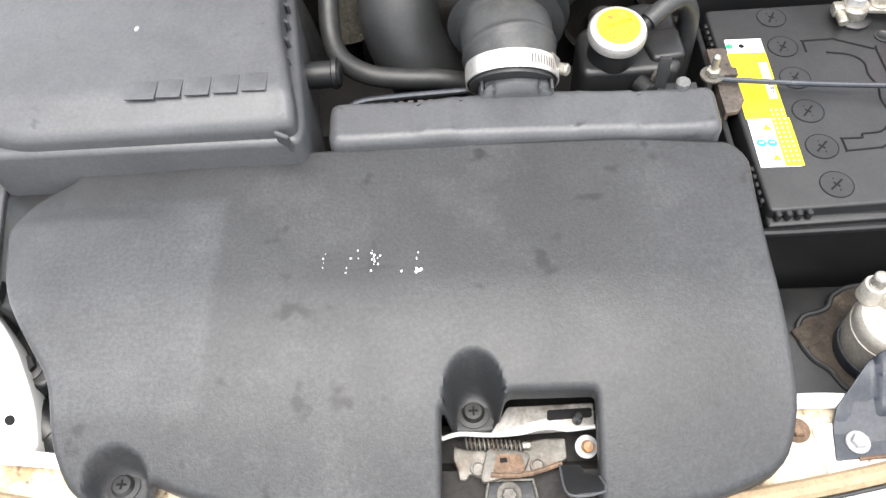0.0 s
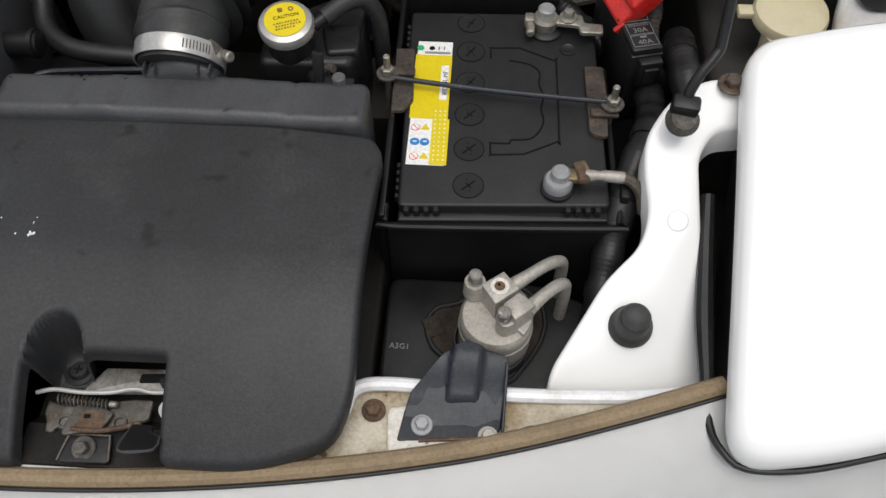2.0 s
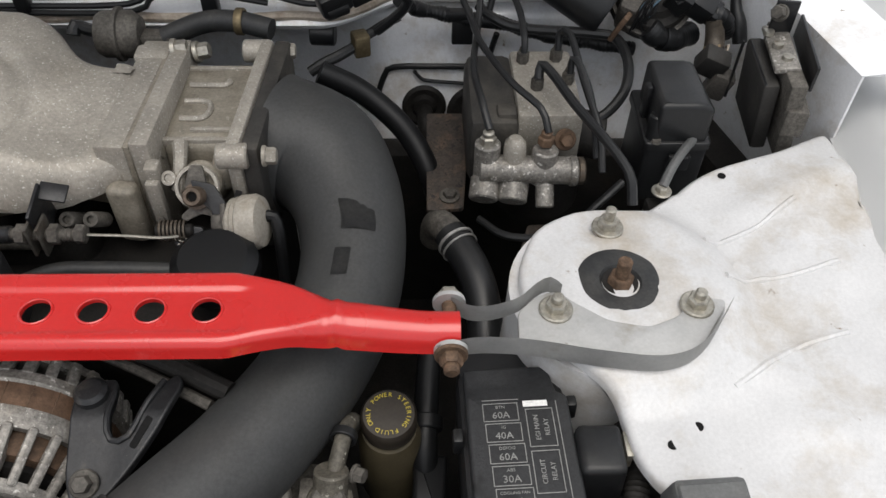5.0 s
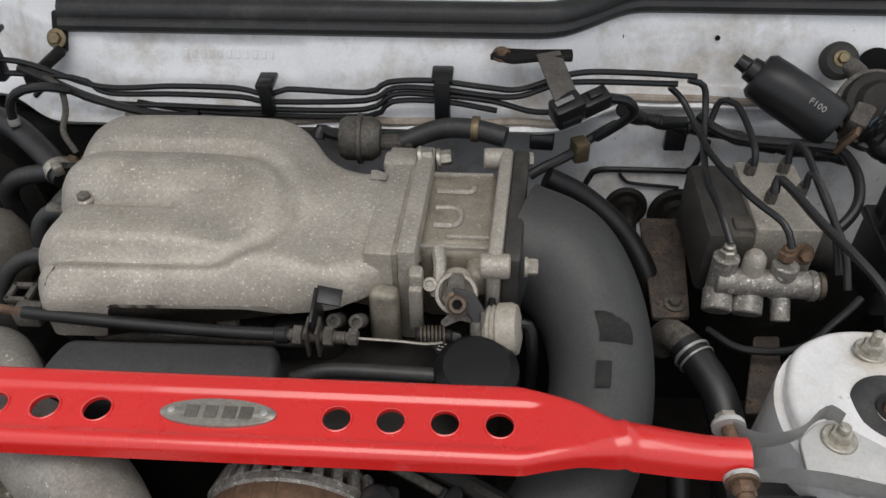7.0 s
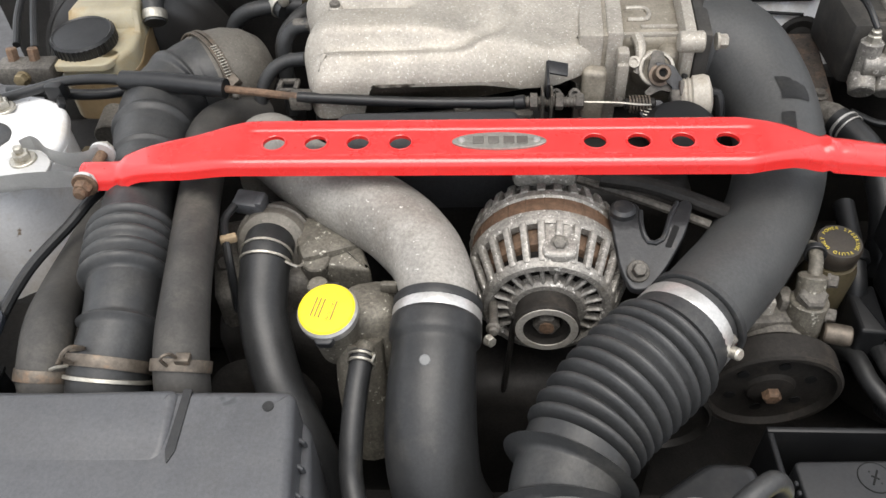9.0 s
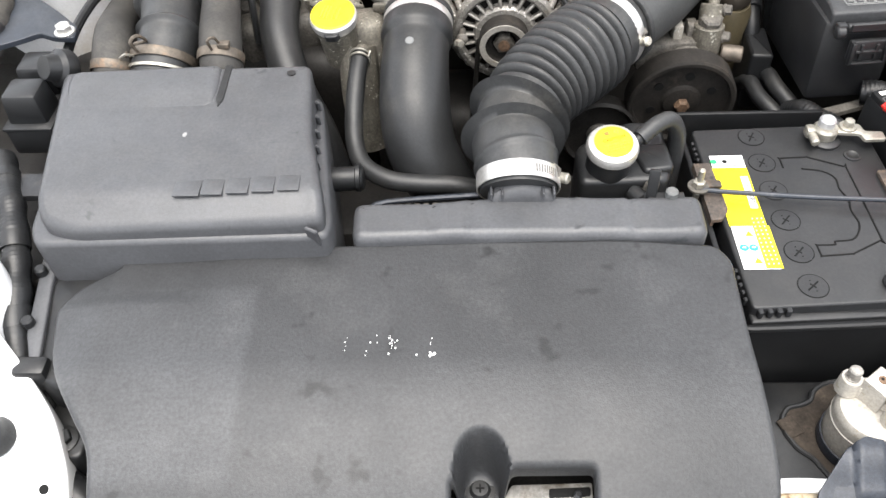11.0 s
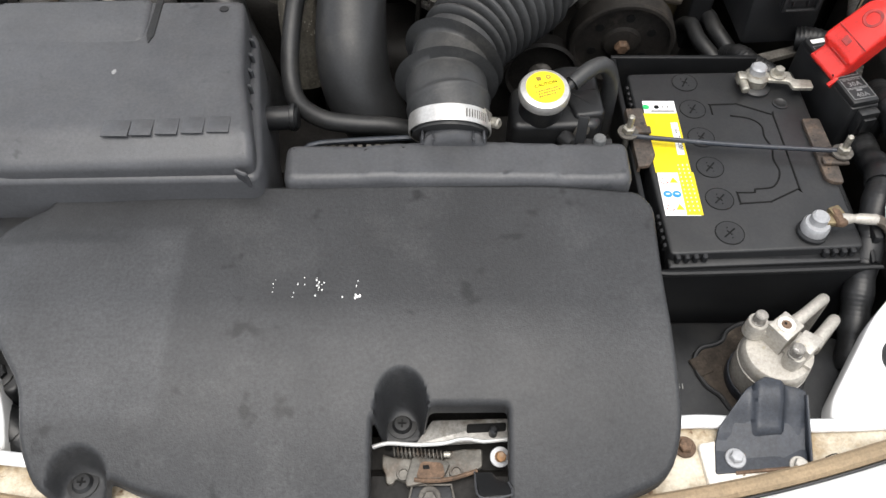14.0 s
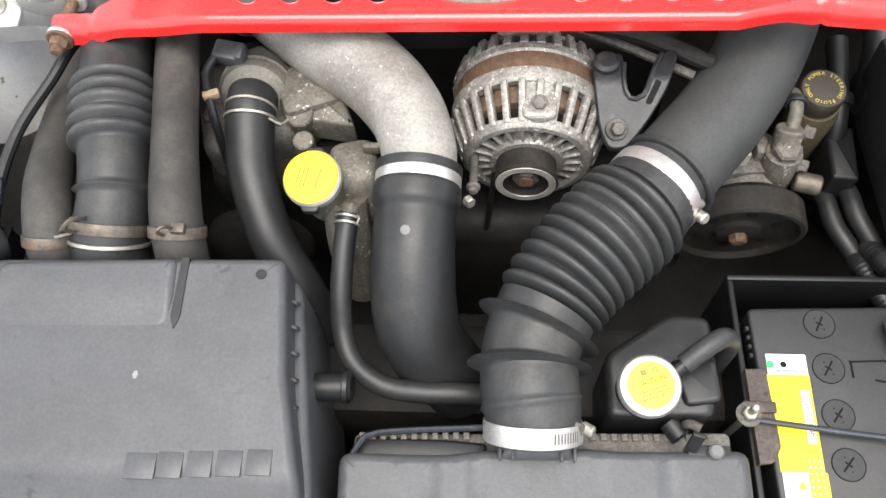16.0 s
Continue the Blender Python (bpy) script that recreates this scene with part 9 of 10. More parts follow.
wall_pipe([(-0.314, 1.335, 0.912), (-0.295, 1.335, 0.925), (-0.272, 1.335, 0.923), (-0.246, 1.335, 0.906), (-0.158, 1.335, 0.903), (-0.051, 1.335, 0.901), (0.056, 1.335, 0.904), (0.088, 1.335, 0.923), (0.131, 1.335, 0.924), (0.192, 1.335, 0.918), (0.242, 1.335, 0.905), (0.29, 1.335, 0.909)])
wall_pipe([(-0.20, 1.338, 0.905), (-0.14, 1.336, 0.897), (-0.05, 1.334, 0.894), (0.06, 1.334, 0.896), (0.086, 1.335, 0.914), (0.14, 1.335, 0.916), (0.20, 1.336, 0.905)])
wall_pipe([(-0.32, 1.335, 0.948), (-0.245, 1.33, 0.913), (-0.17, 1.33, 0.893), (-0.13, 1.33, 0.896)], 0.005)
wall_pipe([(-0.262, 1.318, 0.931), (-0.280, 1.308, 0.940), (-0.302, 1.302, 0.940), (-0.318, 1.30, 0.930), (-0.325, 1.30, 0.912), (-0.325, 1.298, 0.888), (-0.312, 1.292, 0.874), (-0.285, 1.282, 0.866), (-0.262, 1.272, 0.860)], 0.0052)
part("paint_band", band((-0.3255, 1.299, 0.902), (0, 0.05, 1), 0.0054, 0.008, 0.0006), M_INKGREY, pipes, "pale paint band")
part("strap", tube([(-0.318, 1.347, 0.935), (-0.298, 1.335, 0.938), (-0.274, 1.322, 0.932), (-0.268, 1.308, 0.912), (-0.272, 1.295, 0.892), (-0.260, 1.285, 0.872)], 0.0034, 8), M_GRIMY, pipes, "grimy bent strap")
part("strap_end", box((-0.317, 1.345, 0.930), (0.016, 0.008, 0.030), 0.003), M_DEEP, pipes)
part("union", join(cyl((-0.285, 1.278, 0.866), (-0.245, 1.268, 0.862), 0.008), cyl((-0.268, 1.274, 0.864), (-0.258, 1.271, 0.863), 0.0115, segs=6), cyl((-0.255, 1.282, 0.858), (-0.235, 1.292, 0.862), 0.009)), M_BRASS, pipes, "tarnished union behind the manifold")
wall_pipe([(-0.543, 1.33, 0.952), (-0.58, 1.31, 0.925), (-0.595, 1.27, 0.895), (-0.59, 1.22, 0.88), (-0.575, 1.17, 0.868)], 0.0045)
wall_pipe([(-0.39, 1.33, 0.945), (-0.535, 1.325, 0.945), (-0.57, 1.30, 0.925), (-0.575, 1.25, 0.895), (-0.56, 1.19, 0.872), (-0.551, 1.165, 0.866)], 0.0045)
for x, h, w in ((0.141, 0.056, 0.017), (-0.051, 0.040, 0.014), (-0.345, 0.052, 0.020)):
    part("clip", box((x, 1.334, 0.917 + (0.042 if x < -0.2 else 0)), (w, 0.016, h), 0.003), M_BLACK, pipes, "black plastic pipe clip")
    part("clip_top", box((x, 1.343, 0.944 + (0.040 if x < -0.2 else 0) - (0.012 if w < 0.016 else 0)), (w + 0.006, 0.03, 0.006), 0.002), M_BLACK, pipes)
sn = thing("pressure_sensor", (0.27, 1.34, 0.92), "black sensor on a bent steel bracket", "sensor")
part("bracket_arm", slab(rounded([(0.190, 1.352), (0.205, 1.366), (0.24, 1.364), (0.278, 1.366), (0.278, 1.350), (0.24, 1.348), (0.215, 1.342)], 0.003), 0.9645, 0.958, 0.001), M_DEEP, sn)
part("bracket_leg", box((0.261, 1.330, 0.953), (0.027, 0.058, 0.003), 0.001, turn=(27, 0, 22)), M_DUCT, sn)
part("bolt", hexbolt((0.203, 1.355, 0.962), (0, -0.4, 0.9), 0.0065, 0.006), M_RUST, sn)
part("sensor_body", join(box((0.272, 1.304, 0.929), (0.034, 0.024, 0.026), 0.004, turn=(15, -14, 24)), cyl((0.262, 1.300, 0.918), (0.284, 1.310, 0.922), 0.012)), M_BLACK, sn)
part("print_bar", box((0.268, 1.297, 0.9435), (0.020, 0.006, 0.001), 0.0002, 1, turn=(15, -14, 24)), M_FELT, sn)
part("plug", join(box((0.301, 1.317, 0.931), (0.032, 0.020, 0.020), 0.003, turn=(15, -14, 24)), box((0.300, 1.314, 0.942), (0.014, 0.010, 0.005), 0.001, turn=(15, -14, 24))), M_BLACK, sn)
part("cable", tube([(0.314, 1.323, 0.932), (0.336, 1.326, 0.927), (0.346, 1.328, 0.914), (0.340, 1.336, 0.897), (0.322, 1.340, 0.878), (0.312, 1.343, 0.868)], 0.0055, 10), M_BLACK, sn)
sol = thing("solenoid_valve", (0.275, 1.27, 0.87), "small brass solenoid valve with rubber hoses", "valve")
part("body", box((0.294, 1.334, 0.858), (0.018, 0.020, 0.026), 0.003, turn=(0, 0, 20)), M_BRASS, sol)
part("coil", cyl((0.239, 1.35, 0.861), (0.266, 1.348, 0.861), 0.013), M_BLACK, sol)
part("hose", tube([(0.287, 1.33, 0.856), (0.269, 1.324, 0.848), (0.254, 1.317, 0.844), (0.239, 1.312, 0.836)], 0.006, 10), M_RUBBER, sol)
part("hose", tube([(0.302, 1.342, 0.864), (0.322, 1.354, 0.871), (0.336, 1.36, 0.876)], 0.0055, 10), M_RUBBER, sol)
part("nipple", cyl((0.302, 1.341, 0.863), (0.31, 1.346, 0.866), 0.004), M_BRASS, sol)
loom([(0.336, 1.345, 0.905), (0.356, 1.365, 0.882), (0.381, 1.372, 0.873), (0.404, 1.373, 0.866), (0.446, 1.372, 0.862), (0.502, 1.368, 0.848), (0.604, 1.36, 0.835)], 0.0075)
solo("wall_clip", join(box((0.407, 1.372, 0.850), (0.024, 0.010, 0.030), 0.002), box((0.398, 1.372, 0.872), (0.04, 0.014, 0.010), 0.003)), M_BLACK, "black loom clip on the firewall", "clip")
solo("return_hose", tube([(0.255, 1.275, 0.862), (0.30, 1.270, 0.838), (0.345, 1.245, 0.805), (0.372, 1.21, 0.765), (0.385, 1.19, 0.70)], 0.0125, 18), M_TRAY, "thick black heater hose behind the elbow", "hose")
hh = thing("heater_hose", (0.41, 1.05, 0.72), "black heater hose with a bright wire clip", "hose")
part("hose", tube([(0.386, 1.108, 0.792), (0.397, 1.088, 0.790), (0.409, 1.060, 0.784), (0.415, 1.03, 0.772), (0.415, 0.99, 0.75), (0.412, 0.95, 0.70)], 0.0165, 22), M_BLACK, hh)
part("pipe", tube([(0.372, 1.135, 0.76), (0.374, 1.128, 0.785), (0.382, 1.115, 0.793), (0.392, 1.098, 0.791)], 0.015, 16), M_GRIMY, hh)
part("clip", join(band((0.3915, 1.099, 0.791), (0.45, -0.85, -0.1), 0.0172, 0.003, 0.0012), band((0.395, 1.092, 0.7905), (0.45, -0.85, -0.1), 0.0172, 0.002, 0.001)), M_STEEL, hh)
solo("lower_strap", slab(rounded([(0.468, 1.15), (0.494, 1.151), (0.474, 1.055), (0.438, 1.053)], 0.004), 0.762, 0.757, 0.001), M_SCALED, "rust-brown steel strap below the brake valve", "bracket")
for x, y, z, r in ((0.364, 1.372, 0.747, 0.026), (0.427, 1.371, 0.738, 0.034)):
    solo("grommet", join(lathe([(0.0, 0), (r, 0), (r * 1.04, 0.003), (r * 0.86, 0.006), (r * 0.6, 0.004), (r * 0.45, 0.010), (0, 0.010)], 30, aim((x, y, z), (0, -1, 0.25))), tube([(x, y, z), (x + 0.002, y - 0.03, z - 0.01), (x + 0.004, y - 0.05, z - 0.06)], r * 0.38, 12)), M_DEEP, "black rubber firewall grommet", "grommet", "firewall grommets")
solo("wall_pipe", join(tube([(0.300, 1.36, 0.745), (0.308, 1.375, 0.762), (0.317, 1.380, 0.786), (0.328, 1.381, 0.796), (0.38, 1.381, 0.797), (0.42, 1.380, 0.798), (0.436, 1.378, 0.803), (0.447, 1.376, 0.845)], 0.0036, 10), tube([(0.352, 1.379, 0.792), (0.360, 1.377, 0.783), (0.371, 1.376, 0.780), (0.425, 1.375, 0.776)], 0.0022, 8)), M_BLACK, "thin black pipe on the lower firewall", "pipe")

abs_ = shift(thing("abs_unit", (0.47, 1.22, 0.76), "grimy anti-lock brake unit with aluminium valve block", "brake unit"), -0.004, 0.018, -0.015)
part("valve_block", box((0.488, 1.224, 0.858), (0.064, 0.112, 0.062), 0.004), M_CAST, abs_, "square aluminium valve block")
part("relay_housing", join(box((0.434, 1.222, 0.845), (0.050, 0.120, 0.080), 0.010), box((0.446, 1.180, 0.872), (0.02, 0.02, 0.034), 0.004)), M_DUSTY, abs_, "dusty dark relay housing")
part("motor", cyl((0.49, 1.225, 0.74), (0.49, 1.225, 0.83), 0.05), M_DEEP, abs_)
part("side_pump", cyl((0.518, 1.20, 0.845), (0.548, 1.195, 0.842), 0.024), M_DEEP, abs_)
part("mount_plate", slab(rounded([(0.370, 1.278), (0.418, 1.278), (0.406, 1.14), (0.368, 1.137)], 0.004), lambda x, y: 0.80 + 0.1 * (y - 1.2), lambda x, y: 0.795 + 0.1 * (y - 1.2), 0.001), M_SCALED, abs_, "rust-brown steel mounting plate")
part("bolt", hexbolt((0.392, 1.155, 0.796), (0, 0, 1), 0.007, 0.006), M_GRIMY, abs_)
part("bolt", hexbolt((0.502, 1.158, 0.868), (0.1, -0.7, 0.4), 0.007, 0.008), M_RUST, abs_)
for x, y in ((0.468, 1.258), (0.503, 1.262), (0.478, 1.212), (0.510, 1.222)):
    u = part("union", join(cyl((x, y, 0.888), (x, y, 0.902), 0.0065, segs=6), cyl((x, y, 0.90), (x, y, 0.907), 0.004)), M_GRIMY, abs_)
pv = shift(thing("proportioning_valve", (0.455, 1.14, 0.82), "bright cast aluminium brake proportioning valve", "brake valve"), -0.005, 0.013, -0.012)
part("body", join(cyl((0.420, 1.145, 0.845), (0.510, 1.140, 0.845), 0.0135), cyl((0.506, 1.140, 0.845), (0.514, 1.140, 0.845), 0.015)), M_ALT, pv)
part("tower", cyl((0.427, 1.147, 0.815), (0.427, 1.15, 0.872), 0.0125), M_ALT, pv)
part("tower", cyl((0.482, 1.142, 0.83), (0.482, 1.145, 0.868), 0.0125), M_ALT, pv)
part("plug", lathe([(0, 0), (0.0115, 0), (0.011, 0.026), (0.010, 0.034), (0.006, 0.039), (0, 0.040)], 24, aim((0.453, 1.145, 0.84), (0, 0.1, 1))), M_CAST, pv)
part("end_plug", cyl((0.514, 1.140, 0.845), (0.521, 1.140, 0.845), 0.0135), M_CLIP, pv, "brown end plug")
part("lower_boss", join(cyl((0.424, 1.128, 0.818), (0.427, 1.147, 0.83), 0.0145), cyl((0.452, 1.125, 0.818), (0.455, 1.142, 0.83), 0.0145), cyl((0.484, 1.120, 0.815), (0.484, 1.14, 0.835), 0.009)), M_ALT, pv)
for x in (0.427, 0.482):
    part("union", join(cyl((x, 1.149, 0.87), (x, 1.150, 0.880), 0.008, segs=6), cyl((x, 1.150, 0.878), (x, 1.150, 0.886), 0.0055)), M_ZINC if x < 0.45 else M_RUST, pv)
lines = shift(thing("abs_lines", (0.48, 1.2, 0.90), "bundle of black brake lines looping over the brake unit", "brake pipes"), -0.004, 0.012, -0.011)
for pts, r in (([(0.405, 1.335, 0.952), (0.422, 1.335, 0.945), (0.426, 1.325, 0.925), (0.422, 1.29, 0.905), (0.415, 1.23, 0.902), (0.42, 1.18, 0.90), (0.427, 1.152, 0.885)], 0.0036),
               ([(0.387, 1.335, 0.943), (0.402, 1.33, 0.93), (0.415, 1.30, 0.915), (0.425, 1.26, 0.908), (0.45, 1.20, 0.905), (0.475, 1.165, 0.90), (0.482, 1.148, 0.885)], 0.0036),
               ([(0.436, 1.33, 0.90), (0.444, 1.338, 0.925), (0.458, 1.328, 0.928), (0.466, 1.30, 0.92), (0.468, 1.265, 0.912), (0.468, 1.258, 0.90)], 0.0036),
               ([(0.503, 1.262, 0.90), (0.504, 1.268, 0.918), (0.512, 1.255, 0.922), (0.520, 1.20, 0.905), (0.530, 1.15, 0.885), (0.532, 1.12, 0.86)], 0.0036),
               ([(0.510, 1.222, 0.90), (0.511, 1.226, 0.914), (0.518, 1.215, 0.912), (0.526, 1.18, 0.895), (0.530, 1.14, 0.86)], 0.0036),
               ([(0.478, 1.212, 0.90), (0.480, 1.220, 0.912), (0.490, 1.205, 0.910), (0.506, 1.165, 0.905), (0.528, 1.12, 0.90), (0.545, 1.085, 0.89), (0.548, 1.066, 0.87)], 0.0046),
               ([(0.426, 1.34, 0.905), (0.44, 1.325, 0.90), (0.47, 1.312, 0.895), (0.55, 1.305, 0.893), (0.572, 1.298, 0.89), (0.578, 1.262, 0.885), (0.570, 1.228, 0.876), (0.550, 1.206, 0.864), (0.525, 1.198, 0.852)], 0.0055),
               ([(0.42, 1.13, 0.79), (0.45, 1.105, 0.79), (0.50, 1.10, 0.80), (0.535, 1.12, 0.82), (0.56, 1.14, 0.83)], 0.004)):
    part("line", tube(pts, r, 10, 0.006), M_BLACK, lines)
rb = thing("relay_box", (0.605, 1.18, 0.80), "black moulded relay box at the rear of the bay", "relay box")
part("lid", slab(rounded([(0.578, 1.160), (0.630, 1.160), (0.627, 1.236), (0.580, 1.236)], 0.005), lambda x, y: 0.905 - 0.004 * ease(x, 0.615, 0.63), 0.862, 0.005, 0.008), M_BLACK, rb)
part("lid_post", cyl((0.580, 1.166, 0.856), (0.581, 1.170, 0.888), 0.008), M_BLACK, rb)
part("flange", slab(rounded([(0.570, 1.156), (0.634, 1.156), (0.640, 1.243), (0.572, 1.243)], 0.006), 0.864, 0.855, 0.002), M_BLACK, rb)
part("case", slab(rounded([(0.573, 1.158), (0.634, 1.160), (0.642, 1.240), (0.575, 1.240)], 0.006), 0.856, 0.79, 0.004), M_BLACK, rb)
part("side_rib", box((0.576, 1.20, 0.882), (0.006, 0.012, 0.036), 0.002), M_BLACK, rb)
part("catch", join(box((0.606, 1.155, 0.842), (0.022, 0.006, 0.018), 0.002), box((0.606, 1.152, 0.850), (0.014, 0.004, 0.003), 0.001, 1)), M_BLACK, rb)
part("screw", lathe([(0, 0), (0.005, 0), (0.004, 0.003), (0, 0.003)], 16, pose(0.581, 1.159, 0.864)), M_GRIMY, rb)
cu_ = thing("control_unit", (0.70, 1.22, 0.80), "dark control unit standing against the wing", "control unit")
part("case", box((0.699, 1.234, 0.866), (0.016, 0.086, 0.076), 0.004, turn=(0, -6, -6)), M_DUSTY, cu_)
part("face_rim", join(box((0.690, 1.234, 0.902), (0.003, 0.080, 0.003), 0.001, 1, turn=(0, 0, -6)), box((0.6945, 1.196, 0.868), (0.003, 0.003, 0.07), 0.001, 1), box((0.6865, 1.272, 0.868), (0.003, 0.003, 0.07), 0.001, 1)), M_DARKST, cu_)
part("frame", box((0.716, 1.228, 0.876), (0.016, 0.115, 0.084), 0.003, turn=(0, -6, -6)), M_GRIMY, cu_, "grimy grey mounting frame")
part("plate", box((0.708, 1.236, 0.9165), (0.024, 0.078, 0.006), 0.002, turn=(0, -8, -8)), M_ALT, cu_, "grey metal terminal plate")
for y in (1.214, 1.236, 1.258):
    part("terminal", lathe([(0, 0), (0.0055, 0), (0.005, 0.004), (0, 0.005)], 14, pose(0.704 - 0.1 * (y - 1.236), y, 0.919)), M_ZINC, cu_)
part("bracket", join(box((0.713, 1.262, 0.935), (0.022, 0.004, 0.036), 0.001, turn=(0, 0, -8)), box((0.728, 1.225, 0.920), (0.003, 0.095, 0.026), 0.001, turn=(0, 0, -10))), M_DARKST, cu_)
part("bolt", hexbolt((0.706, 1.258, 0.942), (-0.6, -0.6, 0.4), 0.007, 0.010, 1.2), M_GRIMY, cu_)
part("socket", box((0.714, 1.180, 0.878), (0.022, 0.030, 0.030), 0.004, turn=(0, 0, -10)), M_GRIMY, cu_)
cn = thing("wiring_connector", (0.67, 1.30, 0.87), "faded tan wiring connector with taped wires", "connector", "wiring connectors")
part("plug_half", box((0.668, 1.288, 0.866), (0.030, 0.022, 0.030), 0.004, turn=(20, 20, -10)), M_DUSTY, cn)
part("socket_half", box((0.680, 1.284, 0.842), (0.024, 0.020, 0.034), 0.004, turn=(10, 16, -10)), M_DUCT, cn)
part("taped_wires", tube([(0.667, 1.315, 0.902, 0.009), (0.672, 1.312, 0.885, 0.010), (0.672, 1.30, 0.868, 0.011)], 0.010, 12), M_CLIP, cn, "brown taped wires")
for k in range(6):
    part("wire", tube([(0.662 + 0.004 * k, 1.304, 0.872), (0.659 + 0.005 * k, 1.297, 0.878 + 0.003 * (k % 2)), (0.658 + 0.0045 * k, 1.290, 0.874)], 0.0013, 6), (M_FOAM, M_BLACK, M_SEALER)[k % 3], cn)
wm = thing("wiper_motor", (0.53, 1.345, 0.87), "black cylindrical wiper motor on the firewall", "wiper motor")
wp, wq = Vector((0.482, 1.372, 0.934)), Vector((0.566, 1.325, 0.895))
wd = (wq - wp).normalized()
part("case", lathe([(0, -0.004), (0.022, -0.004), (0.0265, 0.002), (0.0275, 0.02), (0.0275, 0.088), (0.024, 0.094), (0, 0.094)], 36, aim(wp, wd)), M_BLACK, wm)
part("end_cap", lathe([(0, -0.028), (0.008, -0.028), (0.009, -0.016), (0.013, -0.014), (0.014, -0.004), (0, -0.004)], 20, aim(wp, wd)), M_BLACK, wm)
nv = (Vector((-0.1, -0.62, 0.78)) - wd * Vector((-0.1, -0.62, 0.78)).dot(wd)).normalized()
tv = nv.cross(wd)
ctr = wp + wd * 0.064 + nv * 0.0279 - tv * 0.004
part("type_mark", words("F100", 0.010, Matrix(((wd.x, tv.x, nv.x, ctr.x), (wd.y, tv.y, nv.y, ctr.y), (wd.z, tv.z, nv.z, ctr.z), (0, 0, 0, 1))), 0.0002), M_INKGREY, wm, "pale type number")
gm = aim((0.607, 1.358, 0.896), (0.0, -0.62, 0.78))
gb = part("gearbox", lathe([(0, 0.0), (0.043, 0.0), (0.044, 0.010), (0.041, 0.014), (0.041, 0.022), (0.038, 0.026), (0.030, 0.027), (0.024, 0.033), (0, 0.034)], 44, gm.copy()), M_DEEP, wm, "dark round gear housing")
part("rim", lathe([(0.041, 0.0135), (0.0455, 0.0135), (0.0455, 0.018), (0.041, 0.0185)], 44, gm.copy(), True), M_GRIMY, gb)
part("neck", box((0.583, 1.335, 0.900), (0.022, 0.034, 0.040), 0.006, turn=(20, 10, -30)), M_GRIMY, wm)
part("end_plate", box((0.572, 1.318, 0.893), (0.006, 0.030, 0.034), 0.002, turn=(0, 24, -30)), M_RUST, wm, "rusty end plate of the motor")
for x, y, z in ((0.576, 1.412, 0.931), (0.673, 1.412, 0.921)):
    lg = part("mount_leg", tube([(x, y, z, 0.012), ((x + 0.609) / 2, 1.391, 0.928, 0.011), (0.609 + 0.3 * (x - 0.625), 1.374, 0.920, 0.013)], 0.011, 12), M_GRIMY, wm)
    part("bush", lathe([(0, 0), (0.021, 0), (0.021, 0.007), (0.016, 0.011), (0, 0.011)], 26, aim((x, y - 0.002, z), (0, -0.75, 0.65))), M_DUSTY, lg, "dusty rubber bush")
    part("bolt", hexbolt((x, y - 0.010, z + 0.008), (0, -0.75, 0.65), 0.006, 0.005), M_BRASS, lg)
part("opening", lathe([(0, 0), (0.022, 0), (0.022, 0.002), (0, 0.002)], 28, aim((0.624, 1.4225, 0.918), (0, -0.9, 0.3))), M_INKGAP, wm)
part("plug", join(box((0.648, 1.325, 0.917), (0.040, 0.030, 0.026), 0.004, turn=(25, 25, -20)), box((0.632, 1.328, 0.922), (0.024, 0.034, 0.030), 0.003, turn=(25, 25, -20)), box((0.664, 1.322, 0.906), (0.018, 0.024, 0.018), 0.003, turn=(25, 25, -20))), M_BLACK, wm)
for k in range(14):
    a, b = 0.004 * (k % 3) - 0.004, 0.0034 * (k // 3)
    part("wire", tube([(0.594 + 0.006 * (k % 3) - b, 1.318 + a, 0.886 + 0.003 * (k % 4)), (0.588 + 0.004 * (k % 4), 1.311 + a, 0.908 + b), (0.596 + 0.003 * (k % 5), 1.310 - a, 0.928 + b), (0.612 + 0.0022 * k, 1.314 + a, 0.932 - 0.4 * a), (0.622, 1.322 - b, 0.922)], 0.0012, 6), (M_BLACK, M_DUSTY, M_BLUEW, M_BLACK, M_INKGREY, M_DUSTY)[k % 6], wm)
loom([(0.600, 1.318, 0.890), (0.612, 1.316, 0.880), (0.632, 1.322, 0.873), (0.655, 1.34, 0.868)], 0.013, "tangled black taped wiring loom")
solo("washer_hose", tube([(0.708, 1.325, 0.866, 0.008), (0.704, 1.335, 0.884, 0.0085), (0.700, 1.347, 0.900, 0.006), (0.702, 1.37, 0.928, 0.0052), (0.715, 1.415, 0.961, 0.005), (0.727, 1.445, 0.976, 0.005), (0.736, 1.475, 1.003, 0.005)], 0.005, 12), M_BLACK, "black hose rising from the corner of the bay", "hose")
loom([(0.690, 1.33, 0.875), (0.683, 1.32, 0.893), (0.674, 1.318, 0.902), (0.664, 1.32, 0.905)], 0.009)

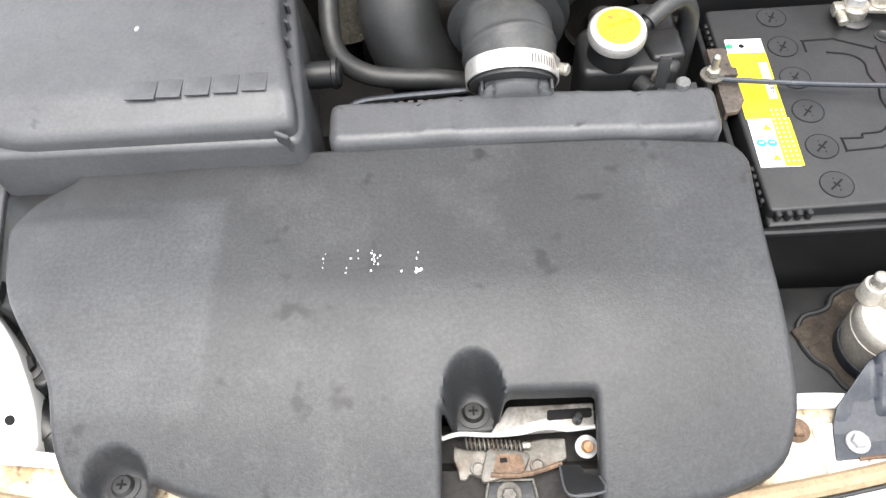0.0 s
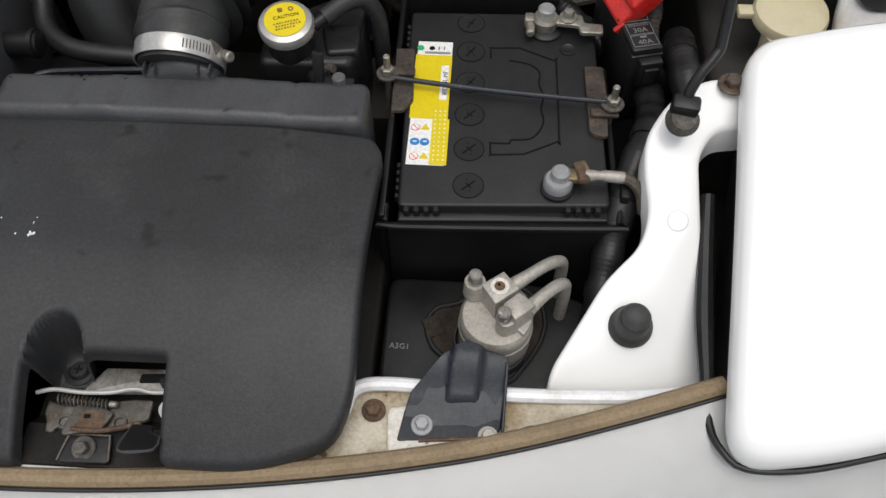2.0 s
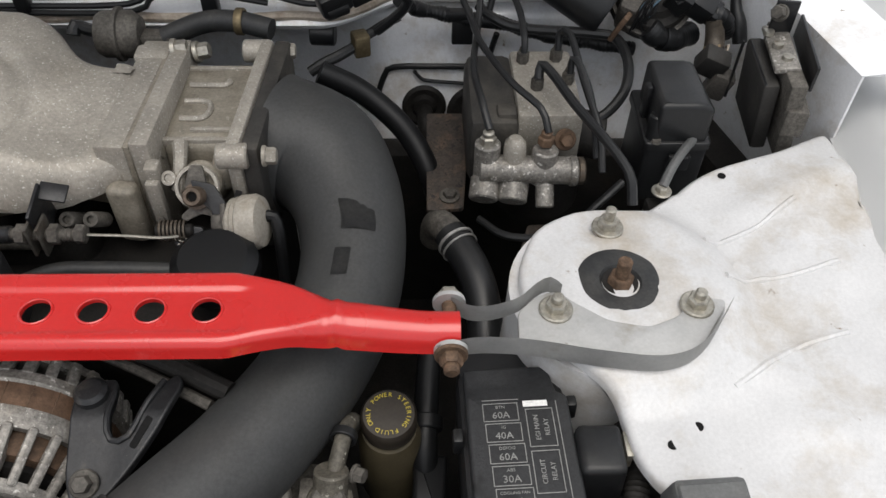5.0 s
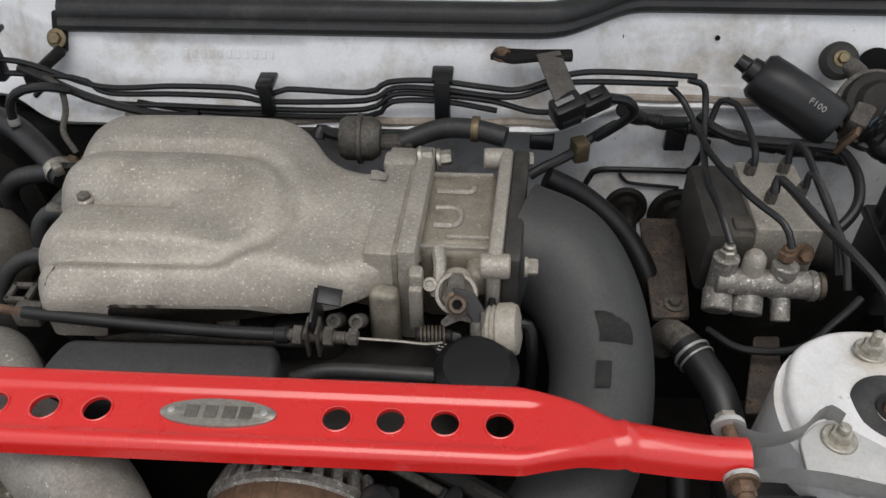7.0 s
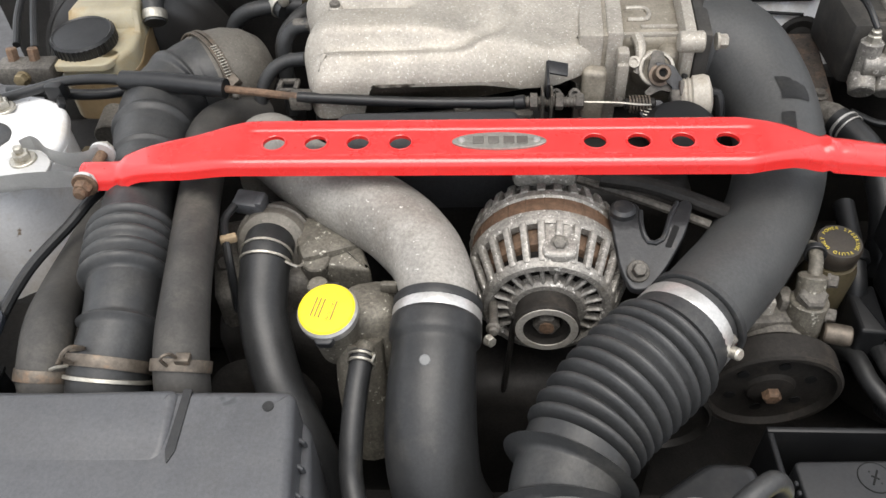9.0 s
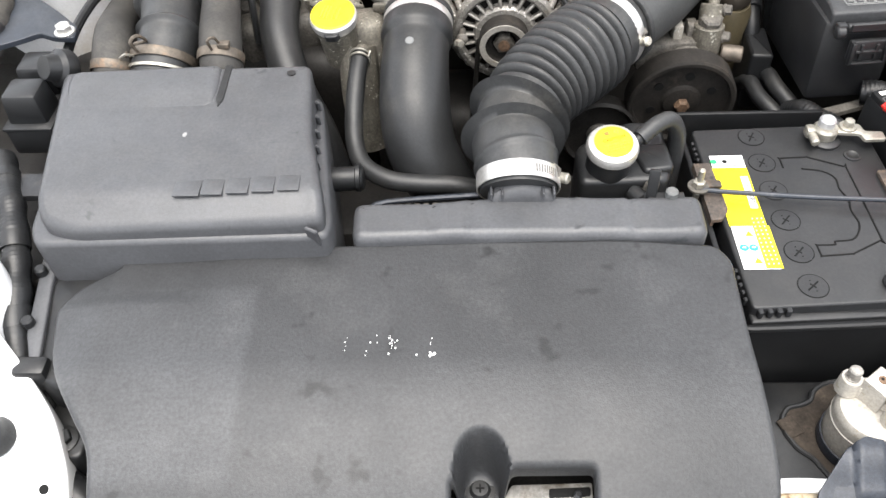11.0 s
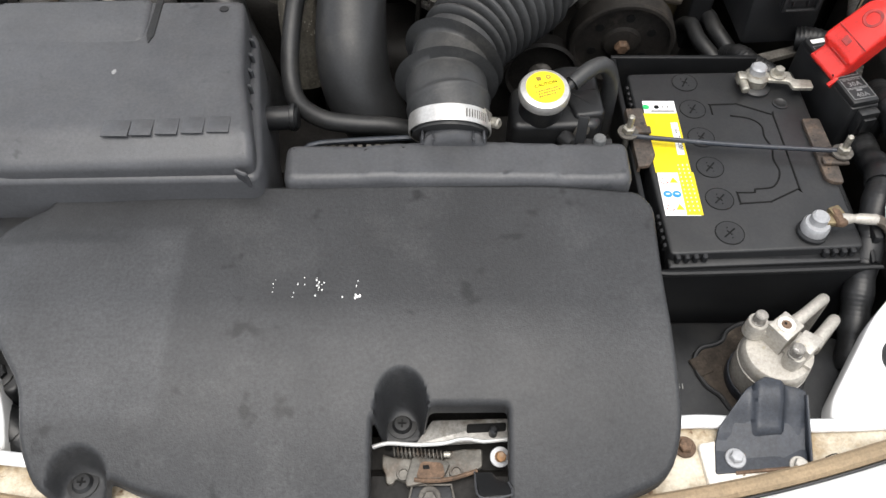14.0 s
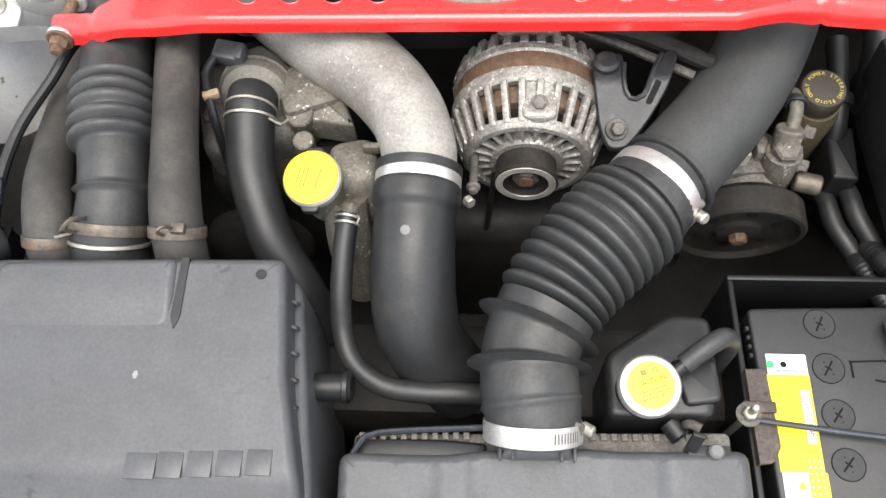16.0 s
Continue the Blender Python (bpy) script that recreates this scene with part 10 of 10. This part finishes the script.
# brake booster side
bo = thing("brake_booster", (-0.45, 1.36, 0.80), "large black brake booster drum on the firewall", "brake booster")
bmx = aim((-0.489, 1.31, 0.759), (0.2, -1, 0.0))
part("drum", lathe([(0, -0.108), (0.130, -0.108), (0.140, -0.102), (0.1405, -0.088), (0.1365, -0.082), (0.1355, -0.050), (0.1325, -0.046), (0.1300, -0.006), (0.1305, 0.0), (0.1290, 0.002), (0.1120, 0.013), (0.1080, 0.014), (0.1000, 0.022), (0.0860, 0.027), (0.0600, 0.034), (0.045, 0.042), (0, 0.044)], 80, bmx.copy()), M_BOOST, bo)
part("crimp_ring", lathe([(0.1380, -0.104), (0.1450, -0.103), (0.1460, -0.098), (0.1450, -0.092), (0.1380, -0.091)], 80, bmx.copy(), True), M_BOOST, bo)
part("front_rim", lathe([(0.1290, -0.004), (0.1335, -0.003), (0.1335, 0.001), (0.1290, 0.003)], 80, bmx.copy(), True), M_BOOST, bo)
part("sticker", moved(flat(-0.018, -0.005, 0.018, 0.005, 0), aim((-0.492, 1.3030, 0.8815), (0.17, -0.84, 0.54))), M_INKGREY, bo, "small pale sticker")
part("paint_dot", lathe([(0, 0), (0.0045, 0), (0.0045, 0.0008), (0, 0.0008)], 14, aim((-0.539, 1.385, 0.892), (-0.24, -0.1, 0.96))), M_LABELW, bo)
mc = thing("brake_reservoir", (-0.49, 1.21, 0.78), "yellowed brake fluid reservoir with a black ribbed cap", "fluid reservoir")
part("bottle", slab(rounded([(-0.530, 1.160), (-0.456, 1.156), (-0.440, 1.19), (-0.452, 1.275), (-0.478, 1.284), (-0.536, 1.284), (-0.540, 1.19)], 0.012), lambda x, y: 0.853 + 0.022 * ease(y, 1.225, 1.24), 0.77, 0.007, 0.008), M_BOTTLE, mc)
part("fluid", slab(rounded([(-0.527, 1.1585), (-0.457, 1.1545), (-0.4385, 1.19), (-0.4505, 1.2765), (-0.478, 1.2855), (-0.537, 1.2855), (-0.5415, 1.19)], 0.012), lambda x, y: 0.826 + 0.010 * ease(y, 1.17, 1.24), 0.768, 0.002, 0.008), M_FLUID, mc, "amber-stained lower half")
part("ledge", slab(rounded([(-0.530, 1.146), (-0.462, 1.146), (-0.450, 1.175), (-0.50, 1.20), (-0.534, 1.185)], 0.010), 0.853, 0.845, 0.002), M_BOTTLE, mc)
capm = pose(-0.502, 1.193, 0.853, 4, 0, 0)
cp = part("cap", lathe([(0, 0), (0.0375, 0), (0.038, 0.002), (0.038, 0.015), (0.0355, 0.018), (0.0335, 0.0165), (0, 0.0165)], 60, capm.copy()), M_BLACK, mc, "black ribbed screw cap")
rib = None
for k in range(40):
    m = capm @ Matrix.Rotation(2 * math.pi * k / 40, 4, 'Z')
    if rib is None:
        rib = part("cap_rib", box((0.0382, 0, 0.0085), (0.0018, 0.0024, 0.014), 0.0005, 1), M_BLACK, cp, at=m)
    else:
        part("cap_rib", None, None, cp, at=m, mesh=rib.data)
part("cylinder", cyl((-0.475, 1.12, 0.765), (-0.475, 1.34, 0.80), 0.022), M_GRIMY, mc, "grimy master cylinder")
part("outlet", cyl((-0.445, 1.20, 0.80), (-0.405, 1.20, 0.80), 0.010), M_BLACK, mc)
solo("booster_hose", join(tube([(-0.432, 1.245, 0.852), (-0.436, 1.270, 0.872), (-0.425, 1.305, 0.886), (-0.39, 1.325, 0.892), (-0.345, 1.315, 0.888), (-0.30, 1.285, 0.876), (-0.262, 1.252, 0.862)], 0.0135, 18)), M_RUBBER, "black rubber vacuum hose to the booster", "hose")
solo("hose_clip", join(band((-0.272, 1.260, 0.866), (0.7, -0.65, -0.25), 0.0138, 0.010, 0.0014), box((-0.262, 1.246, 0.879), (0.010, 0.014, 0.012), 0.002, turn=(0, 0, 40))), M_ZINC, "dull clip where the booster hose meets the manifold", "clip")
solo("hose_clip", band((-0.4325, 1.252, 0.858), (-0.1, 0.7, 0.6), 0.0138, 0.012, 0.0012), M_ZINC, "dull clip on the booster hose", "clip")
solo("manifold_hose", tube([(-0.342, 1.262, 0.77), (-0.338, 1.256, 0.83), (-0.318, 1.252, 0.858), (-0.285, 1.255, 0.866), (-0.245, 1.265, 0.862)], 0.010, 14), M_RUBBER, "black rubber hose behind the manifold", "hose")
for pts, r in (([(-0.262, 1.195, 0.77), (-0.262, 1.205, 0.84), (-0.248, 1.228, 0.860), (-0.232, 1.25, 0.865)], 0.0095), ([(-0.250, 1.150, 0.78), (-0.247, 1.156, 0.86), (-0.236, 1.164, 0.884), (-0.215, 1.165, 0.891)], 0.0085), ([(-0.270, 1.082, 0.79), (-0.266, 1.094, 0.84), (-0.254, 1.106, 0.864), (-0.236, 1.114, 0.874), (-0.212, 1.114, 0.878)], 0.0075)):
    solo("vacuum_hose", tube(pts, r, 12), M_RUBBER, "short black vacuum hose beside the manifold", "hose", "vacuum hoses")
bj = thing("brake_joint", (-0.55, 1.15, 0.84), "grimy brake pipe joint block with brass plug", "pipe joint")
part("block", box((-0.560, 1.150, 0.845), (0.07, 0.03, 0.024), 0.004), M_GRIMY, bj)
part("union", join(cyl((-0.551, 1.155, 0.852), (-0.551, 1.16, 0.87), 0.007, segs=6), cyl((-0.577, 1.155, 0.852), (-0.577, 1.16, 0.87), 0.007, segs=6)), M_RUST, bj)
part("plug", hexbolt((-0.560, 1.134, 0.845), (0, -1, 0.2), 0.008, 0.010, 1.1), M_BRASS, bj)
solo("clutch_line", tube([(-0.56, 1.10, 0.85), (-0.52, 1.09, 0.855), (-0.47, 1.09, 0.85), (-0.44, 1.10, 0.845), (-0.41, 1.12, 0.84)], 0.0062, 12), M_BLACK, "black clutch line beside the tower", "hose")
solo("clutch_union", join(cyl((-0.455, 1.045, 0.80), (-0.415, 1.04, 0.80), 0.011), cyl((-0.47, 1.047, 0.80), (-0.452, 1.045, 0.80), 0.008, segs=6)), M_BRASS, "tarnished brass union beside the air hose", "union")
solo("loom_clip", join(box((-0.485, 1.072, 0.868), (0.02, 0.02, 0.022), 0.004), box((-0.480, 1.055, 0.852), (0.008, 0.02, 0.03), 0.002, turn=(0, 20, 30))), M_BLACK, "black plastic clip on the throttle cable", "clip")
dp = thing("data_plate", (-0.45, 1.43, 0.93), "aluminium data plate riveted to the firewall", "data plate")
pmx = Matrix.Translation((-0.468, 1.4335, 0.957)) @ Euler((radians(72), 0, radians(1))).to_matrix().to_4x4()
part("plate", moved(box((0, 0, 0), (0.098, 0.062, 0.001), 0.0003, 1), pmx), M_PLATE, dp)
for x0, y0, x1, y1 in ((0.012, 0.022, 0.036, 0.027), (-0.04, 0.013, -0.018, 0.017), (-0.005, 0.013, 0.006, 0.017), (-0.01, 0.003, 0.032, 0.007), (-0.04, -0.006, 0.0, -0.003), (-0.036, -0.026, -0.02, -0.023), (0.0, -0.026, 0.02, -0.023)):
    part("print_bar", moved(flat(x0, y0, x1, y1, 0.0008), pmx), M_GRIMY, dp, "dark bar of stamped print")
for x, y in ((-0.043, 0.0), (0.043, 0.0)):
    part("rivet", moved(lathe([(0, 0), (0.003, 0), (0.0025, 0.0014), (0, 0.0016)], 14, pose(x, y, 0.0005)), pmx), M_GRIMY, dp)
fs = thing("seal_bracket", (-0.30, 1.37, 0.93), "dark bent bracket at the end of the cowl seal", "bracket")
part("leg", join(box((-0.288, 1.385, 0.965), (0.016, 0.012, 0.045), 0.003, turn=(-15, 10, 0)), box((-0.30, 1.362, 0.94), (0.045, 0.012, 0.012), 0.003, turn=(0, -35, 15))), M_DEEP, fs)
part("bolt", hexbolt((-0.289, 1.374, 0.962), (0, -0.8, 0.5), 0.007, 0.006), M_BRASS, fs)
# relays on the air-box side
for i, (x, y) in enumerate(((-0.452, 0.722), (-0.449, 0.674))):
    rl = thing("relay", (x, y, 0.74), "black square relay beside the air box", "relay", "relays")
    part("case", box((x, y, 0.820), (0.042, 0.040, 0.036), 0.005, taper=0.86), M_BLACK, rl)
    part("skirt", join(box((x, y - 0.002, 0.788), (0.050, 0.048, 0.036), 0.004), box((x, y - 0.002, 0.803), (0.052, 0.050, 0.004), 0.0015)), M_BLACK, rl)
solo("wing_plate", slab(rounded([(-0.414, 0.745), (-0.438, 0.747), (-0.457, 0.756), (-0.470, 0.746), (-0.500, 0.730), (-0.56, 0.76), (-0.56, 0.845), (-0.501, 0.843), (-0.453, 0.801), (-0.418, 0.767)][::-1], 0.006), 0.848, 0.842, 0.001), M_PAINTED, "dark worn steel plate beside the suspension tower", "bracket")
solo("bolt", hexbolt((-0.428, 0.756, 0.848), (0, 0, 1), 0.0085, 0.008, 1.3), M_STEEL, "bright bolt on the dark wing plate", "bolt")
loom([(-0.56, 0.93, 0.82), (-0.53, 0.84, 0.845), (-0.515, 0.77, 0.845), (-0.525, 0.70, 0.83), (-0.52, 0.62, 0.79), (-0.49, 0.56, 0.76)], 0.016, "thick dusty wiring loom on the wing", M_DUSTY)
solo("side_bracket", slab(rounded([(-0.450, 0.597), (-0.400, 0.597), (-0.392, 0.565), (-0.450, 0.565)], 0.003), 0.79, 0.783, 0.001), M_DARKST, "dark steel bracket with a hole beside the air box", "bracket")
solo("side_tray", slab(rounded([(-0.52, 0.70), (-0.42, 0.70), (-0.41, 0.50), (-0.52, 0.50)], 0.01), 0.735, 0.55, 0.006), M_DEEP, "dark plastic side tray", "tray", kind="structure")
# emblem on the nose, as plain shapes
em = thing("nose_emblem", (0.045, 0.16, 0.68), "chrome-rimmed emblem with dark plain segments", "emblem")


def nose_at(x, y):
    """Height of the nose surface under a point."""
    d = (seal_y(x) - 0.008 - y) / 0.9
    return 0.700 - 0.36 * d - 0.75 * d * d


tri = rounded([(0.002, 0.163), (0.088, 0.168), (0.074, 0.138), (0.046, 0.128), (0.018, 0.136)], [0.012, 0.012, 0.02, 0.012, 0.02], 6)
part("rim", slab(tri, lambda x, y: nose_at(x, y) + 0.006, lambda x, y: nose_at(x, y) - 0.001, 0.003), M_CHROME, em, "polished chrome rim")
inner = [(0.045 + (x - 0.045) * 0.84, 0.1525 + (y - 0.1525) * 0.72) for x, y in tri]
part("field", slab(inner, lambda x, y: nose_at(x, y) + 0.0066, lambda x, y: nose_at(x, y), 0.0005), M_INKGAP, em, "glossy dark field")
part("divider", join(tube([(0.012, 0.153, nose_at(0.012, 0.153) + 0.007), (0.035, 0.150, nose_at(0.035, 0.150) + 0.0075), (0.055, 0.140, nose_at(0.055, 0.140) + 0.0075)], 0.0022, 8), tube([(0.066, 0.160, nose_at(0.066, 0.160) + 0.007), (0.060, 0.148, nose_at(0.06, 0.148) + 0.0075), (0.048, 0.136, nose_at(0.048, 0.136) + 0.007)], 0.0022, 8)), M_CHROME, em)
